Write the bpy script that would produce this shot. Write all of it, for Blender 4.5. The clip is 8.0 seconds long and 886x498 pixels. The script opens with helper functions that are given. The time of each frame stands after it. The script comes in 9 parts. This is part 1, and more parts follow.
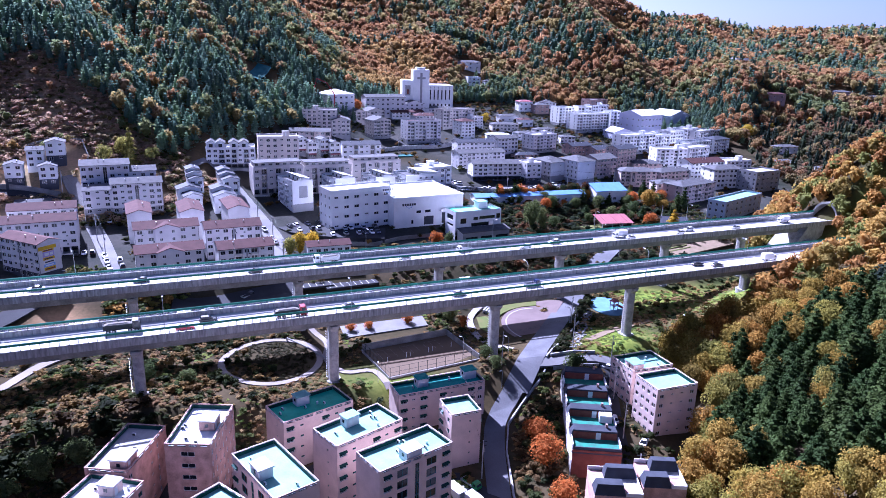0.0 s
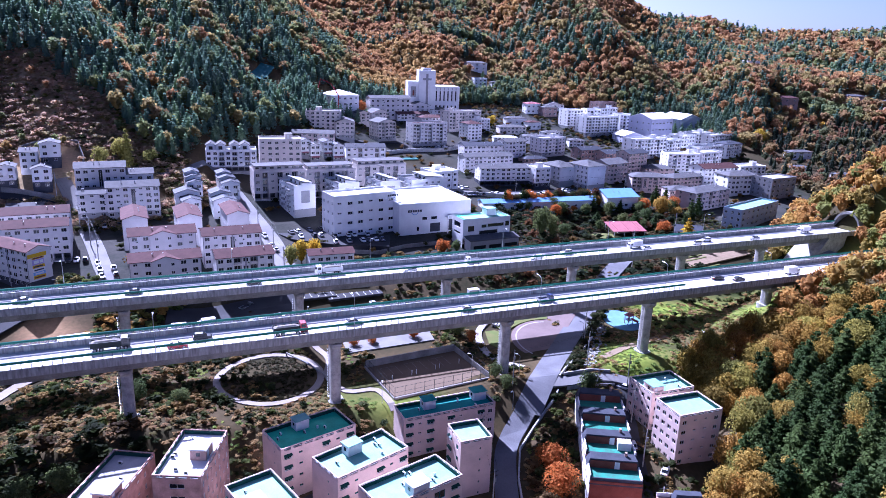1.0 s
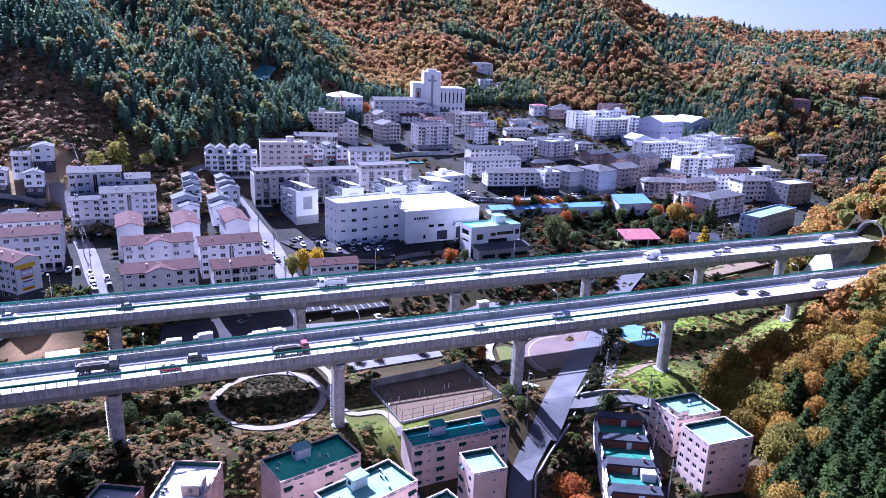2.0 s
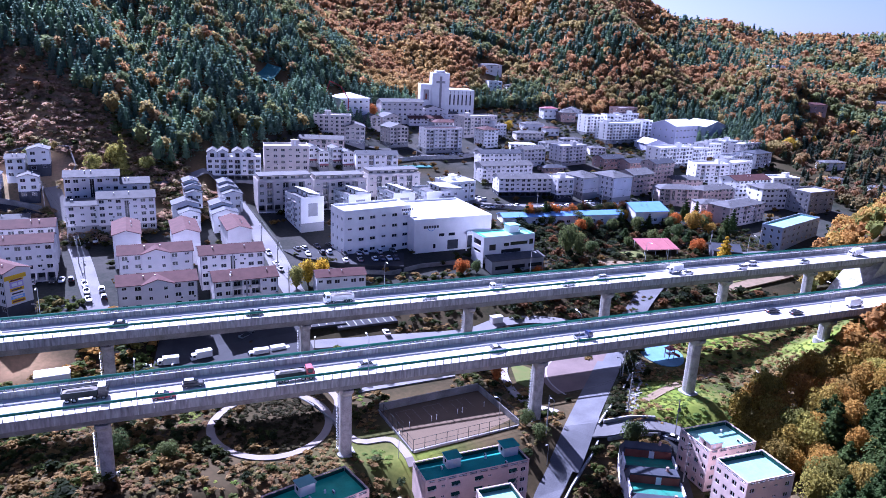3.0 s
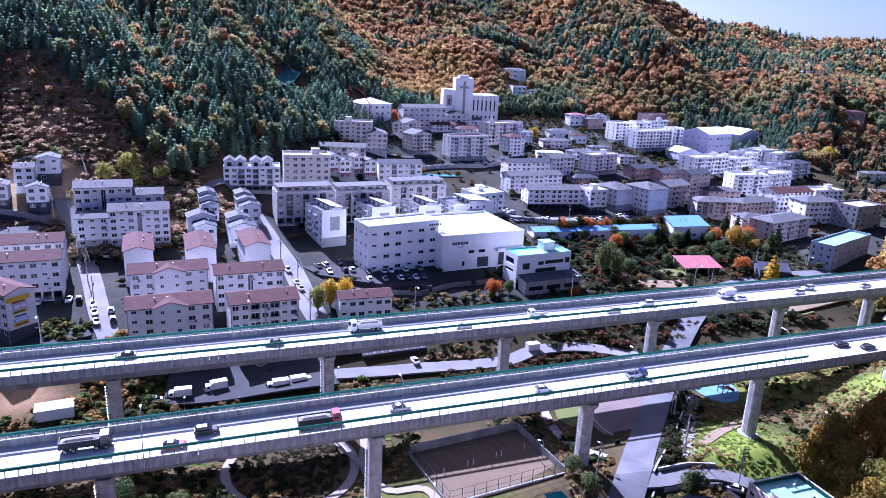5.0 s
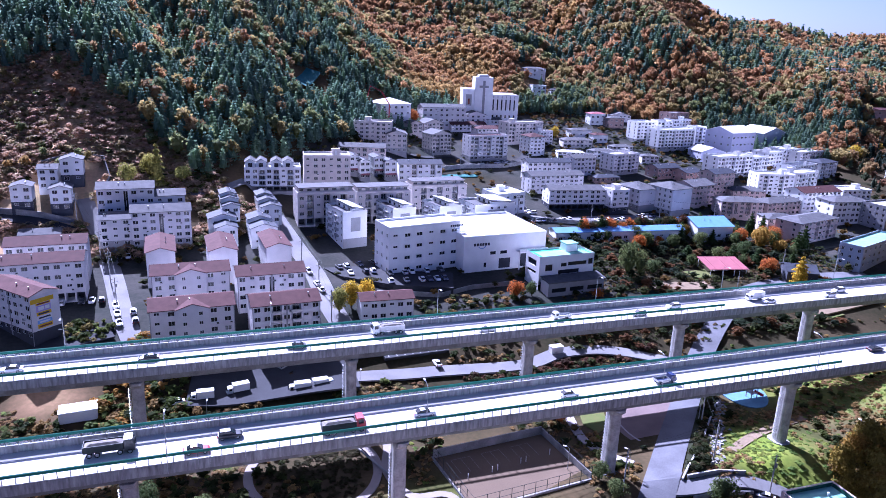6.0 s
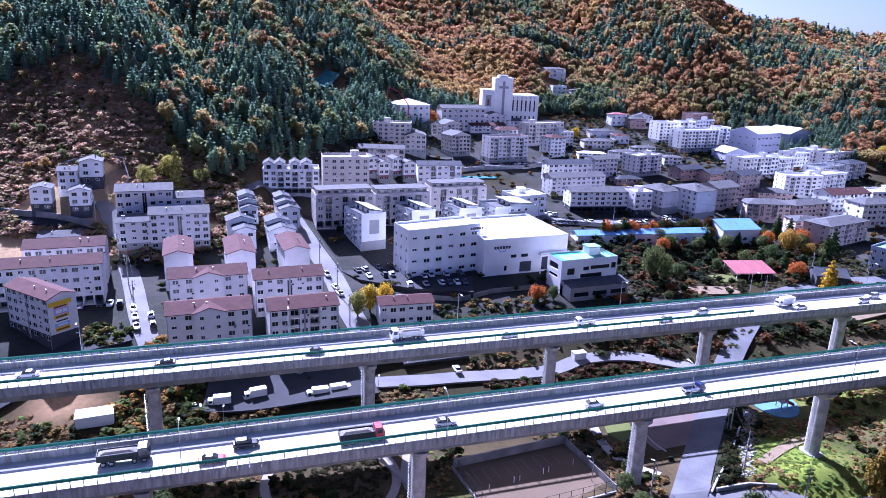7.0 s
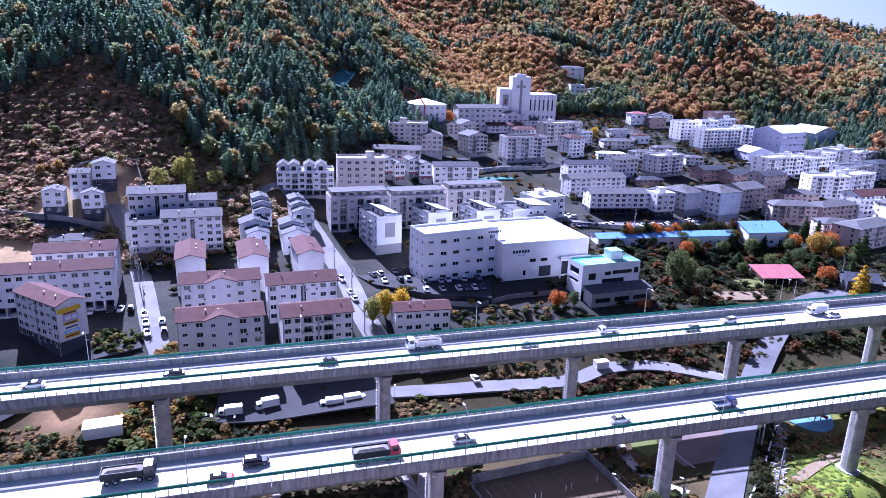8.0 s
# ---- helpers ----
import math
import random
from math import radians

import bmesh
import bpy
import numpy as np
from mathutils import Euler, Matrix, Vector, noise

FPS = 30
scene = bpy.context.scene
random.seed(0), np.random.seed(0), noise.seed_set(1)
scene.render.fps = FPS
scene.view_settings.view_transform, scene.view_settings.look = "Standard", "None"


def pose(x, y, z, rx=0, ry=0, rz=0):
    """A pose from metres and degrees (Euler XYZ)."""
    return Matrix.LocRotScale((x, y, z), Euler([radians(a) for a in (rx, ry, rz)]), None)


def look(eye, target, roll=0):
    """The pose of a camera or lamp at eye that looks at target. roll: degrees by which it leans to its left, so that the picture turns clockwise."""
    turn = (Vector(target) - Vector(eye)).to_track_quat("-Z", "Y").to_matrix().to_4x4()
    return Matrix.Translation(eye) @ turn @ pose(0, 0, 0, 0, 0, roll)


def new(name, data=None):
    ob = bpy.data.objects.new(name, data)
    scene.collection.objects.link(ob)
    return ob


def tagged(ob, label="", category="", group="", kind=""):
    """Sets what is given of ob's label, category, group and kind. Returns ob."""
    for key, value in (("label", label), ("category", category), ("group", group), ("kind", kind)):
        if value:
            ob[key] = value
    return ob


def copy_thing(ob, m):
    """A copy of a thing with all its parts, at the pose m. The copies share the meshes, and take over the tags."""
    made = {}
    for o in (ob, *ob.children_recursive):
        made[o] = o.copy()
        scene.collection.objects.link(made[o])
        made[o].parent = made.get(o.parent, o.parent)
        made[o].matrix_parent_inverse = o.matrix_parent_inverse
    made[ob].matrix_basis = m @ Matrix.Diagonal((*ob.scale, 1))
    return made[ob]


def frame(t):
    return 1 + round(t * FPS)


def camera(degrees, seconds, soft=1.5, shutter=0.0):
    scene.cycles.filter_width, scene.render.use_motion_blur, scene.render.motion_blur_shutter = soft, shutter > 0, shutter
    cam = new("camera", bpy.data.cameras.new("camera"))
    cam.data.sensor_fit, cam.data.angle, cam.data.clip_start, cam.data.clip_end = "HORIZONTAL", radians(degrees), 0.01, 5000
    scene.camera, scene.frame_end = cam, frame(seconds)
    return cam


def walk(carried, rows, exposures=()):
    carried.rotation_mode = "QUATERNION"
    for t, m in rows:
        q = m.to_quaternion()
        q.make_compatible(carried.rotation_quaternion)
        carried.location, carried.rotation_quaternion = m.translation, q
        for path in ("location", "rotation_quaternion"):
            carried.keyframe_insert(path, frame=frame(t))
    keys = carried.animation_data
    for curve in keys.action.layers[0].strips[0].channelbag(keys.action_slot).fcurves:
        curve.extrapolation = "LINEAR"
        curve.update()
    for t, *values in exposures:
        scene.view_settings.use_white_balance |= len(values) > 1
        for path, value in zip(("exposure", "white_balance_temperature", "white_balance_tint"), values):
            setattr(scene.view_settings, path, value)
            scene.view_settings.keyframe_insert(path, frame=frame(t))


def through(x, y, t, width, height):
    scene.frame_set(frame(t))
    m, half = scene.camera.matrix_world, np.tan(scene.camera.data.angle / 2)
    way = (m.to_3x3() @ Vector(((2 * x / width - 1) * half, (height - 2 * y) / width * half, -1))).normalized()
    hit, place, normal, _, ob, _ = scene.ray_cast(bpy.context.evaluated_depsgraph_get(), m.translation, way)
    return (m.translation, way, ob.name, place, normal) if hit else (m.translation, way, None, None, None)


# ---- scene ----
cam = camera(64.8, 8.0, soft=0.4)
PATH = [
    (0, (0.576, 0.642, 91.587), (0.712, 2.557, 91.025), 1.7),
    (0.5, (0.191, 6.397, 91.715), (0.324, 8.312, 91.154), 1.8),
    (1, (-0.393, 12.365, 91.866), (-0.265, 14.28, 91.304), 2.1),
    (1.5, (-1.117, 18.438, 91.971), (-0.992, 20.353, 91.409), 2.3),
    (1.7, (-1.429, 20.766, 91.991), (-1.306, 22.682, 91.429), 2.2),
    (3, (-4.184, 37.428, 92.196), (-4.072, 39.345, 91.635), 2.6),
    (3.5, (-5.509, 43.846, 92.375), (-5.403, 45.763, 91.817), 2.7),
    (4, (-6.711, 49.281, 92.568), (-6.613, 51.2, 92.013), 2.7),
    (4.5, (-8.076, 53.22, 92.657), (-7.988, 55.14, 92.103), 2.8),
    (6, (-10.828, 57.796, 92.604), (-10.806, 59.716, 92.045), 2.4),
    (6.5, (-11.116, 59.524, 92.442), (-11.121, 61.444, 91.884), 2.2),
    (7, (-11.439, 61.794, 92.18), (-11.469, 63.714, 91.622), 2.1),
    (7.5, (-11.817, 64.678, 92.252), (-11.869, 66.597, 91.692), 1.9),
    (8, (-12.244, 68.409, 92.043), (-12.318, 70.327, 91.481), 1.8),
]
walk(cam, [(t, look(eye, target, roll)) for t, eye, target, roll in PATH], [(0, 1.95, 4720, 40), (8, 1.95, 4720, 40)])

# ---- light ----
SUN_EL, SUN_AZ = 39.0, -29.0
world = bpy.data.worlds.new("world")
scene.world = world
world.use_nodes = True
wn = world.node_tree.nodes
sky = wn.new("ShaderNodeTexSky")
sky.sky_type, sky.sun_disc = "NISHITA", False
sky.sun_elevation, sky.sun_rotation = radians(SUN_EL), radians(SUN_AZ)
sky.air_density, sky.dust_density, sky.ozone_density = 0.30, 1.8, 0.4
world.node_tree.links.new(sky.outputs[0], wn["Background"].inputs[0])
wn["Background"].inputs[1].default_value = 0.05
sun = new("sun", bpy.data.lights.new("sun", "SUN"))
sun.data.energy, sun.data.angle, sun.data.color = 5.0, radians(0.55), (1.0, 0.95, 0.87)
toward = Vector((math.sin(radians(SUN_AZ)) * math.cos(radians(SUN_EL)), math.cos(radians(SUN_AZ)) * math.cos(radians(SUN_EL)), math.sin(radians(SUN_EL))))
sun.matrix_world = look(toward * 900 + Vector((0, 250, 0)), (0, 250, 0))


# ---- materials ----
def surface(name, colour, rough=0.8, vary=0.18, scale=0.8, fine=9.0, bump=0.15, metal=0.0, other=None, random_tint=0.0, spec=0.08):
    """Two scales of noise over a base colour, with a fine relief; other: a second colour for stains and wear."""
    m = bpy.data.materials.new(name)
    m.use_nodes = True
    nt = m.node_tree
    bsdf = nt.nodes["Principled BSDF"]
    geo = nt.nodes.new("ShaderNodeNewGeometry")
    big = nt.nodes.new("ShaderNodeTexNoise")
    big.inputs["Scale"].default_value, big.inputs["Detail"].default_value = scale, 5
    small = nt.nodes.new("ShaderNodeTexNoise")
    small.inputs["Scale"].default_value, small.inputs["Detail"].default_value = fine, 4
    for n in (big, small):
        nt.links.new(geo.outputs["Position"], n.inputs["Vector"])
    add = nt.nodes.new("ShaderNodeMath")
    add.operation = "MULTIPLY_ADD"
    nt.links.new(small.outputs[0], add.inputs[0])
    add.inputs[1].default_value = 0.45
    nt.links.new(big.outputs[0], add.inputs[2])
    ramp = nt.nodes.new("ShaderNodeMapRange")
    ramp.inputs["From Min"].default_value, ramp.inputs["From Max"].default_value = 0.45, 1.0
    nt.links.new(add.outputs[0], ramp.inputs[0])
    mix = nt.nodes.new("ShaderNodeMix")
    mix.data_type = "RGBA"
    dark = other or tuple(c * (1 - vary * 1.6) for c in colour)
    light = tuple(min(1, c * (1 + vary * 0.5)) for c in colour)
    mix.inputs[6].default_value, mix.inputs[7].default_value = (*dark, 1), (*light, 1)
    nt.links.new(ramp.outputs[0], mix.inputs[0])
    out = mix.outputs[2]
    if random_tint:
        info = nt.nodes.new("ShaderNodeObjectInfo")
        hsv = nt.nodes.new("ShaderNodeHueSaturation")
        span = nt.nodes.new("ShaderNodeMapRange")
        span.inputs["To Min"].default_value, span.inputs["To Max"].default_value = 1 - random_tint, 1 + random_tint
        nt.links.new(info.outputs["Random"], span.inputs[0])
        nt.links.new(span.outputs[0], hsv.inputs["Value"])
        nt.links.new(out, hsv.inputs["Color"])
        out = hsv.outputs[0]
    nt.links.new(out, bsdf.inputs["Base Color"])
    bsdf.inputs["Roughness"].default_value, bsdf.inputs["Metallic"].default_value = rough, metal
    bsdf.inputs["Specular IOR Level"].default_value = spec
    if bump:
        b = nt.nodes.new("ShaderNodeBump")
        b.inputs["Strength"].default_value, b.inputs["Distance"].default_value = bump, 0.05
        nt.links.new(small.outputs[0], b.inputs["Height"])
        nt.links.new(b.outputs[0], bsdf.inputs["Normal"])
    return m


def leafy(name, attribute="", colours=None, through=0.46, rough=0.75, spread=(0.62, 1.35)):
    """Foliage: tint by mesh attribute, or by the object's own random number over the given colours."""
    m = bpy.data.materials.new(name)
    m.use_nodes = True
    nt = m.node_tree
    bsdf = nt.nodes["Principled BSDF"]
    if attribute:
        src = nt.nodes.new("ShaderNodeAttribute")
        src.attribute_name = attribute
        col = src.outputs["Color"]
    else:
        info = nt.nodes.new("ShaderNodeObjectInfo")
        ramp = nt.nodes.new("ShaderNodeValToRGB")
        ramp.color_ramp.interpolation = "LINEAR"
        while len(ramp.color_ramp.elements) < len(colours):
            ramp.color_ramp.elements.new(0.5)
        for i, c in enumerate(colours):
            ramp.color_ramp.elements[i].position = i / max(1, len(colours) - 1)
            ramp.color_ramp.elements[i].color = (*c, 1)
        nt.links.new(info.outputs["Random"], ramp.inputs[0])
        col = ramp.outputs[0]
    geo = nt.nodes.new("ShaderNodeNewGeometry")
    span = nt.nodes.new("ShaderNodeMapRange")
    span.inputs["To Min"].default_value, span.inputs["To Max"].default_value = spread
    nt.links.new(geo.outputs["Random Per Island"], span.inputs[0])
    hsv = nt.nodes.new("ShaderNodeHueSaturation")
    nt.links.new(span.outputs[0], hsv.inputs["Value"])
    nt.links.new(col, hsv.inputs["Color"])
    nt.links.new(hsv.outputs[0], bsdf.inputs["Base Color"])
    bsdf.inputs["Roughness"].default_value = rough
    bsdf.inputs["Specular IOR Level"].default_value = 0.05
    if through:
        tr = nt.nodes.new("ShaderNodeBsdfTranslucent")
        nt.links.new(hsv.outputs[0], tr.inputs[0])
        mix = nt.nodes.new("ShaderNodeMixShader")
        mix.inputs[0].default_value = through
        nt.links.new(bsdf.outputs[0], mix.inputs[1])
        nt.links.new(tr.outputs[0], mix.inputs[2])
        nt.links.new(mix.outputs[0], nt.nodes["Material Output"].inputs[0])
    return m


def ground_material():
    m = surface("earth", (0.070, 0.052, 0.030), 0.95, 0.3, 0.06, 0.9, 0.6, other=(0.024, 0.026, 0.013), spec=0.02)
    nt = m.node_tree
    bsdf = nt.nodes["Principled BSDF"]
    old = bsdf.inputs["Base Color"].links[0].from_socket
    tint = nt.nodes.new("ShaderNodeAttribute")
    tint.attribute_name = "cover"
    mix = nt.nodes.new("ShaderNodeMix")
    mix.data_type = "RGBA"
    mix.blend_type = "MULTIPLY"
    mix.inputs[0].default_value = 1
    nt.links.new(old, mix.inputs[6])
    nt.links.new(tint.outputs["Color"], mix.inputs[7])
    nt.links.new(mix.outputs[2], bsdf.inputs["Base Color"])
    return m


def glass(name, colour=(0.03, 0.035, 0.045), rough=0.08):
    m = bpy.data.materials.new(name)
    m.use_nodes = True
    b = m.node_tree.nodes["Principled BSDF"]
    b.inputs["Base Color"].default_value = (*colour, 1)
    b.inputs["Roughness"].default_value = rough
    b.inputs["Specular IOR Level"].default_value = 0.4
    return m


EARTH = ground_material()
CONCRETE = surface("concrete", (0.45, 0.44, 0.425), 0.85, 0.3, 0.6, 3.0, 0.25)
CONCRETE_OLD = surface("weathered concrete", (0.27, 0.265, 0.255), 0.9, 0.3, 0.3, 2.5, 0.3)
STREAKED = surface("rain-streaked concrete", (0.43, 0.42, 0.405), 0.9, 0.3, 1.6, 3.0, 0.2, other=(0.17, 0.165, 0.16))
streak_map = STREAKED.node_tree.nodes.new("ShaderNodeMapping")
streak_map.inputs["Scale"].default_value = (1.0, 1.0, 0.16)
for link in list(STREAKED.node_tree.links):
    if link.from_socket.name == "Position":
        if not streak_map.inputs[0].is_linked:
            STREAKED.node_tree.links.new(link.from_socket, streak_map.inputs[0])
        STREAKED.node_tree.links.new(streak_map.outputs[0], link.to_socket)
DECK = surface("concrete road deck", (0.56, 0.545, 0.53), 0.75, 0.10, 0.12, 4.0, 0.1)
ASPHALT = surface("asphalt", (0.045, 0.046, 0.050), 0.9, 0.2, 0.15, 5.0, 0.2)
ROAD_WORN = surface("sun-bleached asphalt", (0.145, 0.145, 0.155), 0.9, 0.25, 0.12, 3.0, 0.2)
ASPHALT_PALE = surface("pale concrete road", (0.19, 0.185, 0.185), 0.9, 0.2, 0.12, 4.0, 0.2)
PLAY_BLUE = surface("blue rubber floor", (0.13, 0.24, 0.33), 0.85, 0.15, 0.4, 3.0, 0.1)
PAVER = surface("plaza pavers", (0.165, 0.125, 0.115), 0.85, 0.15, 0.2, 3.0, 0.15)
PATH_PALE = surface("pale path slabs", (0.33, 0.30, 0.29), 0.9, 0.12, 0.3, 3.0, 0.1)
SAND = surface("court sand", (0.135, 0.10, 0.068), 0.95, 0.15, 0.1, 4.0, 0.2)
PATH_CLAY = surface("path", (0.25, 0.22, 0.20), 0.9, 0.1, 0.2, 4.0, 0.1)
GREEN_PAINT = surface("green rail paint", (0.012, 0.19, 0.12), 0.5, 0.15, 0.8, 6.0, 0.05, spec=0.5)
LINE_PAINT = surface("line paint", (0.78, 0.78, 0.76), 0.7, 0.08, 1.0, 9.0, 0.0)
BARRIER_PANE = surface("hazy barrier panel", (0.42, 0.45, 0.47), 0.35, 0.1, 0.6, 5.0, 0.0, spec=0.5)
clear = BARRIER_PANE.node_tree.nodes.new("ShaderNodeBsdfTransparent")
clear_mix = BARRIER_PANE.node_tree.nodes.new("ShaderNodeMixShader")
clear_mix.inputs[0].default_value = 0.6
BARRIER_PANE.node_tree.links.new(BARRIER_PANE.node_tree.nodes["Principled BSDF"].outputs[0], clear_mix.inputs[1])
BARRIER_PANE.node_tree.links.new(clear.outputs[0], clear_mix.inputs[2])
BARRIER_PANE.node_tree.links.new(clear_mix.outputs[0], BARRIER_PANE.node_tree.nodes["Material Output"].inputs[0])
METAL = surface("galvanised metal", (0.42, 0.43, 0.44), 0.4, 0.1, 2.0, 9.0, 0.05, metal=0.7)
POST_GREY = surface("grey painted steel", (0.20, 0.215, 0.21), 0.6, 0.15, 1.0, 6.0, 0.05)
DARK_METAL = surface("dark metal", (0.03, 0.035, 0.035), 0.5, 0.1, 2.0, 9.0, 0.05, metal=0.3)
WHITE = surface("white render", (0.78, 0.78, 0.78), 0.8, 0.08, 0.3, 4.0, 0.1, random_tint=0.05)
OFFWHITE = surface("pale grey render", (0.67, 0.65, 0.655), 0.85, 0.1, 0.3, 4.0, 0.1, random_tint=0.07)
BEIGE = surface("beige stone cladding", (0.58, 0.53, 0.50), 0.85, 0.12, 0.3, 4.0, 0.15, random_tint=0.07)
TAN = surface("tan brick cladding", (0.54, 0.45, 0.42), 0.85, 0.14, 0.3, 4.0, 0.15, random_tint=0.06)
GREYWALL = surface("grey stone cladding", (0.30, 0.30, 0.31), 0.8, 0.14, 0.3, 4.0, 0.15, random_tint=0.07)
DARKWALL = surface("dark slate and recess shade", (0.06, 0.065, 0.08), 0.6, 0.14, 0.5, 4.0, 0.1)
BRICKPINK = surface("pink brick", (0.54, 0.35, 0.295), 0.85, 0.3, 0.5, 5.0, 0.3, random_tint=0.05)
PINKWALL = surface("pink painted brick", (0.68, 0.54, 0.485), 0.85, 0.12, 0.35, 5.0, 0.25, random_tint=0.05)
REDBRICK = surface("red brick", (0.20, 0.07, 0.05), 0.85, 0.25, 0.4, 6.0, 0.3)
BROWNBRICK = surface("brown brick", (0.38, 0.27, 0.245), 0.85, 0.2, 0.4, 6.0, 0.3, random_tint=0.06)
LILAC = surface("lilac metal cladding", (0.46, 0.47, 0.60), 0.6, 0.06, 0.2, 3.0, 0.05)
BLUEGREY = surface("blue grey metal cladding", (0.33, 0.38, 0.47), 0.6, 0.08, 0.2, 3.0, 0.05)
ROOF_RED = surface("brown red shingle", (0.088, 0.043, 0.041), 0.85, 0.2, 0.5, 7.0, 0.3, random_tint=0.08)
ROOF_GREY = surface("grey shingle", (0.11, 0.11, 0.115), 0.85, 0.2, 0.5, 7.0, 0.3, random_tint=0.10)
ROOF_DARK = surface("dark shingle", (0.055, 0.06, 0.075), 0.7, 0.2, 0.5, 7.0, 0.3, random_tint=0.1)
ROOF_FLAT = surface("roof screed", (0.36, 0.355, 0.35), 0.9, 0.18, 0.3, 4.0, 0.15, random_tint=0.1)
ROOF_PALE = surface("pale metal roof", (0.42, 0.43, 0.45), 0.5, 0.12, 0.4, 5.0, 0.05, random_tint=0.1)
ROOF_WHITE = surface("white roof membrane", (0.80, 0.80, 0.79), 0.6, 0.05, 0.2, 4.0, 0.05)
ROOF_BLUE = surface("blue sheet roof", (0.16, 0.31, 0.56), 0.5, 0.1, 0.4, 4.0, 0.05, spec=0.2)
ROOF_PINK = surface("red sheet roof", (0.30, 0.10, 0.11), 0.7, 0.1, 0.4, 4.0, 0.05, spec=0.2)
NETTING = surface("teal slope netting", (0.05, 0.16, 0.15), 0.9, 0.15, 0.2, 2.0, 0.2)
TURQUOISE = surface("pale turquoise roof coating", (0.14, 0.33, 0.28), 0.7, 0.12, 0.25, 3.0, 0.05, other=(0.24, 0.42, 0.36), spec=0.2)
ROOF_MOSS = surface("moss green roof coating", (0.025, 0.20, 0.13), 0.8, 0.3, 0.5, 3.0, 0.1, other=(0.05, 0.11, 0.09))
# deep teal holds the near viaduct's shadow on the long block's roof as colour
ROOF_SHADED = surface("shadowed teal roof coating", (0.015, 0.25, 0.22), 0.7, 0.2, 0.3, 3.0, 0.05, spec=0.2)
ROOF_GREEN = surface("green roof coating", (0.05, 0.45, 0.27), 0.65, 0.2, 0.3, 3.0, 0.05, spec=0.2)
FRAME_WHITE = surface("white window frame", (0.70, 0.70, 0.70), 0.5, 0.05, 2.0, 9.0, 0.0)
FRAME_TEAL = surface("teal window frame", (0.05, 0.20, 0.20), 0.5, 0.1, 2.0, 9.0, 0.0)
HOOD_GREEN = surface("dark green sheet", (0.015, 0.06, 0.05), 0.5, 0.15, 2.0, 9.0, 0.05)
GLASS = glass("window glass", (0.012, 0.015, 0.02), 0.12)
CARGLASS = glass("car glass", (0.015, 0.018, 0.022), 0.05)
RUBBER = surface("rubber", (0.02, 0.02, 0.02), 0.8, 0.1, 3.0, 9.0, 0.0)
RUBBLE = surface("grey rubble stone", (0.30, 0.29, 0.28), 0.9, 0.3, 1.0, 5.0, 0.4)
BARK = surface("bark", (0.09, 0.065, 0.045), 0.95, 0.3, 1.5, 9.0, 0.4)
FOLIAGE = leafy("woodland foliage", attribute="tint", through=0.55, spread=(0.82, 1.18))


# ---- mesh building ----
class Mesher:
    """Collects boxes and faces with their materials for one mesh."""

    def __init__(self):
        self.v, self.f, self.m, self.mats = [], [], [], []

    def slot(self, mat):
        if mat not in self.mats:
            self.mats.append(mat)
        return self.mats.index(mat)

    def face(self, pts, mat):
        n = len(self.v)
        self.v += [tuple(p) for p in pts]
        self.f.append(tuple(range(n, n + len(pts))))
        self.m.append(self.slot(mat))

    def box(self, x0, x1, y0, y1, z0, z1, mat):
        n = len(self.v)
        self.v += [(x, y, z) for z in (z0, z1) for x, y in ((x0, y0), (x1, y0), (x1, y1), (x0, y1))]
        for q in ((3, 2, 1, 0), (4, 5, 6, 7), (0, 1, 5, 4), (1, 2, 6, 5), (2, 3, 7, 6), (3, 0, 4, 7)):
            self.f.append(tuple(n + i for i in q))
            self.m.append(self.slot(mat))

    def prism(self, base, top, mat, cap=True):
        """Joins two loops of equal length."""
        n, k = len(self.v), len(base)
        self.v += [tuple(p) for p in base] + [tuple(p) for p in top]
        i = self.slot(mat)
        for a in range(k):
            b = (a + 1) % k
            self.f.append((n + a, n + b, n + k + b, n + k + a))
            self.m.append(i)
        if cap:
            self.f += [tuple(n + j for j in reversed(range(k))), tuple(n + k + j for j in range(k))]
            self.m += [i, i]

    def tube(self, p, q, r0, r1, mat, k=8):
        p, q = Vector(p), Vector(q)
        w = (q - p).normalized()
        u = w.orthogonal().normalized()
        s = w.cross(u)
        ring = [(math.cos(2 * math.pi * i / k), math.sin(2 * math.pi * i / k)) for i in range(k)]
        self.prism([p + (u * c + s * d) * r0 for c, d in ring], [q + (u * c + s * d) * r1 for c, d in ring], mat)

    def mesh(self, name):
        me = bpy.data.meshes.new(name)
        seen, order, index = {}, [], []
        for p in self.v:
            key = (round(p[0], 4), round(p[1], 4), round(p[2], 4))
            if key not in seen:
                seen[key] = len(order)
                order.append(p)
            index.append(seen[key])
        me.from_pydata(order, [], [tuple(index[i] for i in f) for f in self.f])
        for mat in self.mats:
            me.materials.append(mat)
        me.polygons.foreach_set("material_index", self.m)
        me.update()
        return me


def part(name, data, parent, m=None, label=""):
    """One mesh object under a thing or a part; data: a Mesher or a mesh."""
    ob = new(name, data.mesh(name) if isinstance(data, Mesher) else data)
    ob.parent = parent
    if m is not None:
        ob.matrix_basis = m
    return tagged(ob, label)


def thing(name, m, label, category, group="", kind="", data=None):
    ob = new(name, data.mesh(name) if isinstance(data, Mesher) else data)
    ob.matrix_basis = m
    return tagged(ob, label, category, group, kind)


# ---- land ----
def smooth(a, b, v):
    k = np.clip((v - a) / (b - a), 0, 1)
    return k * k * (3 - 2 * k)


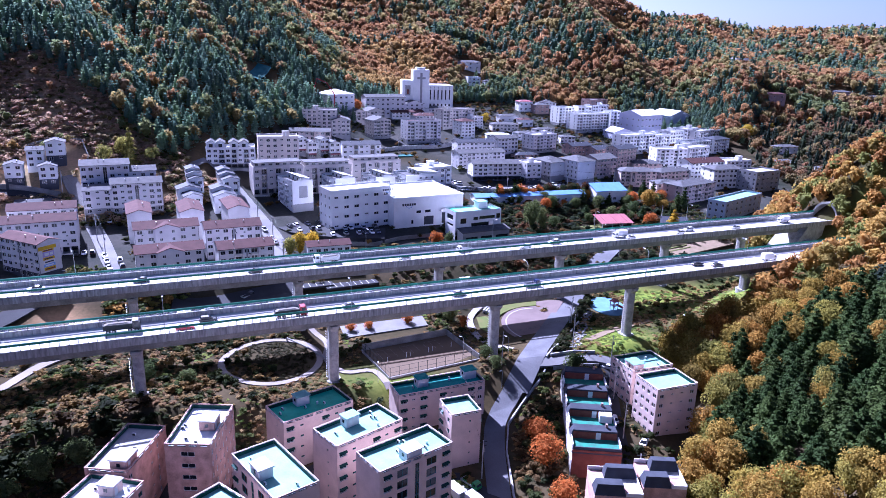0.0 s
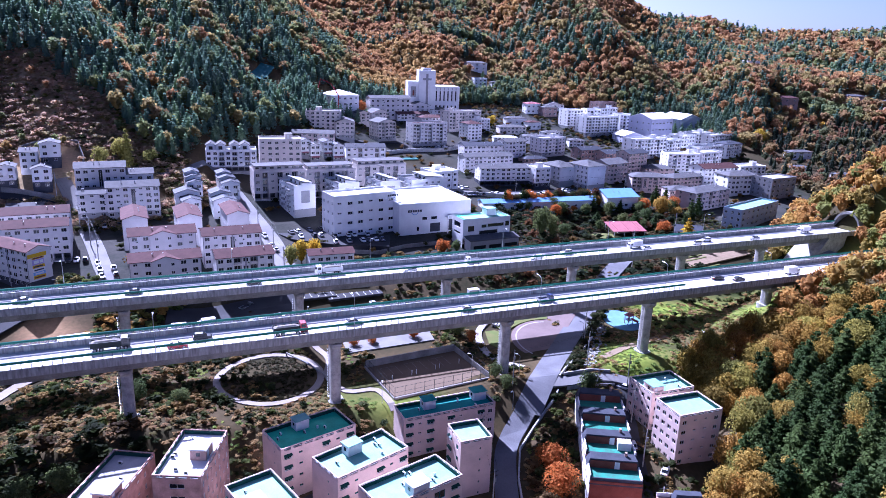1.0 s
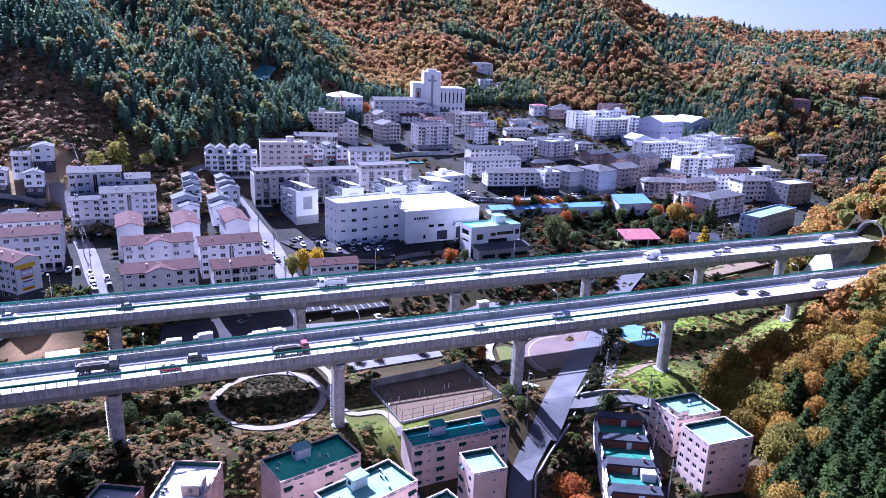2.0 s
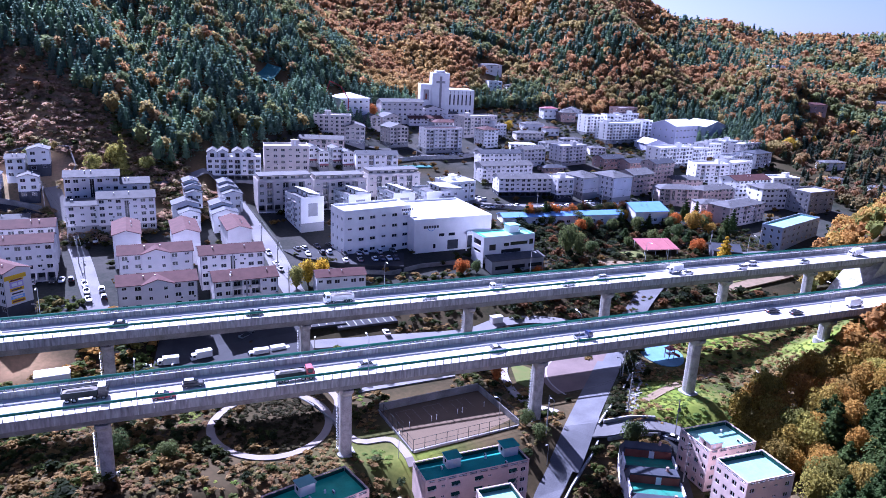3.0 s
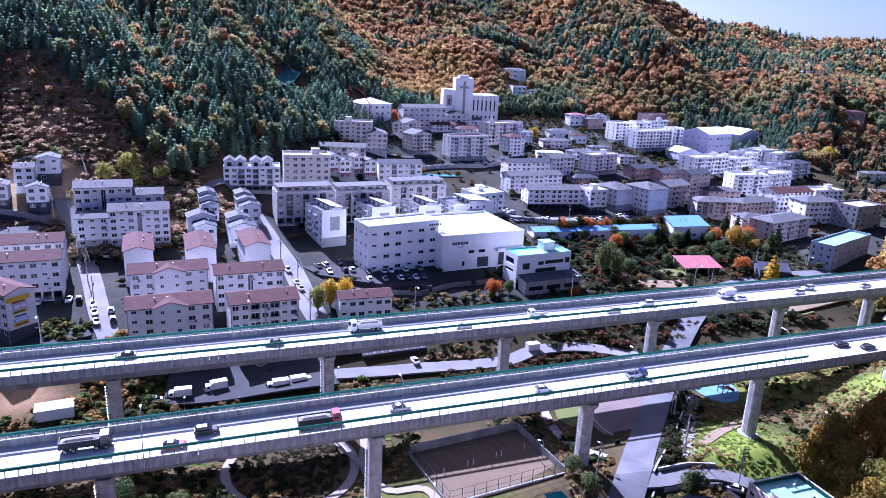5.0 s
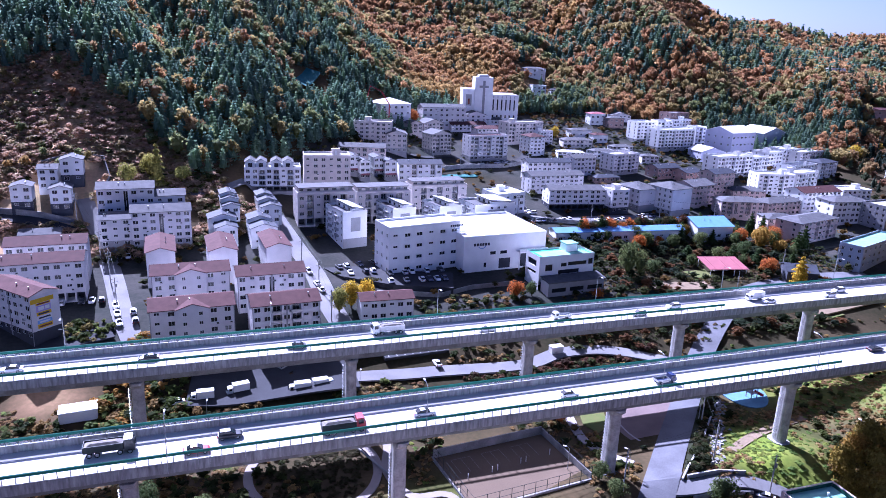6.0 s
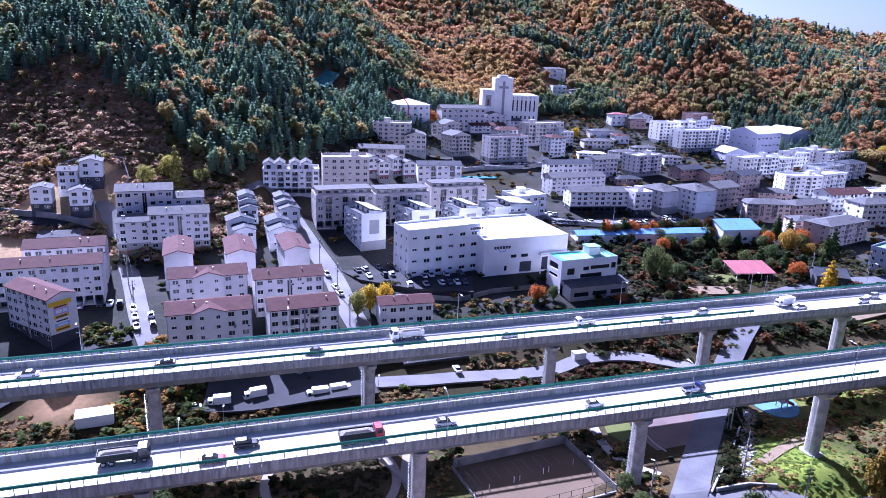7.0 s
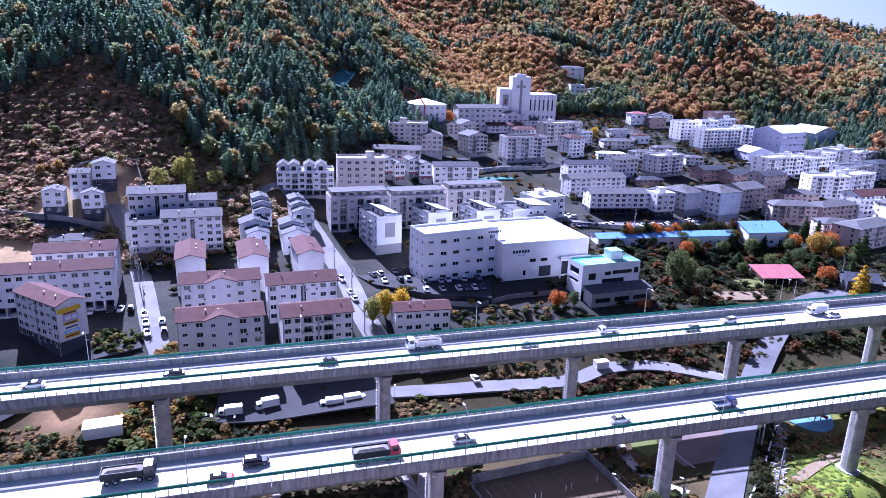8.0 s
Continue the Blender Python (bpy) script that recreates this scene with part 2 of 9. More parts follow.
# the valley's rim laid out from the origin, under the camera's start: bearing, range of the foot, range and height of
# the crest
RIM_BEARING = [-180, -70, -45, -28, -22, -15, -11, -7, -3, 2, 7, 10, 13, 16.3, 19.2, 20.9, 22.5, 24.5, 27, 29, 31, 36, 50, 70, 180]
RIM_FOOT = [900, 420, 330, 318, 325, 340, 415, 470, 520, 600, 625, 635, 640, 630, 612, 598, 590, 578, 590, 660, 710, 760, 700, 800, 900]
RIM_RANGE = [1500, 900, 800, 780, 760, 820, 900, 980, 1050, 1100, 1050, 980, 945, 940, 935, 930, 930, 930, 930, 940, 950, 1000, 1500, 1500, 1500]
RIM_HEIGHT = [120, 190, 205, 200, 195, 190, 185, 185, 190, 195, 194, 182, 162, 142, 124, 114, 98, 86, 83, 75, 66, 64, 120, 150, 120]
# the far ridge past the valley's rim: bearing and height of its crest, which lies 1600 away from the camera's start
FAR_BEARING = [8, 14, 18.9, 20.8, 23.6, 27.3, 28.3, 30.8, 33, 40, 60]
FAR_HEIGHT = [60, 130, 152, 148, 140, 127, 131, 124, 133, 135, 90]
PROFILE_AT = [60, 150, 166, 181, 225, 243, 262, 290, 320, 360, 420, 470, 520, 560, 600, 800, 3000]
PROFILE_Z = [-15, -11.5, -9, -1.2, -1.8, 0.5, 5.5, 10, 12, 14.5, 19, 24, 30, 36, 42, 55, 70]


# the foot of the wooded spur: x for each y
SPUR_Y = [-200, 60, 120, 170, 200, 222, 250, 272, 300, 330, 380, 440, 900]
SPUR_X = [40, 52, 64, 82, 90, 95, 118, 146, 162, 184, 230, 300, 800]
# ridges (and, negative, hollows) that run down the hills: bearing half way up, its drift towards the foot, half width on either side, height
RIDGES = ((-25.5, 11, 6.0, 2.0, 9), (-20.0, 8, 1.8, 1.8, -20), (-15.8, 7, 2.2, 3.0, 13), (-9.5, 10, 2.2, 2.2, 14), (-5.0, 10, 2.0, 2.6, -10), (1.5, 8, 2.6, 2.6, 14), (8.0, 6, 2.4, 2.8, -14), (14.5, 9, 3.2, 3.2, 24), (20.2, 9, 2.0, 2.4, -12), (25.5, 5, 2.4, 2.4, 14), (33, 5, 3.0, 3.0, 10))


def hillside(x, y):
    """Height of the wooded spur over which the road runs into its tunnel."""
    d = np.maximum(0, x - np.interp(y, SPUR_Y, SPUR_X)) * 0.86
    steep = np.interp(y, [190, 215, 280, 300], [0.62, 0.42, 0.42, 0.62])
    knoll = 22 * np.exp(-((x - 220) ** 2 + (y - 312) ** 2) / 23 ** 2)
    return steep * d * (1 - 0.55 * smooth(60, 260, d)) * (1 - smooth(330, 420, y)) + knoll + 6 * np.exp(-((x - 143) ** 2 + (y - 230) ** 2) / 17 ** 2)


def wobble(x, y, wave, seed):
    u, v = x / wave + seed, y / wave - seed * 1.7
    return (np.sin(u * 1.9 + 1.3 * np.sin(v * 1.1)) + np.sin(v * 2.3 + 1.1 * np.sin(u * 1.7 + 2.0)) + 0.5 * np.sin(3.1 * u + 2.7 * v)) / 2.5


def ground_z(x, y):
    x, y = np.asarray(x, float), np.asarray(y, float)
    v = y - 0.343 * np.clip(x, -170, 230)
    z = np.interp(v, PROFILE_AT, PROFILE_Z)
    z = z + 18 * np.clip((-x - 20) / 60, 0, 1) * np.clip((y - 300) / 120, 0, 1) * (1 - smooth(480, 600, y))
    z = z - 6 * np.exp(-((x - 105) ** 2 + (y - 338) ** 2) / 42 ** 2) - 4 * np.exp(-((x - 165) ** 2 + (y - 405) ** 2) / 40 ** 2)
    z = z + 4 * np.exp(-((x + 66) ** 2 + (y - 166) ** 2) / 22 ** 2)
    z = z + 5.5 * np.exp(-((x - 66) ** 2 + (y - 168) ** 2) / 27 ** 2)
    yard = np.exp(-(((x + 55) / 24) ** 4 + ((y - 231) / 12) ** 4))
    z = z * (1 - yard) + 1.2 * yard
    # range and bearing from the camera's starting point
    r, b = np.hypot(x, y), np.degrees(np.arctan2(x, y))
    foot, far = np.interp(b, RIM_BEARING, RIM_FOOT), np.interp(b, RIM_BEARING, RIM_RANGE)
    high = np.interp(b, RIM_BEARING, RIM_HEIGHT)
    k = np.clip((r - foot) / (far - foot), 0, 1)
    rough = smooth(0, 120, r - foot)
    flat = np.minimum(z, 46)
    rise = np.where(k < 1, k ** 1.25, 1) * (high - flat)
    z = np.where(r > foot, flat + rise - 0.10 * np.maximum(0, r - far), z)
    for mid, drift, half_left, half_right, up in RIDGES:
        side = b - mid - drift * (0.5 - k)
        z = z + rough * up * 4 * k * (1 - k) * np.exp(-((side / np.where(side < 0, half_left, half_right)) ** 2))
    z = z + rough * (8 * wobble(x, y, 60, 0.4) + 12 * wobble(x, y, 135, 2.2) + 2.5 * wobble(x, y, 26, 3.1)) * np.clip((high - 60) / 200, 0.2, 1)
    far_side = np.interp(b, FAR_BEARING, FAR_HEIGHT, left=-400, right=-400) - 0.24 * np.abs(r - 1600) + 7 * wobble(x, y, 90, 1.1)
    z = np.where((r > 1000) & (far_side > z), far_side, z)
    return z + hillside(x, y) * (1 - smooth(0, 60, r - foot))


def gz(x, y):
    return float(ground_z(x, y))


def build_ground():
    def axis(inner0, inner1, step, outer):
        core = list(np.arange(inner0, inner1 + 0.1, step))
        lo, hi, g = [inner0], [inner1], step
        while lo[-1] > -outer:
            g *= 1.16
            lo.append(lo[-1] - g)
        g = step
        while hi[-1] < outer:
            g *= 1.16
            hi.append(hi[-1] + g)
        return np.array(lo[:0:-1] + core + hi[1:])

    xs, ys = axis(-190, 260, 2.5, 4200), axis(90, 480, 2.5, 4200)
    gx, gy = np.meshgrid(xs, ys)
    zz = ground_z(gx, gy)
    v = np.stack([gx.ravel(), gy.ravel(), zz.ravel()], 1)
    nx, ny = len(xs), len(ys)
    i = np.arange(nx * ny).reshape(ny, nx)
    f = np.stack([i[:-1, :-1], i[:-1, 1:], i[1:, 1:], i[1:, :-1]], -1).reshape(-1, 4)
    me = bpy.data.meshes.new("ground")
    me.from_pydata(v.tolist(), [], f.tolist())
    me.materials.append(EARTH)
    # cover: bare brown slopes, grass, town yards
    x, y = v[:, 0], v[:, 1]
    r, b = np.hypot(x, y), np.degrees(np.arctan2(x, y))
    foot = np.interp(b, RIM_BEARING, RIM_FOOT)
    vv = y - 0.343 * x
    town = smooth(258, 275, vv) * (1 - smooth(-10, 25, r - foot)) * (1 - smooth(230, 260, x)) * smooth(-240, -175, x)
    garden = np.exp(-((x - 100) ** 2 / 50 ** 2 + (y - 335) ** 2 / 32 ** 2))
    town = np.clip(town - 1.3 * garden - np.exp(-((x - 2) ** 2 / 26 ** 2 + (y - 446) ** 2 / 14 ** 2)) - np.exp(-((x + 108) ** 2 / 40 ** 2 + (y - 352) ** 2 / 14 ** 2)), 0, 1)
    valley = (1 - smooth(205, 228, vv)) * (0.65 + 0.35 * wobble(x, y, 9, 5.2)) * smooth(-190, -150, x)
    dirt = np.exp(-((x + 107) ** 2 / 8 ** 2 + (y - 216) ** 2 / 7 ** 2))
    litter = smooth(0, 30, r - foot)
    bare = smooth(-17.5, -20.5, b) * smooth(-5, 25, r - foot) * (1 - smooth(440, 470, r))
    grass = np.exp(-((x - 77) ** 2 / 13 ** 2 + (y - 204) ** 2 / 12 ** 2)) + np.exp(-((x - 128) ** 2 / 22 ** 2 + (y - 231) ** 2 / 9 ** 2)) + 0.8 * np.exp(-((x + 2) ** 2 / 14 ** 2 + (y - 183) ** 2 / 9 ** 2))
    grass = grass + 0.8 * smooth(30, 60, x) * np.exp(-((vv - 214) / 12) ** 2) * smooth(70, 100, x) + 0.6 * np.exp(-((x - 66) ** 2 / 10 ** 2 + (y - 204) ** 2 / 8 ** 2))
    grass = grass + 0.9 * (np.exp(-((x - 76) ** 2 / 10 ** 2 + (y - 216) ** 2 / 9 ** 2)) + np.exp(-((x - 101) ** 2 / 12 ** 2 + (y - 257) ** 2 / 8 ** 2)))
    grass = np.clip(grass * (0.75 + 0.35 * wobble(x, y, 7, 0.3)), 0, 1)
    cover = np.ones((len(v), 4))
    for k, (t, s, g) in enumerate(((0.8, 7.8, 3.1), (1.0, 6.6, 4.8), (1.6, 6.6, 1.3))):
        c = np.ones(len(v)) * (0.8 + (0.7, 0.6, 0.5)[k] * valley)
        c = c * (1 - town) + town * t
        c = c * (1 - litter) + litter * (2.2, 1.9, 1.6)[k]
        c = c * (1 - bare) + bare * s
        c = c * (1 - dirt) + dirt * (5.2, 4.2, 4.0)[k]
        cover[:, k] = c * (1 - grass) + grass * g
    att = me.attributes.new("cover", "FLOAT_COLOR", "POINT")
    att.data.foreach_set("color", cover.ravel())
    me.polygons.foreach_set("use_smooth", [True] * len(f))
    me.update()
    return tagged(new("ground", me), "brown scrub and grass valley floor rising to wooded hills", "ground", kind="structure")


ground = build_ground()


def strip(name, pts, width, mat, lift=0.22, label="", category="road", kind="structure", level=None, thick=0.5):
    """A road or path laid on the land along a smooth line of points (x, y)."""
    p = np.array(pts, float)
    out = []
    q = np.vstack([2 * p[0] - p[1], p, 2 * p[-1] - p[-2]])
    for i in range(1, len(q) - 2):
        n = max(2, int(np.hypot(*(q[i + 1] - q[i])) / 2.0))
        for t in np.arange(n) / n:
            a, b, c, d = q[i - 1 : i + 3]
            out.append(0.5 * (2 * b + (c - a) * t + (2 * a - 5 * b + 4 * c - d) * t * t + (3 * b - a - 3 * c + d) * t ** 3))
    out.append(p[-1])
    line = np.array(out)
    d = np.gradient(line, axis=0)
    d /= np.hypot(d[:, 0], d[:, 1])[:, None] + 1e-9
    nrm = np.stack([-d[:, 1], d[:, 0]], 1)
    mb = Mesher()
    loops = []
    for c, n in zip(line, nrm):
        row = []
        for s in (-0.5, -0.17, 0.17, 0.5):
            e = c + n * width * s
            z = (level if level is not None else gz(*e)) + lift
            row.append((e[0], e[1], z))
        mid = max(r[2] for r in row)
        row = [(a, b, 0.5 * (z + mid)) for a, b, z in row]
        loops.append(row)
    for r0, r1 in zip(loops, loops[1:]):
        for k in range(3):
            mb.face((r0[k + 1], r0[k], r1[k], r1[k + 1]), mat)
        for k in (0, 3):
            lo0, lo1 = (*r0[k][:2], r0[k][2] - thick), (*r1[k][:2], r1[k][2] - thick)
            mb.face((r0[k], lo0, lo1, r1[k]) if k == 0 else (r1[k], lo1, lo0, r0[k]), mat)
    return thing(name, Matrix(), label or "road", category, kind=kind, data=mb), line


def slab(name, pts, mat, lift=0.25, label="", category="yard", level=None, thick=0.6):
    """A flat paved area with the given outline (x, y), level with the land under its middle."""
    c = np.mean(np.array(pts, float), axis=0)
    z = (gz(*c) if level is None else level) + lift
    mb = Mesher()
    mb.prism([(x, y, z - thick) for x, y in pts], [(x, y, z) for x, y in pts], mat)
    return thing(name, Matrix(), label, category, kind="structure", data=mb)


# ---- viaducts ----
ROAD_ANGLE = 18.9
DECK_Z = 20.3


def post_mesh():
    mb = Mesher()
    mb.box(-0.06, 0.06, -0.06, 0.06, 0, 1.32, POST_GREY)
    mb.box(-0.11, 0.11, -0.11, 0.11, 0, 0.05, POST_GREY)
    return mb.mesh("post")


def panel_mesh(length, top):
    """One cast length of parapet, with a sunk field on its outer side and a joint at each end."""
    mb = Mesher()
    h = length / 2 - 0.012
    mb.box(-h, h, -0.20, 0.12, -1.0, top, STREAKED)
    mb.box(-h + 0.10, h - 0.10, -0.24, -0.20, -0.9, top - 0.35, STREAKED)
    mb.box(-h, h, -0.24, 0.16, top, top + 0.08, CONCRETE)
    return mb.mesh("parapet_panel")


POST, PANEL, TALL_PANEL = post_mesh(), panel_mesh(2.0, 1.05), panel_mesh(2.0, 1.42)


def pier_mesh(height):
    mb = Mesher()
    n = 10

    def ring(a, b, z):
        pts = []
        for i in range(n * 2):
            t = 2 * math.pi * (i + 0.5) / (2 * n)
            c, s = math.cos(t), math.sin(t)
            pts.append((math.copysign(abs(c) ** 0.55, c) * a, math.copysign(abs(s) ** 0.55, s) * b, z))
        return pts

    mb.prism(ring(2.1, 2.5, -1.5), ring(2.1, 2.5, 0.3), CONCRETE)
    mb.prism(ring(1.35, 1.7, 0.3), ring(1.35, 1.7, height - 2.2), CONCRETE)
    mb.prism(ring(1.35, 1.7, height - 2.2), ring(1.6, 3.0, height - 0.9), CONCRETE)
    mb.prism(ring(1.6, 3.0, height - 0.9), ring(1.6, 3.0, height - 0.25), CONCRETE)
    return mb


def viaduct(y0, s0, s1, stations, rail_end, label, ladder_side):
    base = pose(0, y0, 0, 0, 0, ROAD_ANGLE)
    root = thing("viaduct", base, label, "viaduct")
    width = 12.2
    deck = Mesher()
    deck.box(s0, s1, -width / 2 + 0.2, width / 2 - 0.2, DECK_Z - 0.45, DECK_Z, DECK)
    part("deck", deck, root, label="sun-bleached concrete road deck")
    gird = Mesher()
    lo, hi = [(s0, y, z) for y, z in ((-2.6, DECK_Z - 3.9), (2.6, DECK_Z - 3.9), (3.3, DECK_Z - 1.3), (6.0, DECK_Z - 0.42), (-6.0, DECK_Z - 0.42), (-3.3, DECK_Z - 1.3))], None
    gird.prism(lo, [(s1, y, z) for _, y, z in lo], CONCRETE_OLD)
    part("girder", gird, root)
    for k, off in enumerate((-4.1, -0.55, 3.0)):
        if k == 1:
            dash = Mesher()
            dash.box(0, 5, -0.08, 0.08, 0, 0.012, LINE_PAINT)
            dash = dash.mesh("lane_dash")
            for i in range(int((s1 - s0) / 13)):
                part("lane_dash", dash, root, pose(s0 + 13 * i, off, DECK_Z))
        else:
            line = Mesher()
            line.box(s0, s1, off - 0.08, off + 0.08, DECK_Z, DECK_Z + 0.012, LINE_PAINT)
            part("lane_line", line, root)
    for side in (-1, 1):
        end = rail_end if side < 0 else s1
        turn = pose(0, 0, 0, 0, 0, 0 if side < 0 else 180)
        n = int((s1 - s0) / 2)
        for i in range(n):
            s = s0 + 1 + 2 * i
            part("parapet_panel", PANEL if side < 0 else TALL_PANEL, root, pose(s, side * (width / 2 - 0.14), DECK_Z) @ turn)
            if s <= end:
                part("post", POST, root, pose(s - 1, side * (width / 2 - 0.14), DECK_Z + (1.12 if side < 0 else 1.42)))
        rail = Mesher()
        y = side * (width / 2 - 0.14)
        rail.prism([(s0, y + 0.22 * math.cos(t), DECK_Z + 2.5 + 0.34 * math.sin(t)) for t in np.linspace(0, 2 * math.pi, 9)[:-1]], [(end, y + 0.22 * math.cos(t), DECK_Z + 2.5 + 0.34 * math.sin(t)) for t in np.linspace(0, 2 * math.pi, 9)[:-1]], GREEN_PAINT)
        part("top_rail", rail, root, label="dark green steel top rail")
        if side > 0:
            pane = Mesher()
            for i in range(int((end - s0) / 2)):
                s = s0 + 2 * i
                pane.box(s + 0.12, s + 1.88, y - 0.015, y + 0.015, DECK_Z + 1.55, DECK_Z + 2.22, BARRIER_PANE)
            tagged(part("barrier_panes", pane, root), "hazy grey noise barrier panes", kind="stuff")
    for s in stations:
        w = base @ Vector((s, 0, 0))
        g = gz(w.x, w.y)
        top = DECK_Z - 3.9 - g
        pier = part("pier", pier_mesh(top), root, pose(s, 0, g), "pale grey concrete bridge pier")
        pad = Mesher()
        for a in (-1.8, 1.8):
            pad.box(-0.5, 0.5, a - 0.5, a + 0.5, top - 0.25, top, DARK_METAL)
        part("bearing", pad, pier)
        lad = Mesher()
        x = -1.5
        for dz in np.arange(1.5, top - 2.5, 0.75):
            lad.box(x - 0.5, x - 0.06, -0.42, -0.36, dz, dz + 0.07, CONCRETE_OLD)
            lad.box(x - 0.5, x - 0.06, 0.36, 0.42, dz, dz + 0.07, CONCRETE_OLD)
            lad.box(x - 0.55, x - 0.48, -0.42, 0.42, dz, dz + 0.16, METAL)
        lad.box(x - 0.14, x - 0.08, -0.3, -0.24, 0.5, top - 1.5, METAL)
        lad.box(x - 0.14, x - 0.08, 0.24, 0.3, 0.5, top - 1.5, METAL)
        part("ladder", lad, pier, label="caged steel service ladder")
    return root


CA, SA = math.cos(radians(ROAD_ANGLE)), math.sin(radians(ROAD_ANGLE))
near_viaduct = viaduct(189.0, -210, 214, [-169, -118.5, -68, -17.6, 33, 83.5, 134], 92, "grey concrete highway viaduct with green railings and many piers", -1)
far_viaduct = viaduct(231.0, -230, 206, [-183, -133, -83, -33, 17, 67, 117, 158], 77, "grey concrete highway viaduct with green railings and many piers", -1)


# ---- buildings ----
WINDOWS = {}


def window_faces(mb, w, h, frame, place):
    """A window frame with a middle bar as one shape; place turns (u, depth, z) into a point."""
    t = min(0.07, w * 0.08)
    us, zs = [-w / 2, -w / 2 + t, -t / 2, t / 2, w / 2 - t, w / 2], [0, t, h - t, h]
    for i in range(5):
        for j in range(3):
            if j == 1 and i in (1, 3):
                a, b, c, d = us[i], us[i + 1], zs[1], zs[2]
                for (u0, z0), (u1, z1) in (((a, c), (b, c)), ((b, c), (b, d)), ((b, d), (a, d)), ((a, d), (a, c))):
                    mb.face([place(u0, -0.05, z0), place(u1, -0.05, z1), place(u1, 0.03, z1), place(u0, 0.03, z0)], frame)
                continue
            mb.face([place(us[i], -0.05, zs[j]), place(us[i + 1], -0.05, zs[j]), place(us[i + 1], -0.05, zs[j + 1]), place(us[i], -0.05, zs[j + 1])], frame)


def pane_faces(mb, w, h, place):
    t = min(0.07, w * 0.08)
    mb.face([place(-w / 2 + t, 0.03, t), place(w / 2 - t, 0.03, t), place(w / 2 - t, 0.03, h - t), place(-w / 2 + t, 0.03, h - t)], GLASS)


def window_mesh(w, h, frame, whole=False):
    """The meshes of a window's frame and of its pane, shared by all of that size; whole: the pane is set in the frame."""
    key = (round(w, 1), round(h, 1), frame.name, whole)
    if key not in WINDOWS:
        fr, pn = Mesher(), Mesher()
        window_faces(fr, key[0], key[1], frame, lambda u, v, z: (u, v, z))
        pane_faces(fr if whole else pn, key[0], key[1], lambda u, v, z: (u, v, z))
        WINDOWS[key] = (fr.mesh("window"), pn.mesh("pane"))
    return WINDOWS[key]


def wall_face(mb, a, b, z0, z1, holes, mat, low=None, low_to=0.0):
    """An upright wall from a to b (x, y) with openings (u0, u1, z0, z1, depth, back) that are sunk into it."""
    a, b = Vector(a), Vector(b)
    length = (b - a).length
    d = (b - a) / length
    inward = Vector((-d.y, d.x))

    def at(u, z, k=0.0):
        p = a + d * u + inward * k
        return (p.x, p.y, z)

    us = sorted({0.0, length, *[h[0] for h in holes], *[h[1] for h in holes]})
    zs = sorted({z0, z1, *([low_to] if low and z0 < low_to < z1 else []), *[h[2] for h in holes], *[h[3] for h in holes]})
    for u0, u1 in zip(us, us[1:]):
        for k0, k1 in zip(zs, zs[1:]):
            um, zm = (u0 + u1) / 2, (k0 + k1) / 2
            if any(h[0] < um < h[1] and h[2] < zm < h[3] for h in holes):
                continue
            mb.face((at(u0, k0), at(u1, k0), at(u1, k1), at(u0, k1)), low if low and zm < low_to else mat)
    for u0, u1, k0, k1, deep, back in holes:
        m = low if low and (k0 + k1) / 2 < low_to else mat
        mb.face((at(u0, k0), at(u0, k0, deep), at(u0, k1, deep), at(u0, k1)), m)
        mb.face((at(u1, k0, deep), at(u1, k0), at(u1, k1), at(u1, k1, deep)), m)
        mb.face((at(u0, k1), at(u0, k1, deep), at(u1, k1, deep), at(u1, k1)), m)
        mb.face((at(u0, k0, deep), at(u0, k0), at(u1, k0), at(u1, k0, deep)), m)
        if back:
            mb.face((at(u0, k0, deep), at(u1, k0, deep), at(u1, k1, deep), at(u0, k1, deep)), back)


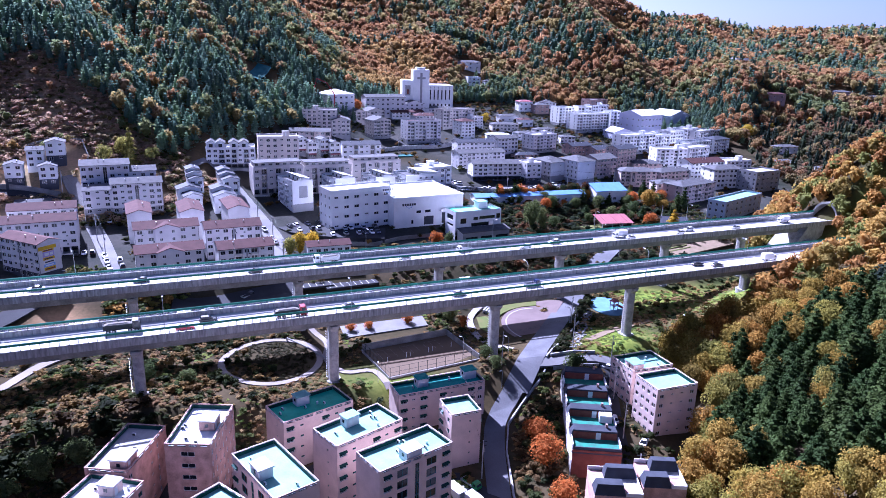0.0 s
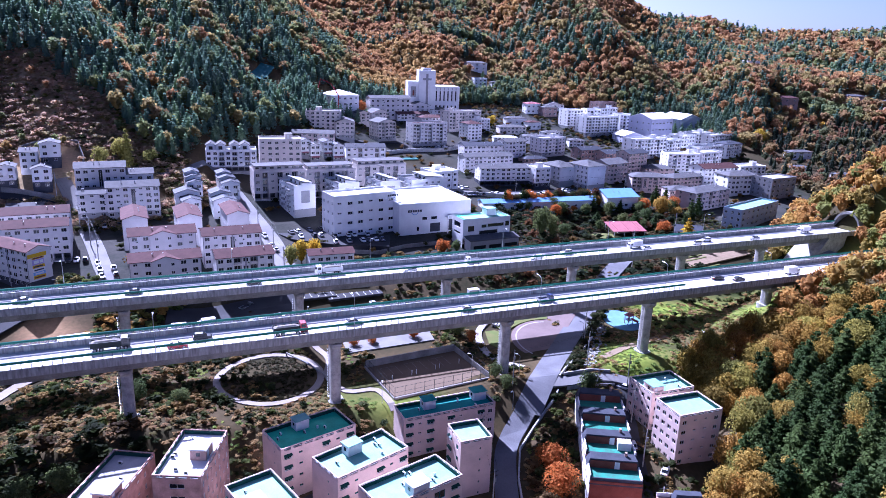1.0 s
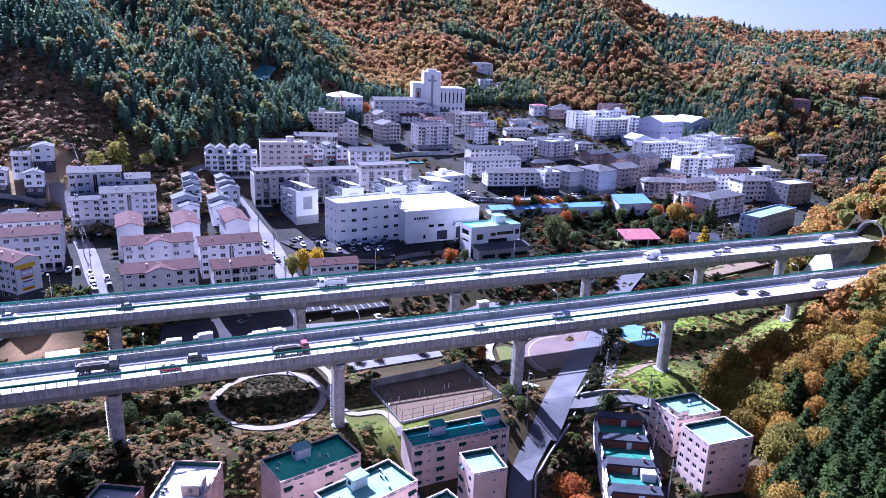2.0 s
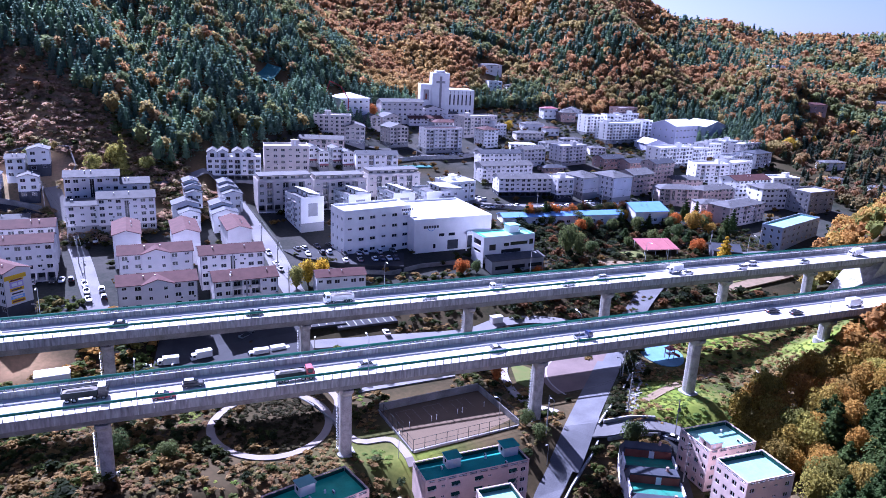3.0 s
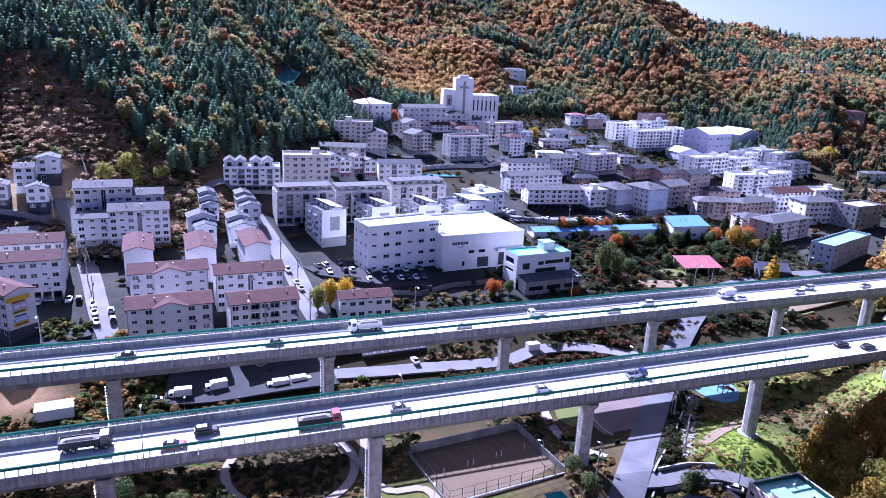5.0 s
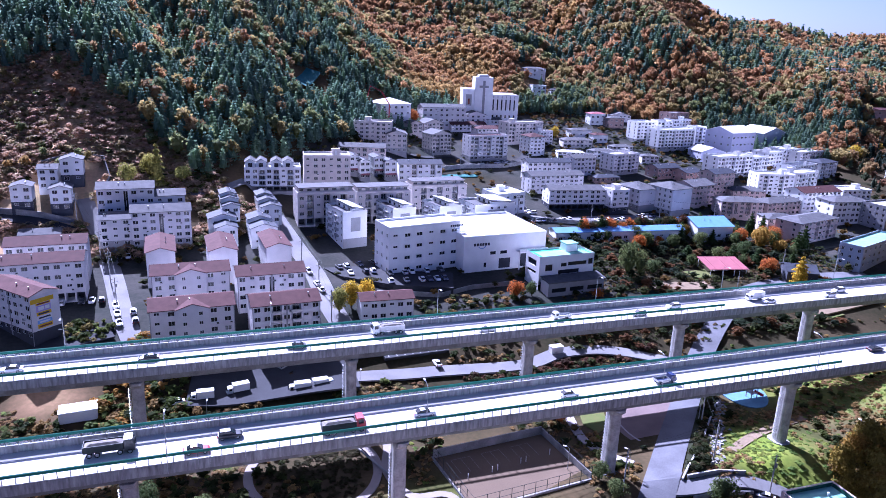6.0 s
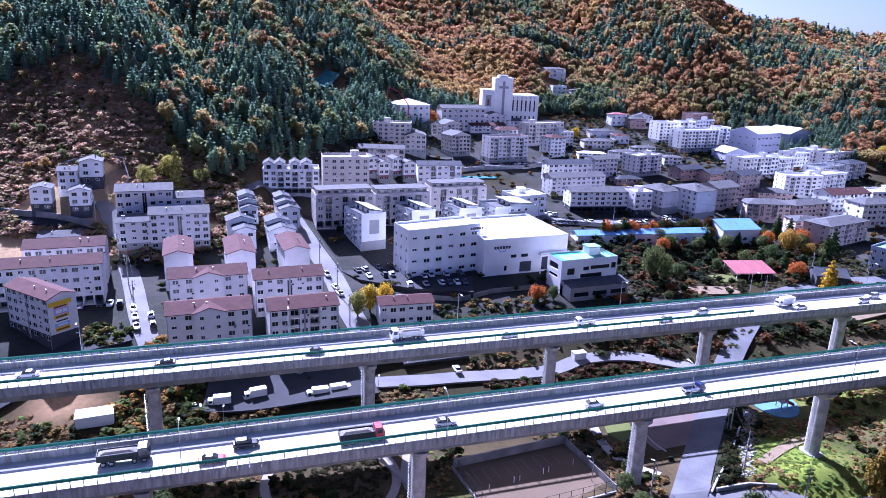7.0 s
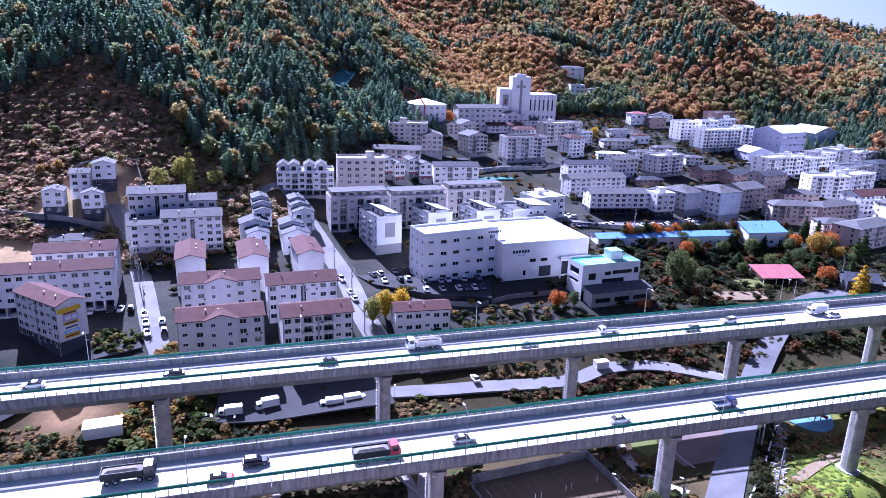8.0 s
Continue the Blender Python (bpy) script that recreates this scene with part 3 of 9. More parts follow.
def roof_part(root, kind, w, d, h, mat, wall, over=0.45, pitch=0.32, pierced=False):
    """Puts the roof of that kind on a w by d building of height h; returns the height of its top."""
    x, y, t = w / 2, d / 2, 0.22
    mb = Mesher()
    top = h
    if kind == "gable":
        rise = y * pitch
        top = h + rise
        for s in (-1, 1):
            e = (y + over)
            ze = h - over * pitch
            a = [(-x - over, s * e, ze), (x + over, s * e, ze), (x + over, 0, top), (-x - over, 0, top)]
            mb.prism(a, [(p[0], p[1], p[2] + t) for p in a], mat)
        part("roof", mb, root)
        for s in (-1, 1):
            ends = Mesher()
            ends.prism([(s * x, -y, h), (s * x, y, h), (s * x, 0, top)], [(s * (x - 0.2), -y, h), (s * (x - 0.2), y, h), (s * (x - 0.2), 0, top)], wall)
            part("gable_wall", ends, root)
    elif kind == "gabley":
        rise = x * pitch
        top = h + rise
        for s in (-1, 1):
            e = x + over
            ze = h - over * pitch
            a = [(s * e, -y - over, ze), (s * e, y + over, ze), (0, y + over, top), (0, -y - over, top)]
            mb.prism(a, [(p[0], p[1], p[2] + t) for p in a], mat)
        part("roof", mb, root)
        for s in (-1, 1):
            ends = Mesher()
            ends.prism([(-x, s * y, h), (x, s * y, h), (0, s * y, top)], [(-x, s * (y - 0.2), h), (x, s * (y - 0.2), h), (0, s * (y - 0.2), top)], wall)
            part("gable_wall", ends, root)
    elif kind == "hip":
        rise = y * pitch
        top = h + rise
        e, f, r = x + over, y + over, max(0.5, x - y)
        lo = [(-e, -f, h - 0.1), (e, -f, h - 0.1), (e, f, h - 0.1), (-e, f, h - 0.1)]
        mb.prism(lo, [(p[0], p[1], h + 0.12) for p in lo], mat, cap=True)
        mb.prism([(p[0] * 0.98, p[1] * 0.97, h + 0.12) for p in lo], [(-r, -0.05, top), (r, -0.05, top), (r, 0.05, top), (-r, 0.05, top)], mat)
        part("roof", mb, root)
    elif kind == "shed":
        rise = w * 0.16
        top = h + rise
        a = [(-x - over, -y - over, h + rise), (x + over, -y - over, h), (x + over, y + over, h), (-x - over, y + over, h + rise)]
        mb.prism(a, [(p[0], p[1], p[2] + t) for p in a], mat)
        part("roof", mb, root)
        ends = Mesher()
        ends.prism([(-x, -y, h), (x, -y, h), (x, y, h), (-x, y, h)], [(-x, -y, h + rise), (x, -y, h + 0.02), (x, y, h + 0.02), (-x, y, h + rise)], wall)
        part("gable_wall", ends, root)
    else:
        mb.box(-x + 0.22, x - 0.22, -y + 0.22, y - 0.22, h - 0.2, h + 0.05, mat)
        part("roof", mb, root)
        if pierced:
            for x0, y0, x1, y1 in ((-x, -y, x, -y), (x, -y, x, y), (x, y, -x, y), (-x, y, -x, -y)):
                n = max(2, round(math.hypot(x1 - x0, y1 - y0) / 2.6))
                q = Mesher()
                dx, dy = (x1 - x0), (y1 - y0)
                ln = math.hypot(dx, dy)
                ux, uy = dx / ln, dy / ln
                nx, ny = -uy * 0.22, ux * 0.22

                def bar(u0, u1, z0, z1, mt):
                    a = [(x0 + ux * u0, y0 + uy * u0), (x0 + ux * u1, y0 + uy * u1), (x0 + ux * u1 + nx, y0 + uy * u1 + ny), (x0 + ux * u0 + nx, y0 + uy * u0 + ny)]
                    q.prism([(*k, z0) for k in a], [(*k, z1) for k in a], mt)

                bar(0.22, ln, h, h + 0.35, wall)
                bar(0.22, ln, h + 0.62, h + 0.68, FRAME_WHITE)
                bar(0.22, ln, h + 0.95, h + 1.15, wall)
                inner = [(x0 + ux * 0.4 + nx * 1.3, y0 + uy * 0.4 + ny * 1.3), (x0 + ux * (ln - 0.4) + nx * 1.3, y0 + uy * (ln - 0.4) + ny * 1.3), (x0 + ux * (ln - 0.4) + nx * 1.6, y0 + uy * (ln - 0.4) + ny * 1.6), (x0 + ux * 0.4 + nx * 1.6, y0 + uy * 0.4 + ny * 1.6)]
                g = Mesher()
                g.prism([(*p, h + 0.05) for p in inner], [(*p, h + 0.9) for p in inner], HOOD_GREEN)
                part("inner_upstand", g, root, label="dark green coated upstand")
                for i in range(n + 1):
                    u = min(max(0.22, i * ln / n - 0.3), ln - 0.6)
                    bar(u, u + 0.6, h + 0.35, h + 0.95, wall)
                part("parapet", q, root)
            return top
        para = Mesher()
        p = 0.9
        for x0, x1, y0, y1 in ((-x, x, -y, -y + 0.2), (-x, x, y - 0.2, y), (-x, -x + 0.2, -y + 0.2, y - 0.2), (x - 0.2, x, -y + 0.2, y - 0.2)):
            para.box(x0, x1, y0, y1, h, h + p, wall)
        part("parapet", para, root)
    return top


# kinds of opening: width, height, sill over the floor, with a hood
OPENINGS = {"H": (1.8, 1.15, 0.95, True), "w": (1.3, 1.15, 0.95, False), "t": (0.9, 0.5, 1.5, False), "v": (0.4, 0.55, 1.2, False), "B": (2.7, 1.9, 0.45, False), "Q": (3.9, 1.1, 0.95, False), "n": (0.8, 1.3, 0.85, False)}


def patterned(pattern, length, h, floors, which, wins, hoods):
    """Openings of one face: one letter for each bay, "S" a tall stair window."""
    holes, fh = [], h / floors
    for b, letter in enumerate(pattern):
        cx = length * (b + 0.5) / len(pattern)
        if letter == "S":
            holes.append((cx - 0.55, cx + 0.55, fh * 0.9, h - 0.5, 0.2, None))
            for f in range(1, floors):
                wins.append((which, cx, f * fh + 0.0, 1.1, fh - 0.3, 0.12))
        elif letter != ".":
            ww, hh, sill, hood = OPENINGS[letter]
            ww = min(ww, length / len(pattern) * 0.92)
            for f in range(floors):
                z0 = f * fh + min(sill, fh - hh - 0.2)
                holes.append((cx - ww / 2, cx + ww / 2, z0, z0 + hh, 0.2, None))
                wins.append((which, cx, z0, ww, hh, 0.12))
                if hood:
                    hoods.append((which, cx, z0 + hh + 0.12, ww))
    return holes


def block(name, x, y, w, d, a, h, floors=4, bays=6, roof="flat", wall=None, top=None, label="", group="", side_bays=2, low=None, open_ground=False,
          frame=None, near=False, balcony=(), hut=False, tank=False, win=(1.8, 1.45), category="apartment house", strips=0, units=0, cross=False, z=None, stair=None, both=True, penthouse=False, awning=False, faces=None):
    """A building of storeys with sunk windows. x, y: middle of its plan; a: its turn; h: eaves height; balcony: bays with balconies; stair: a bay with a tall window."""
    rnd = random.Random(int(x * 37 + y * 11))
    wall, top, frame = wall or OFFWHITE, top or ROOF_FLAT, frame or FRAME_WHITE
    g = gz(x, y) if z is None else z
    root = thing(name, pose(x, y, g, 0, 0, a), label, category, group)
    c, s = math.cos(radians(a)), math.sin(radians(a))
    foot = min(gz(x + c * u - s * v, y + s * u + c * v) for u in (-w / 2, w / 2) for v in (-d / 2, d / 2)) - g - 0.6
    fh = h / floors
    x2, y2 = w / 2, d / 2
    mb = Mesher()
    wins = []

    def openings(length, n, which):
        holes = []
        for f in range(floors):
            z0 = f * fh + min(0.95, fh * 0.32)
            for b in range(n):
                cx = length * (b + 0.5) / n
                ww, hh = win
                if which == "front" and b in balcony and f > 0:
                    holes.append((cx - 1.35, cx + 1.35, f * fh + 0.25, f * fh + fh - 0.35, 1.0, None))
                    wins.append((which, cx, f * fh + 0.3, 2.2, fh - 0.75, 0.95))
                    continue
                if which == "front" and stair == b:
                    if f == 1:
                        holes.append((cx - 0.8, cx + 0.8, fh * 1.1, h - 0.8, 0.2, None))
                        wins.append((which, cx, fh * 1.1, 1.6, h - 0.8 - fh * 1.1, 0.12))
                    continue
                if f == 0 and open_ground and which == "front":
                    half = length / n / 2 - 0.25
                    # backs of the open parking bays painted dark to stand for their shade
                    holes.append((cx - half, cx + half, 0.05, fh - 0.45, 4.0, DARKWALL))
                    continue
                if which != "front":
                    ww = min(ww, 1.2)
                elif (b * 7 + int(x)) % 3 == 1:
                    ww, hh = ww * 0.8, hh * 0.62
                ww = min(ww, length / n * 0.72)
                z1 = z0 + win[1] - hh
                if z1 + hh > f * fh + fh - 0.15:
                    hh = f * fh + fh - 0.15 - z1
                holes.append((cx - ww / 2, cx + ww / 2, z1, z1 + hh, 0.2, None))
                wins.append((which, cx, z1, ww, hh, 0.12))
        return holes

    front = openings(w, bays, "front") if bays else []
    right = openings(d, side_bays, "right") if side_bays and not faces else []
    left = openings(d, side_bays, "left") if side_bays and both and not faces else []
    hoods = []
    if faces:
        front, right = [patterned(faces[i], (w, d)[i], h, floors, ("front", "right")[i], wins, hoods) for i in (0, 1)]
        left = patterned(faces[1], d, h, floors, "left", wins, hoods) if both and side_bays else []
    lt = fh if low else 0.0
    wall_face(mb, (-x2, -y2), (x2, -y2), foot, h, front, wall, low, lt)
    wall_face(mb, (x2, -y2), (x2, y2), foot, h, right, wall, low, lt)
    wall_face(mb, (x2, y2), (-x2, y2), foot, h, [], wall, low, lt)
    wall_face(mb, (-x2, y2), (-x2, -y2), foot, h, left, wall, low, lt)
    mb.face([(-x2, -y2, h - 0.5), (x2, -y2, h - 0.5), (x2, y2, h - 0.5), (-x2, y2, h - 0.5)], wall)
    part("wall", mb, root)
    fine = near
    near = near or (y < 345 and abs(x) < 165)
    many = None if near else Mesher()
    for which, cx, z0, ww, hh, deep in wins:
        if which == "front":
            m = pose(-x2 + cx, -y2 + deep, z0)
        elif which == "right":
            m = pose(x2 - deep, -y2 + cx, z0, 0, 0, 90)
        else:
            m = pose(-x2 + deep, y2 - cx, z0, 0, 0, -90)
        if near:
            me, pane = window_mesh(ww, hh, frame, not fine)
            o = part("window", me, root, m)
            if fine:
                part("pane", pane, o)
        else:
            window_faces(many, ww, hh, frame, lambda u, v, z: m @ Vector((u, v, z)))
            pane_faces(many, ww, hh, lambda u, v, z: m @ Vector((u, v, z)))
    for which, cx, z0, ww in hoods:
        m = pose(-x2 + cx, -y2, z0) if which == "front" else pose(x2, -y2 + cx, z0, 0, 0, 90)
        k = Mesher()
        k.prism([(-ww / 2 - 0.1, -0.003, 0), (ww / 2 + 0.1, -0.003, 0), (ww / 2 + 0.1, -0.6, -0.3), (-ww / 2 - 0.1, -0.6, -0.3)], [(-ww / 2 - 0.1, -0.003, 0.07), (ww / 2 + 0.1, -0.003, 0.07), (ww / 2 + 0.1, -0.6, -0.23), (-ww / 2 - 0.1, -0.6, -0.23)], HOOD_GREEN)
        part("window_hood", k, root, m, "dark green sheet hood")
        k = Mesher()
        for zz in (-1.15, -0.85):
            k.box(-ww / 2, ww / 2, -0.28, -0.24, zz, zz + 0.05, FRAME_WHITE)
        for u in (-ww / 2, ww / 2 - 0.05):
            k.box(u, u + 0.05, -0.28, -0.003, -1.2, -0.8, FRAME_WHITE)
        part("window_guard", k, root, m)
    if many and wins:
        tagged(part("window", many, root), "small distant sash windows", kind="stuff")
    for b in balcony:
        cx = -x2 + w * (b + 0.5) / bays
        for f in range(1, floors):
            k = Mesher()
            z0 = f * fh
            k.box(cx - 1.4, cx + 1.4, -y2 - 0.55, -y2 + 0.05, z0 + 0.05, z0 + 0.2, wall)
            o = part("balcony", k, root)
            if near:
                k = Mesher()
                k.prism([(cx - 1.38, -y2 - 0.003, z0 + 0.25), (cx - 1.38, -y2 - 0.52, z0 + 0.25), (cx + 1.38, -y2 - 0.52, z0 + 0.25), (cx + 1.38, -y2 - 0.003, z0 + 0.25)],
                        [(cx - 1.38, -y2 - 0.003, z0 + 0.95), (cx - 1.38, -y2 - 0.52, z0 + 0.95), (cx + 1.38, -y2 - 0.52, z0 + 0.95), (cx + 1.38, -y2 - 0.003, z0 + 0.95)], METAL, cap=False)
                part("railing", k, o)
    if strips:
        for i in range(strips + 1):
            u = -x2 + w * i / strips
            k = Mesher()
            k.box(max(-x2, u - 0.25), min(x2, u + 0.25), -y2 - 0.06, -y2 - 0.003, foot, h - 0.05, GREYWALL)
            part("pilaster", k, root)
    if cross:
        k = Mesher()
        cw = w * 0.19
        rise = cw * 0.34
        k.prism([(-cw, -y2 - 0.9, foot), (cw, -y2 - 0.9, foot), (cw, -y2 + 0.3, foot), (-cw, -y2 + 0.3, foot)], [(-cw, -y2 - 0.9, h), (cw, -y2 - 0.9, h), (cw, -y2 + 0.3, h), (-cw, -y2 + 0.3, h)], wall)
        k.prism([(-cw, -y2 - 0.9, h), (cw, -y2 - 0.9, h), (0, -y2 - 0.9, h + rise)], [(-cw, 0, h), (cw, 0, h), (0, 0, h + rise)], wall)
        bay = part("bay_front", k, root)
        for f in range(1, floors):
            for u in (-cw * 0.5, cw * 0.5):
                me, pane = window_mesh(1.1, 1.1, frame, True)
                part("window", me, bay, pose(u, -y2 - 0.95, f * fh + 0.95))
        r = Mesher()
        for sgn in (-1, 1):
            q = [(sgn * (cw + 0.4), -y2 - 1.3, h - 0.12), (sgn * (cw + 0.4), -0.2, h - 0.12), (0, -0.2, h + rise + 0.02), (0, -y2 - 1.3, h + rise + 0.02)]
            r.prism(q, [(p[0], p[1], p[2] + 0.25) for p in q], top)
        part("cross_roof", r, root)
    zt = roof_part(root, roof, w, d, h, top, wall, pierced=fine)
    if penthouse:
        k = Mesher()
        k.box(-x2 + 1.0, x2 - 1.0, -y2 + 1.6, y2 - 1.0, h + 0.05, h + 2.4, wall)
        top_floor = part("penthouse", k, root)
        k = Mesher()
        k.box(-x2 + 0.5, x2 - 0.5, -y2 + 1.0, y2 - 0.5, h + 2.4, h + 2.65, ROOF_GREY)
        part("penthouse_roof", k, root)
        for i in range(bays):
            k = Mesher()
            u = -x2 + w * (i + 0.5) / bays
            k.box(max(-x2 + 1.1, u - 0.9), min(x2 - 1.1, u + 0.9), -y2 + 1.54, -y2 + 1.597, h + 1.1, h + 2.0, GLASS)
            part("window", k, top_floor)
    if awning:
        k = Mesher()
        q = [(-x2 + 0.3, -y2 - 1.4, 2.3), (x2 - 0.3, -y2 - 1.4, 2.3), (x2 - 0.3, -y2 - 0.003, 2.9), (-x2 + 0.3, -y2 - 0.003, 2.9)]
        k.prism(q, [(p[0], p[1], p[2] + 0.08) for p in q], ROOF_PINK)
        part("awning", k, root, label="red fabric awning")
    if isinstance(hut, tuple):
        for u, v, hw, hd, skin, lid in hut:
            k = Mesher()
            k.box(u - hw / 2, u + hw / 2, v - hd / 2, v + hd / 2, h, h + 2.5, skin)
            house = part("stair_head", k, root, label="small stair hut on the roof")
            k = Mesher()
            k.box(u - hw / 2 - 0.25, u + hw / 2 + 0.25, v - hd / 2 - 0.25, v + hd / 2 + 0.25, h + 2.5, h + 2.66, lid)
            k.box(u - hw / 2 - 0.27, u + hw / 2 + 0.27, v - hd / 2 - 0.27, v + hd / 2 + 0.27, h + 2.42, h + 2.5, FRAME_WHITE)
            part("lid", k, house)
            k = Mesher()
            k.box(u + hw / 2 + 0.003, u + hw / 2 + 0.05, v - hd * 0.35, v - hd * 0.35 + 0.9, h + 0.06, h + 2.0, FRAME_WHITE)
            part("door", k, house)
            k = Mesher()
            k.box(u - 0.4, u + 0.4, v - hd / 2 - 0.04, v - hd / 2 - 0.003, h + 1.0, h + 1.8, GLASS)
            part("window", k, house)
        for i in range(5):
            k = Mesher()
            u, v = (rnd.random() - 0.5) * (w - 2), (rnd.random() - 0.5) * (d - 2)
            if any(abs(u - q[0]) < q[2] / 2 + 0.9 and abs(v - q[1]) < q[3] / 2 + 0.9 for q in hut):
                continue
            if i % 3 == 2:
                k.tube((u, v, h), (u, v, h + 0.75), 0.28, 0.25, REDBRICK if i % 2 else FRAME_WHITE, 10)
            else:
                k.box(u - 0.4, u + 0.4, v - 0.16, v + 0.16, h + 0.15, h + 0.75, FRAME_WHITE)
                k.box(u - 0.3, u + 0.3, v - 0.175, v - 0.16, h + 0.2, h + 0.7, DARK_METAL)
                k.box(u - 0.38, u - 0.3, v - 0.14, v + 0.14, h + 0.04, h + 0.15, DARK_METAL)
                k.box(u + 0.3, u + 0.38, v - 0.14, v + 0.14, h + 0.04, h + 0.15, DARK_METAL)
            part("outdoor_unit" if i % 3 < 2 else "storage_jar", k, root)
    elif hut:
        k = Mesher()
        hw, hd = min(3.4, w * 0.4), min(3.0, d * 0.45)
        u, v = (rnd.random() - 0.5) * (w - hw - 2), (rnd.random() - 0.3) * (d - hd - 1) * 0.5
        k.box(u - hw / 2, u + hw / 2, v - hd / 2, v + hd / 2, h, h + 2.5, wall)
        k.box(u - hw / 2 - 0.2, u + hw / 2 + 0.2, v - hd / 2 - 0.2, v + hd / 2 + 0.2, h + 2.5, h + 2.68, top)
        k.box(u - 0.4, u + 0.4, v - hd / 2 - 0.04, v - hd / 2 - 0.003, h + 0.05, h + 2.0, FRAME_WHITE)
        part("stair_head", k, root)
    if tank:
        k = Mesher()
        u, v = (rnd.random() - 0.5) * (w - 4), (rnd.random() - 0.5) * (d - 4)
        k.tube((u, v, h), (u, v, h + 1.7), 0.8, 0.8, ROOF_BLUE if rnd.random() < 0.3 else FRAME_WHITE, 12)
        part("water_tank", k, root)
    for i in range(units):
        k = Mesher()
        f, b = rnd.randrange(1, floors), rnd.randrange(max(1, bays))
        u = -x2 + w * (b + 0.5) / max(1, bays) + 0.9
        k.box(u - 0.4, u + 0.4, -y2 - 0.4, -y2 - 0.05, f * fh + 0.4, f * fh + 1.0, FRAME_WHITE)
        k.box(u - 0.3, u + 0.3, -y2 - 0.41, -y2 - 0.40, f * fh + 0.46, f * fh + 0.94, DARK_METAL)
        k.box(u - 0.4, u - 0.36, -y2 - 0.38, -y2, f * fh + 0.3, f * fh + 0.4, DARK_METAL)
        k.box(u + 0.36, u + 0.4, -y2 - 0.38, -y2, f * fh + 0.3, f * fh + 0.4, DARK_METAL)
        part("outdoor_unit", k, root)
    if roof in ("gable", "gabley", "hip"):
        for i in range(2):
            k = Mesher()
            u = (rnd.random() - 0.5) * w * 0.7 if roof != "gabley" else w * 0.2
            v = -d * 0.2 if roof != "gabley" else (rnd.random() - 0.5) * d * 0.6
            zz = h + (zt - h) * 0.55
            k.tube((u, v, zz - 0.3), (u, v, zz + 0.7), 0.13, 0.13, METAL, 8)
            k.tube((u, v, zz + 0.7), (u, v, zz + 0.95), 0.24, 0.2, METAL, 8)
            part("vent_pipe", k, root)
    return root


block("apartment_house", -127.2, 244.2, 20, 8.3, -29, 13, floors=5, bays=7, side_bays=0, low=DARKWALL, roof="gable", wall=OFFWHITE, top=ROOF_RED, group="red-roofed apartment houses", strips=2, units=3, label="pale apartment house with brown-red roof and hanging sale banners")
block("apartment_house", -139.3, 262.3, 37.8, 11, 21.5, 13, floors=4, bays=13, side_bays=2, open_ground=True, units=4, roof="gable", wall=OFFWHITE, top=ROOF_RED, group="red-roofed apartment houses", label="long pale apartment house with brown-red shingle roof")
block("apartment_house", -139.1, 280.2, 23.7, 11, 21.5, 13, floors=4, bays=8, side_bays=2, open_ground=True, units=4, roof="gable", wall=OFFWHITE, top=ROOF_RED, group="red-roofed apartment houses", label="long pale apartment house with brown-red shingle roof")
block("storehouse", -153.2, 301.4, 13, 8, 20, 4, floors=1, bays=3, roof="gable", wall=OFFWHITE, top=ROOF_GREY, category="storehouse", label="low storehouse with grey sheet roof")
block("apartment_house", -130.3, 321.3, 19.8, 11, 21.5, 13, floors=4, bays=7, stair=3, wall=OFFWHITE, top=ROOF_GREY, group="grey-roofed apartment houses", roof="gable", units=3, label="white apartment house with dark stair window and grey roof")
block("apartment_house", -116, 327.1, 11, 10, 21.5, 10.5, floors=3, bays=3, side_bays=2, wall=OFFWHITE, top=ROOF_GREY, group="grey-roofed apartment houses", roof="gable", units=3, label="white apartment house wing with grey roof")
block("apartment_house", -114.4, 313.6, 20.6, 11, 21.5, 13, floors=5, bays=7, stair=3, low=GREYWALL, wall=OFFWHITE, top=ROOF_GREY, group="grey-roofed apartment houses", roof="gable", units=3, label="white apartment house with glazed stairwell and grey roof")
block("apartment_house", -129.1, 308, 11, 11, 21.5, 10.5, floors=4, bays=3, low=GREYWALL, wall=OFFWHITE, top=ROOF_GREY, group="grey-roofed apartment houses", roof="gable", units=3, label="white apartment house wing with grey roof")
block("house", -167.3, 316.7, 7.1, 8, 22, 8.5, floors=3, bays=2, side_bays=2, low=DARKWALL, roof="gabley", wall=WHITE, top=ROOF_GREY, group="white hillside houses", category="house", label="white detached house with grey gable roof and dark base")
block("house", -156.9, 334.7, 8, 8, 22, 9, floors=3, bays=2, side_bays=2, low=DARKWALL, roof="gabley", wall=WHITE, top=ROOF_GREY, group="white hillside houses", category="house", label="white detached house with grey gable roof and dark base")
block("house", -154.2, 319.5, 7.2, 8, 22, 8.5, floors=3, bays=2, side_bays=2, low=DARKWALL, roof="gabley", wall=WHITE, top=ROOF_GREY, group="white hillside houses", category="house", label="white detached house with grey gable roof and dark base")
block("house", -163.5, 329.2, 6.8, 8, 20, 8, floors=3, bays=2, side_bays=2, roof="gable", wall=WHITE, top=ROOF_GREY, group="white hillside houses", category="house", label="white detached house with grey roof on the slope")
block("apartment_house", -104.8, 287.1, 9, 20, 21.5, 11.5, floors=4, bays=0, side_bays=6, roof="gabley", wall=OFFWHITE, top=ROOF_RED, group="red-roofed apartment houses", label="pale apartment house with brown-red gable end and roof")
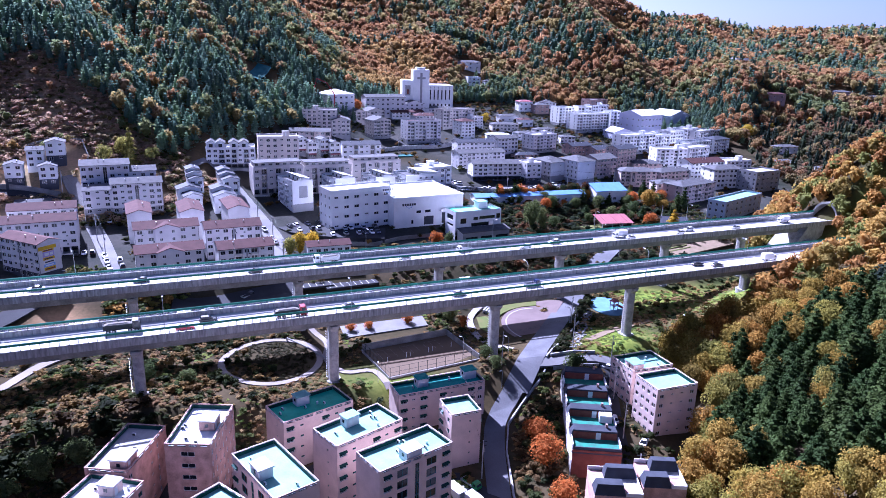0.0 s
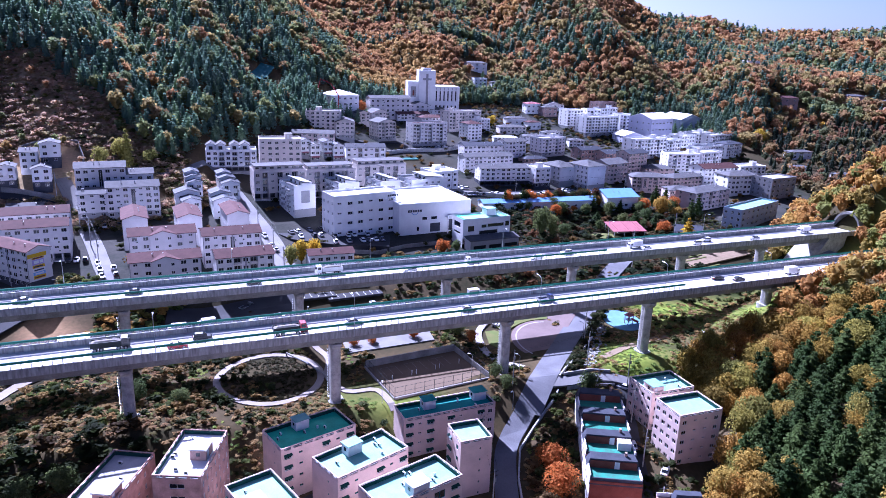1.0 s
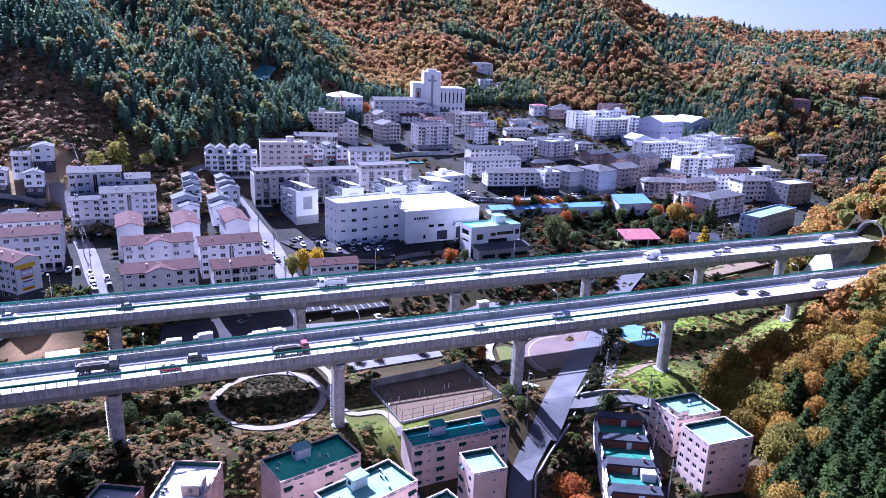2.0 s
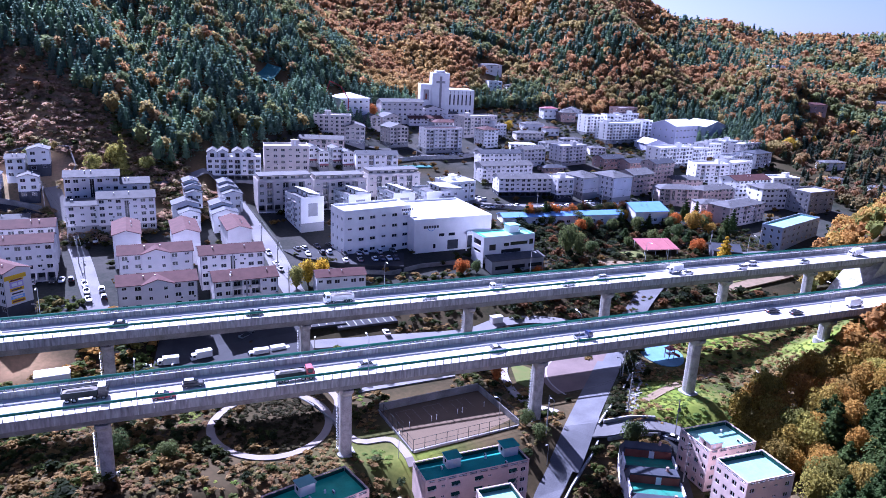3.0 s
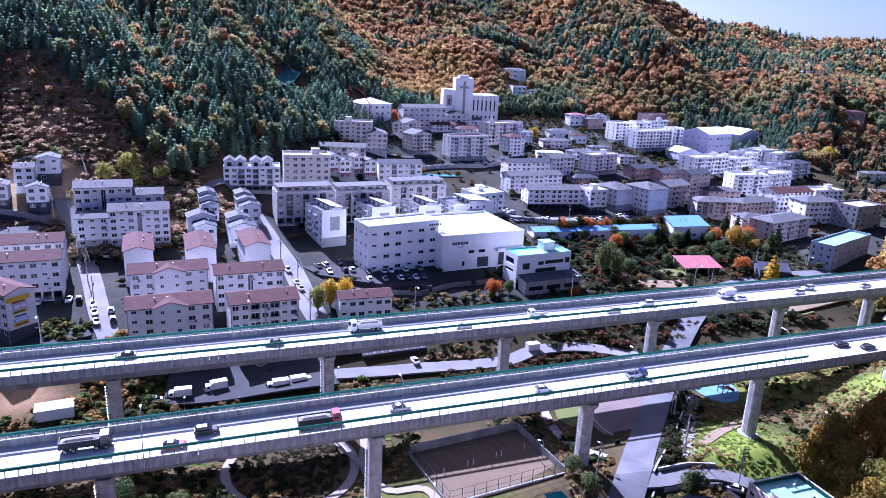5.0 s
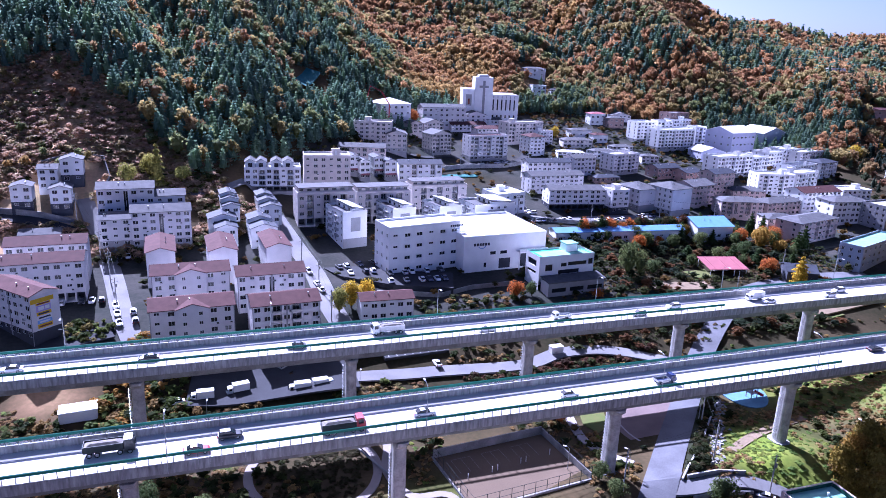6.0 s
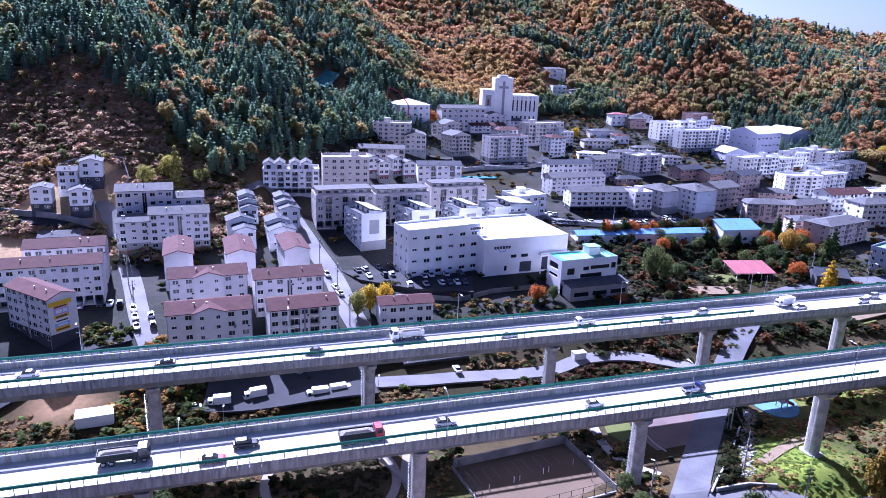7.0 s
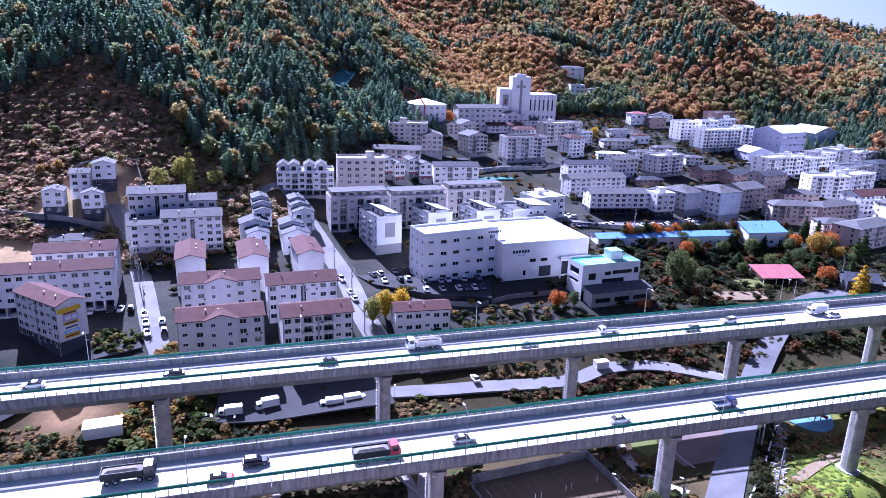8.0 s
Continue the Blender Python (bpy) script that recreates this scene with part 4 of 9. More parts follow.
block("apartment_house", -85.6031, 291.938, 9.1, 20, 21.5, 11.5, floors=4, bays=0, side_bays=6, roof="gabley", wall=OFFWHITE, top=ROOF_RED, group="red-roofed apartment houses", label="pale apartment house with brown-red gable end and roof")
block("apartment_house", -68.6, 298.6, 8.5, 19.7, 22.5, 11.5, floors=4, bays=0, side_bays=6, roof="gabley", wall=OFFWHITE, top=ROOF_RED, group="red-roofed apartment houses", label="pale apartment house with brown-red gable end and roof")
block("apartment_house", -88, 267.8, 22.9, 11, 21.5, 11.5, floors=4, bays=6, cross=True, roof="gable", wall=OFFWHITE, top=ROOF_RED, group="red-roofed apartment houses", strips=2, units=3, label="pale apartment house with brown-red roof and projecting gabled bay")
block("apartment_house", -80.5, 246.8, 22.7, 11, 21.5, 11.5, floors=4, bays=6, cross=True, roof="gable", wall=OFFWHITE, top=ROOF_RED, group="red-roofed apartment houses", strips=2, units=3, label="pale apartment house with brown-red roof and projecting gabled bay")
block("apartment_house", -63.8, 271, 21, 11, 21.5, 11.5, floors=4, bays=7, stair=3, roof="gable", wall=OFFWHITE, top=ROOF_RED, group="red-roofed apartment houses", strips=2, units=3, label="pale apartment house with brown-red roof and arched stair window")
block("apartment_house", -55.5, 253.5, 19.7, 11, 22.5, 11.5, floors=4, bays=7, balcony=(2, 4), roof="gable", wall=OFFWHITE, top=ROOF_RED, group="red-roofed apartment houses", strips=2, units=3, label="pale apartment house with brown-red roof and railed balconies")
block("house", -97.5, 340.6, 5.9, 8, 22, 7, floors=2, bays=2, side_bays=2, roof="gabley", wall=WHITE, top=ROOF_DARK, group="white row houses", category="house", label="white row house with dark grey gable roof")
block("house", -95.9, 337.3, 6.7, 8, 22, 7, floors=2, bays=2, side_bays=2, roof="gabley", wall=WHITE, top=ROOF_DARK, group="white row houses", category="house", label="white row house with dark grey gable roof")
block("house", -94.2, 333.3, 6.4, 8, 22, 7, floors=2, bays=2, side_bays=2, roof="gabley", wall=WHITE, top=ROOF_DARK, group="white row houses", category="house", label="white row house with dark grey gable roof")
block("house", -95.1, 324.4, 10.3, 8, 22, 7, floors=2, bays=2, side_bays=2, roof="gabley", wall=WHITE, top=ROOF_DARK, group="white row houses", category="house", label="white row house with dark grey gable roof")
block("house", -91.3, 316.8, 7.9, 8, 22, 7, floors=2, bays=2, side_bays=2, roof="gabley", wall=WHITE, top=ROOF_DARK, group="white row houses", category="house", label="white row house with dark grey gable roof")
block("house", -84.6, 347.5, 5.9, 8, 22, 7, floors=2, bays=2, side_bays=2, roof="gabley", wall=WHITE, top=ROOF_DARK, group="white row houses", category="house", label="white row house with dark grey gable roof")
block("house", -82.1, 342.3, 7.4, 8, 22, 7, floors=2, bays=2, side_bays=2, roof="gabley", wall=WHITE, top=ROOF_DARK, group="white row houses", category="house", label="white row house with dark grey gable roof")
block("house", -79.1, 337, 7.9, 8, 22, 7, floors=2, bays=2, side_bays=2, roof="gabley", wall=WHITE, top=ROOF_DARK, group="white row houses", category="house", label="white row house with dark grey gable roof")
block("house", -81.2, 325.8, 8.3, 8, 22, 7, floors=2, bays=2, side_bays=2, roof="gabley", wall=WHITE, top=ROOF_DARK, group="white row houses", category="house", label="white row house with dark grey gable roof")
block("house", -77.6, 318.7, 9.9, 8, 22, 7, floors=2, bays=2, side_bays=2, roof="gabley", wall=WHITE, top=ROOF_DARK, group="white row houses", category="house", label="white row house with dark grey gable roof")
terrace_row = block("terraced_house", -85, 368, 24.2, 12, 13.2, 10, floors=4, bays=8, balcony=(2, 4, 6), low=GREYWALL, open_ground=True, roof="flat", wall=WHITE, top=ROOF_FLAT, category="terraced house", label="white terraced houses with grey base and roof terraces")
block("apartment_house", -62.3, 376.4, 20.7, 12, 13.4, 17, floors=6, bays=6, low=DARKWALL, roof="flat", wall=BEIGE, hut=True, units=2, label="beige apartment house on a dark blue base")
block("apartment_house", -58.3, 345.1, 24.1, 11, 21.5, 13, floors=4, bays=7, balcony=(1, 3, 5), open_ground=True, roof="flat", wall=BEIGE, top=ROOF_FLAT, group="balconied apartment houses", penthouse=True, label="beige apartment house with dark recessed balconies")
block("apartment_house", -35.9, 358.7, 24.2, 11, 21.5, 13, floors=4, bays=7, balcony=(1, 3, 5), open_ground=True, roof="flat", wall=BEIGE, top=ROOF_FLAT, group="balconied apartment houses", penthouse=True, label="beige apartment house with dark recessed balconies")
block("apartment_house", -11.8, 383.3, 27.4, 11, 21.5, 13, floors=4, bays=7, balcony=(1, 3, 5), open_ground=True, roof="flat", wall=BEIGE, top=ROOF_FLAT, group="balconied apartment houses", penthouse=True, label="beige apartment house with dark recessed balconies")
def slant_house(x, y, w, d, a, h, front):
    """A white five-storey house: windows along its flank, a panelled end wall, a roof terrace and a raised pale lean-to roof with dark edges."""
    root = block("apartment_house", x, y, w, d, a, h, floors=5, bays=0, side_bays=6, roof="flat", wall=WHITE, top=ROOF_GREY, group="white lean-to roofed houses", units=0, faces=(front, "w.ww.w"), label="white apartment house with raised pale lean-to roof and terrace")
    x2, y2 = w / 2, d / 2
    k = Mesher()
    k.box(-x2 * 0.35, x2 * 0.45, -y2 - 0.05, -y2 - 0.003, h * 0.42, h * 0.86, GREYWALL)
    k.box(-x2, x2, -y2 - 0.06, -y2 - 0.003, -1.5, h * 0.2, GREYWALL)
    part("end_panel", k, root, label="grey cladding panel")
    k = Mesher()
    k.box(-x2 * 0.15, x2 * 0.72, -y2 + 0.6, y2 - 0.8, h + 0.05, h + 1.7, WHITE)
    room = part("roof_room", k, root)
    k = Mesher()
    for i in range(3):
        v = -y2 + d * (i + 0.8) / 3.6
        k.box(-x2 * 0.15 - 0.04, -x2 * 0.15 - 0.003, v - 0.8, v + 0.8, h + 0.3, h + 1.5, GLASS)
    tagged(part("window", k, room), kind="stuff")
    lean = [(-x2 * 0.3, -y2 + 0.1, h + 2.5), (x2 * 0.9, -y2 + 0.1, h + 1.2), (x2 * 0.9, y2 - 0.3, h + 1.2), (-x2 * 0.3, y2 - 0.3, h + 2.5)]
    k = Mesher()
    k.prism(lean, [(p[0], p[1], p[2] + 0.16) for p in lean], ROOF_DARK)
    part("roof_edge", k, root, label="dark metal roof edge")
    k = Mesher()
    inner = [(p[0] + (0.35 if p[0] < 0 else -0.5), p[1] + (0.35 if p[1] < 0 else -0.35), p[2] + (-0.1 if p[0] < 0 else 0.1)) for p in lean]
    k.prism([(p[0], p[1], p[2] + 0.15) for p in inner], [(p[0], p[1], p[2] + 0.25) for p in inner], ROOF_PALE)
    part("lean_to_roof", k, root, label="pale sloping sheet roof")
    for side, span in ((-1, y2), (1, y2)):
        k = Mesher()
        k.box(side * x2 - 0.14, side * x2 + 0.14, -span, span, h + 0.9, h + 1.02, ROOF_DARK)
        part("coping", k, root, label="dark metal coping")
    for f in range(1, 5):
        for v in (-d * 0.18, d * 0.2):
            k = Mesher()
            k.box(-x2 - 0.7, -x2 - 0.003, v - 1.5, v + 1.5, f * h / 5 + 0.05, f * h / 5 + 0.95, GREYWALL if (f + int(v > 0)) % 2 else METAL)
            part("balcony", k, root)
    return root


for hx, hy, hw, hd, ha, hh, hf in ((-42.7, 323.6, 10.4, 17, 32, 12.6, "..."), (-24.1, 339.6, 10.8, 16, 30, 11.6, "..."), (-4.7, 351.2, 11.2, 16, 30, 11.2, "..."), (14.7, 355.1, 20.5, 15, 27, 12.2, "..www.")):
    slant_house(hx - math.sin(radians(ha)) * hd / 2, hy + math.cos(radians(ha)) * hd / 2, hw, hd, ha, hh, hf)
block("workshop", 21.3, 392.1, 16.1, 14, 30, 9, floors=3, bays=4, roof="flat", wall=WHITE, top=ROOF_WHITE, hut=True, category="workshop", label="white workshop with bright flat roof")
block("office_building", -17.7, 311.3, 29.5, 12.5, 30, 17, floors=4, bays=6, side_bays=3, roof="flat", wall=WHITE, top=ROOF_WHITE, category="office", win=(2.3, 1.3), label="white five-storey office building with strip windows")
block("factory_hall", 9.3, 328.8, 35.1, 34, 23, 12, floors=3, bays=0, side_bays=0, roof="flat", wall=WHITE, top=ROOF_WHITE, category="factory hall", label="white factory hall with a broad white roof")
block("shop_building", -26.3, 268.6, 16.9, 8, 16.5, 7, floors=2, bays=6, roof="gable", wall=WHITE, top=ROOF_RED, category="house", label="white two-storey house with terrace and red roof edge")
block("workshop", -45.4, 536.9, 21.7, 20.4, 30, 8, floors=2, bays=5, roof="hip", wall=WHITE, top=ROOF_WHITE, category="workshop", label="white workshop hall with pale turquoise roof")
block("apartment_house", 50.8, 455.7, 26.3, 10, 16.3, 10.7, floors=4, bays=9, roof="gable", wall=OFFWHITE, top=ROOF_DARK, units=2, group="hillside apartment houses", category="apartment house", label="pale apartment house with dark dormered roof")
block("apartment_house", 51.8, 434.9, 32.2, 11, 20.6, 9.1, floors=4, bays=11, roof="gable", wall=OFFWHITE, top=ROOF_GREY, units=2, group="hillside apartment houses", category="apartment house", label="long pale apartment house with grey eaves")
block("apartment_house", 58.8, 406.9, 30.4, 11, 11.2, 9.4, floors=4, bays=10, roof="gable", wall=OFFWHITE, top=ROOF_GREY, low=DARKWALL, open_ground=True, units=2, group="hillside apartment houses", category="apartment house", label="long pale apartment house with many windows over dark base")
block("apartment_house", 73.4, 474.2, 17.2, 10, 30.0, 10.2, floors=4, bays=6, roof="gable", wall=OFFWHITE, top=ROOF_GREY, units=2, group="hillside apartment houses", category="apartment house", label="pale grey apartment house with grey roof")
block("apartment_house", 100.2, 485.3, 21.3, 12, 32.0, 11.3, floors=5, bays=7, roof="flat", wall=OFFWHITE, balcony=(1, 4,), side_bays=3, hut=True, low=GREYWALL, units=2, group="hillside apartment houses", category="apartment house", label="pale five-storey apartment house with stacked balconies")
block("apartment_house", 78.6, 405.8, 9.9, 13, 19.9, 10.9, floors=4, bays=3, roof="flat", wall=OFFWHITE, low=DARKWALL, side_bays=3, hut=True, units=2, group="hillside apartment houses", category="apartment house", label="narrow pale apartment house over a dark shop front")
block("apartment_house", 92.7, 414.9, 13.1, 17, 32.0, 10.7, floors=4, bays=0, roof="hip", wall=OFFWHITE, top=ROOF_GREY, low=GREYWALL, side_bays=5, units=2, group="hillside apartment houses", category="apartment house", label="pale apartment house with grey roof and blank end wall")
block("apartment_house", 108.5, 411.2, 14.0, 17, 30.6, 13.3, floors=5, bays=0, roof="hip", wall=OFFWHITE, top=ROOF_GREY, low=GREYWALL, side_bays=5, units=2, group="hillside apartment houses", category="apartment house", label="pale apartment house with grey hipped roof and shops")
block("apartment_house", 127.7, 431.0, 17.7, 14, 32.0, 11.0, floors=4, bays=6, roof="gable", wall=TAN, top=ROOF_GREY, side_bays=4, units=2, group="hillside apartment houses", category="apartment house", label="tan brick apartment house with grey roof")
block("apartment_house", 126.6, 482.6, 17.9, 11, 27.3, 6.1, floors=2, bays=6, roof="gable", wall=BROWNBRICK, top=ROOF_DARK, units=2, group="hillside apartment houses", category="apartment house", label="brown brick row house with dark solar roof")
block("apartment_house", 140.1, 478.8, 14.6, 12, 32.0, 5.5, floors=2, bays=5, roof="gable", wall=BROWNBRICK, top=ROOF_DARK, units=2, group="hillside apartment houses", category="apartment house", label="brown brick house with dark solar roof")
block("apartment_house", 149.1, 454.5, 17.6, 11, 32.0, 12.5, floors=5, bays=6, roof="gable", wall=TAN, top=ROOF_DARK, side_bays=3, units=2, group="hillside apartment houses", category="apartment house", label="pinkish brick apartment house with dark roof")
block("apartment_house", 171.2, 495.9, 31.3, 12, 28.1, 12.7, floors=5, bays=10, roof="flat", wall=WHITE, low=GREYWALL, balcony=(1, 4, 7,), hut=True, units=2, group="hillside apartment houses", category="apartment house", label="white apartment house with balconies on a grey base")
block("apartment_house", 192.3, 508.3, 15.5, 12, 32.0, 10.6, floors=4, bays=5, roof="flat", wall=WHITE, balcony=(1, 4,), hut=True, units=2, group="hillside apartment houses", category="apartment house", label="white apartment house with balconies and roof hut")
block("apartment_house", 209.9, 526.5, 15.7, 12, 32.0, 10.4, floors=4, bays=5, roof="flat", wall=WHITE, hut=True, units=2, group="hillside apartment houses", category="apartment house", label="white apartment house with flat roof and hut")
block("apartment_house", 227.9, 541.9, 17.6, 12, 32.0, 10.1, floors=4, bays=6, roof="flat", wall=WHITE, hut=True, units=2, group="hillside apartment houses", category="apartment house", label="white apartment house with flat roof and hut")
block("apartment_house", 241.2, 538.5, 29.4, 12, 32.0, 9.1, floors=4, bays=10, roof="flat", wall=OFFWHITE, balcony=(1, 4, 7,), units=2, group="hillside apartment houses", category="apartment house", label="pale apartment house with balconies and flat roof")
block("apartment_house", 239.6, 513.3, 18.6, 12, 32.0, 9.4, floors=4, bays=6, roof="hip", wall=WHITE, top=ROOF_DARK, balcony=(1, 4,), units=2, group="hillside apartment houses", category="apartment house", label="white apartment house with dark hipped roof")
block("apartment_house", 218.3, 501.9, 26.4, 11, 32.0, 8.9, floors=4, bays=9, roof="flat", wall=WHITE, top=ROOF_DARK, hut=True, units=2, group="hillside apartment houses", category="apartment house", label="white apartment house with dark flat roof")
block("apartment_house", 205.9, 474.3, 22.3, 12, 32.0, 10.6, floors=4, bays=7, roof="flat", wall=WHITE, balcony=(1, 4,), hut=True, units=2, group="hillside apartment houses", category="apartment house", label="white apartment house with corner balconies")
block("apartment_house", 184.1, 461.9, 21.9, 12, 4.9, 11.4, floors=5, bays=7, roof="flat", wall=WHITE, balcony=(1, 4,), hut=True, tank=True, units=2, group="hillside apartment houses", category="apartment house", label="white apartment house with window columns and roof huts")
block("apartment_house", 164.8, 450.6, 18.8, 12, 2.0, 4.8, floors=2, bays=6, roof="hip", wall=TAN, top=ROOF_GREY, units=2, group="hillside apartment houses", category="apartment house", label="tan stone apartment house with grey hipped roof")
block("apartment_house", 147.7, 418.5, 22.3, 12, 2.0, 8.8, floors=4, bays=7, roof="hip", wall=TAN, top=ROOF_GREY, stair=2, balcony=(1, 4,), units=2, group="hillside apartment houses", category="apartment house", label="tan stone apartment house with dark stair tower")
block("apartment_house", 173.3, 427.9, 28.2, 12, 25.8, 7.4, floors=3, bays=9, roof="hip", wall=TAN, top=ROOF_GREY, units=2, group="hillside apartment houses", category="apartment house", label="tan stone apartment house with grey hipped roof")
block("apartment_house", 158.6, 395.2, 15.4, 12, 2.0, 8.4, floors=3, bays=5, roof="hip", wall=TAN, top=ROOF_GREY, stair=2, units=2, group="hillside apartment houses", category="apartment house", label="tan stone apartment house with dark stair tower")
block("apartment_house", 169.4, 387.7, 31.4, 13, 31.9, 10.2, floors=4, bays=10, roof="hip", wall=TAN, top=ROOF_GREY, balcony=(1, 4, 7,), units=2, group="hillside apartment houses", category="apartment house", label="tan stone apartment house with balconies")
block("apartment_house", 196.6, 437.3, 27.5, 13, 21.4, 10.2, floors=4, bays=9, roof="gable", wall=WHITE, top=ROOF_RED, units=2, group="hillside apartment houses", category="apartment house", label="white apartment house with brown-red roof")
block("apartment_house", 226.3, 453.7, 19.5, 12, 13.7, 7.1, floors=3, bays=6, roof="flat", wall=WHITE, hut=True, units=2, group="hillside apartment houses", category="apartment house", label="white apartment house with flat roof and terrace")
block("apartment_house", 202.2, 416.9, 22.8, 13, 14.0, 11.4, floors=4, bays=8, roof="hip", wall=WHITE, top=ROOF_GREY, units=2, group="hillside apartment houses", category="apartment house", label="white apartment house with grey hipped roof")
block("apartment_house", 135.8, 573.0, 14.5, 13, 20.9, 14.1, floors=6, bays=5, roof="flat", wall=WHITE, low=GREYWALL, units=2, group="hillside apartment houses", category="apartment house", label="white narrow apartment house on a grey base")
block("apartment_house", 153.4, 557.9, 32.7, 13, 25.3, 13.7, floors=6, bays=11, roof="flat", wall=WHITE, low=GREYWALL, balcony=(1, 4, 7, 10,), hut=True, units=2, group="hillside apartment houses", category="apartment house", label="white apartment house with dark balconies on a grey base")
block("apartment_house", 158.5, 597.3, 12.8, 11, 11.8, 10.4, floors=4, bays=4, roof="flat", wall=WHITE, balcony=(1,), units=2, group="hillside apartment houses", category="apartment house", label="white apartment house with flat roof")
block("apartment_house", 173.7, 607.7, 18.5, 11, 28.2, 10.3, floors=4, bays=6, roof="flat", wall=WHITE, hut=True, units=2, group="hillside apartment houses", category="apartment house", label="white apartment house with flat roof")
block("apartment_house", 178.0, 576.4, 9.4, 11, 19.7, 13.2, floors=5, bays=3, roof="flat", wall=WHITE, balcony=(1,), units=2, group="hillside apartment houses", category="apartment house", label="white apartment house with dark balconies")
block("house", 94.8, 517.9, 15.1, 8, 25.8, 4.9, floors=2, bays=5, roof="hip", wall=WHITE, top=ROOF_GREY, group="old village houses", category="house", label="old village house with grey tiled roof")
block("house", 113.1, 536.8, 15.6, 8, 16.1, 4.1, floors=2, bays=5, roof="hip", wall=OFFWHITE, top=ROOF_GREY, group="old village houses", category="house", label="old village house with grey tiled roof")
block("house", 74.4, 511.7, 17.3, 8, 2.0, 3.8, floors=2, bays=6, roof="hip", wall=WHITE, top=ROOF_PALE, group="old village houses", category="house", label="old village house with pale roof")
block("house", 126.7, 515.0, 11.0, 8, 2.0, 4.6, floors=2, bays=4, roof="hip", wall=OFFWHITE, top=ROOF_GREY, group="old village houses", category="house", label="old village house with grey roof")
block("house", 86.1, 462.1, 16.1, 9, 19.2, 2.8, floors=1, bays=5, roof="hip", wall=BROWNBRICK, top=ROOF_DARK, group="old village houses", category="house", label="low house with dark tiled roof")
block("house", 83.2, 541.5, 20.7, 10, 8.6, 5.0, floors=2, bays=7, roof="hip", wall=BEIGE, top=ROOF_GREY, group="old village houses", category="house", label="two-storey village house with grey roofs")
block("house", 133.3, 629.2, 16.4, 9, 6.2, 4.2, floors=2, bays=5, roof="gabley", wall=OFFWHITE, top=ROOF_GREY, group="old village houses", category="house", label="village house with grey gable roof")
block("apartment_house", -50.4, 475.9, 22.4, 13, 2.0, 11.8, floors=5, bays=7, roof="flat", wall=BEIGE, hut=True, units=2, group="hillside apartment houses", category="apartment house", label="beige five-storey apartment house")
block("apartment_house", -52.8, 439.8, 25.3, 10, 2.0, 5.6, floors=2, bays=8, roof="gable", wall=TAN, top=ROOF_GREY, balcony=(1, 4, 7,), units=2, group="hillside apartment houses", category="apartment house", label="pinkish tan apartment house with grey gables")
block("apartment_house", -36.9, 474.6, 12.1, 15, 8.5, 10.9, floors=4, bays=4, roof="gabley", wall=BEIGE, top=ROOF_GREY, low=GREYWALL, side_bays=4, units=2, group="hillside apartment houses", category="apartment house", label="beige apartment house with grey gables")
block("apartment_house", -29.1, 528.8, 10.3, 12, 20.8, 6.7, floors=3, bays=3, roof="gabley", wall=BEIGE, top=ROOF_GREY, balcony=(1,), units=2, group="hillside apartment houses", category="apartment house", label="beige apartment house with dark balconies and gable")
block("apartment_house", -17.9, 535.0, 15.3, 12, 30.9, 9.4, floors=4, bays=5, roof="gabley", wall=BEIGE, top=ROOF_GREY, balcony=(1, 4,), units=2, group="hillside apartment houses", category="apartment house", label="beige apartment house with grey gable roof")
block("apartment_house", -12.7, 497.7, 13.7, 13, 32.0, 12.1, floors=5, bays=5, roof="gabley", wall=BEIGE, top=ROOF_GREY, low=GREYWALL, side_bays=4, balcony=(1, 4,), units=2, group="hillside apartment houses", category="apartment house", label="beige apartment house with dark balconies and grey roof")
block("apartment_house", 7.7, 559.6, 26.5, 10, 20.5, 4.4, floors=2, bays=9, roof="gable", wall=OFFWHITE, top=ROOF_RED, units=2, group="hillside apartment houses", category="apartment house", label="low house with a long dark red roof")
block("apartment_house", 17.5, 492.7, 26.1, 11, 24.9, 14.2, floors=6, bays=9, roof="flat", wall=OFFWHITE, top=ROOF_RED, balcony=(1, 4, 7,), low=GREYWALL, units=2, group="hillside apartment houses", category="apartment house", label="pale apartment house with red roof edge and balconies")
block("apartment_house", 23.7, 549.0, 23.6, 11, 25.8, 5.8, floors=2, bays=8, roof="hip", wall=OFFWHITE, top=ROOF_RED, units=2, group="hillside apartment houses", category="apartment house", label="pale apartment house with dark red roof")
block("apartment_house", 44.8, 543.0, 29.5, 12, 32.0, 13.0, floors=5, bays=10, roof="flat", wall=BEIGE, balcony=(1, 4, 7,), hut=True, units=2, group="hillside apartment houses", category="apartment house", label="beige apartment house with flat roof and balconies")
block("apartment_house", 49.6, 513.9, 11.7, 12, 28.8, 11.6, floors=5, bays=4, roof="hip", wall=WHITE, top=ROOF_RED, side_bays=3, units=2, group="hillside apartment houses", category="apartment house", label="white apartment house with red roof edge")
block("apartment_house", 59.2, 541.5, 11.0, 11, 31.7, 8.6, floors=4, bays=4, roof="flat", wall=OFFWHITE, hut=True, units=2, group="hillside apartment houses", category="apartment house", label="pale grey apartment house with flat roof")
block("house", 27.3, 582.9, 11.7, 9, 21.7, 3.6, floors=1, bays=4, roof="gable", wall=OFFWHITE, top=ROOF_GREY, group="old village houses", category="house", label="pale house with grey roof")
block("house", -54.5, 408.2, 5.2, 9, 25, 9, floors=3, bays=2, roof="gabley", wall=WHITE, top=ROOF_DARK, low=GREYWALL, awning=True, group="white detached houses", category="house", label="white detached house with grey base and dark gable")
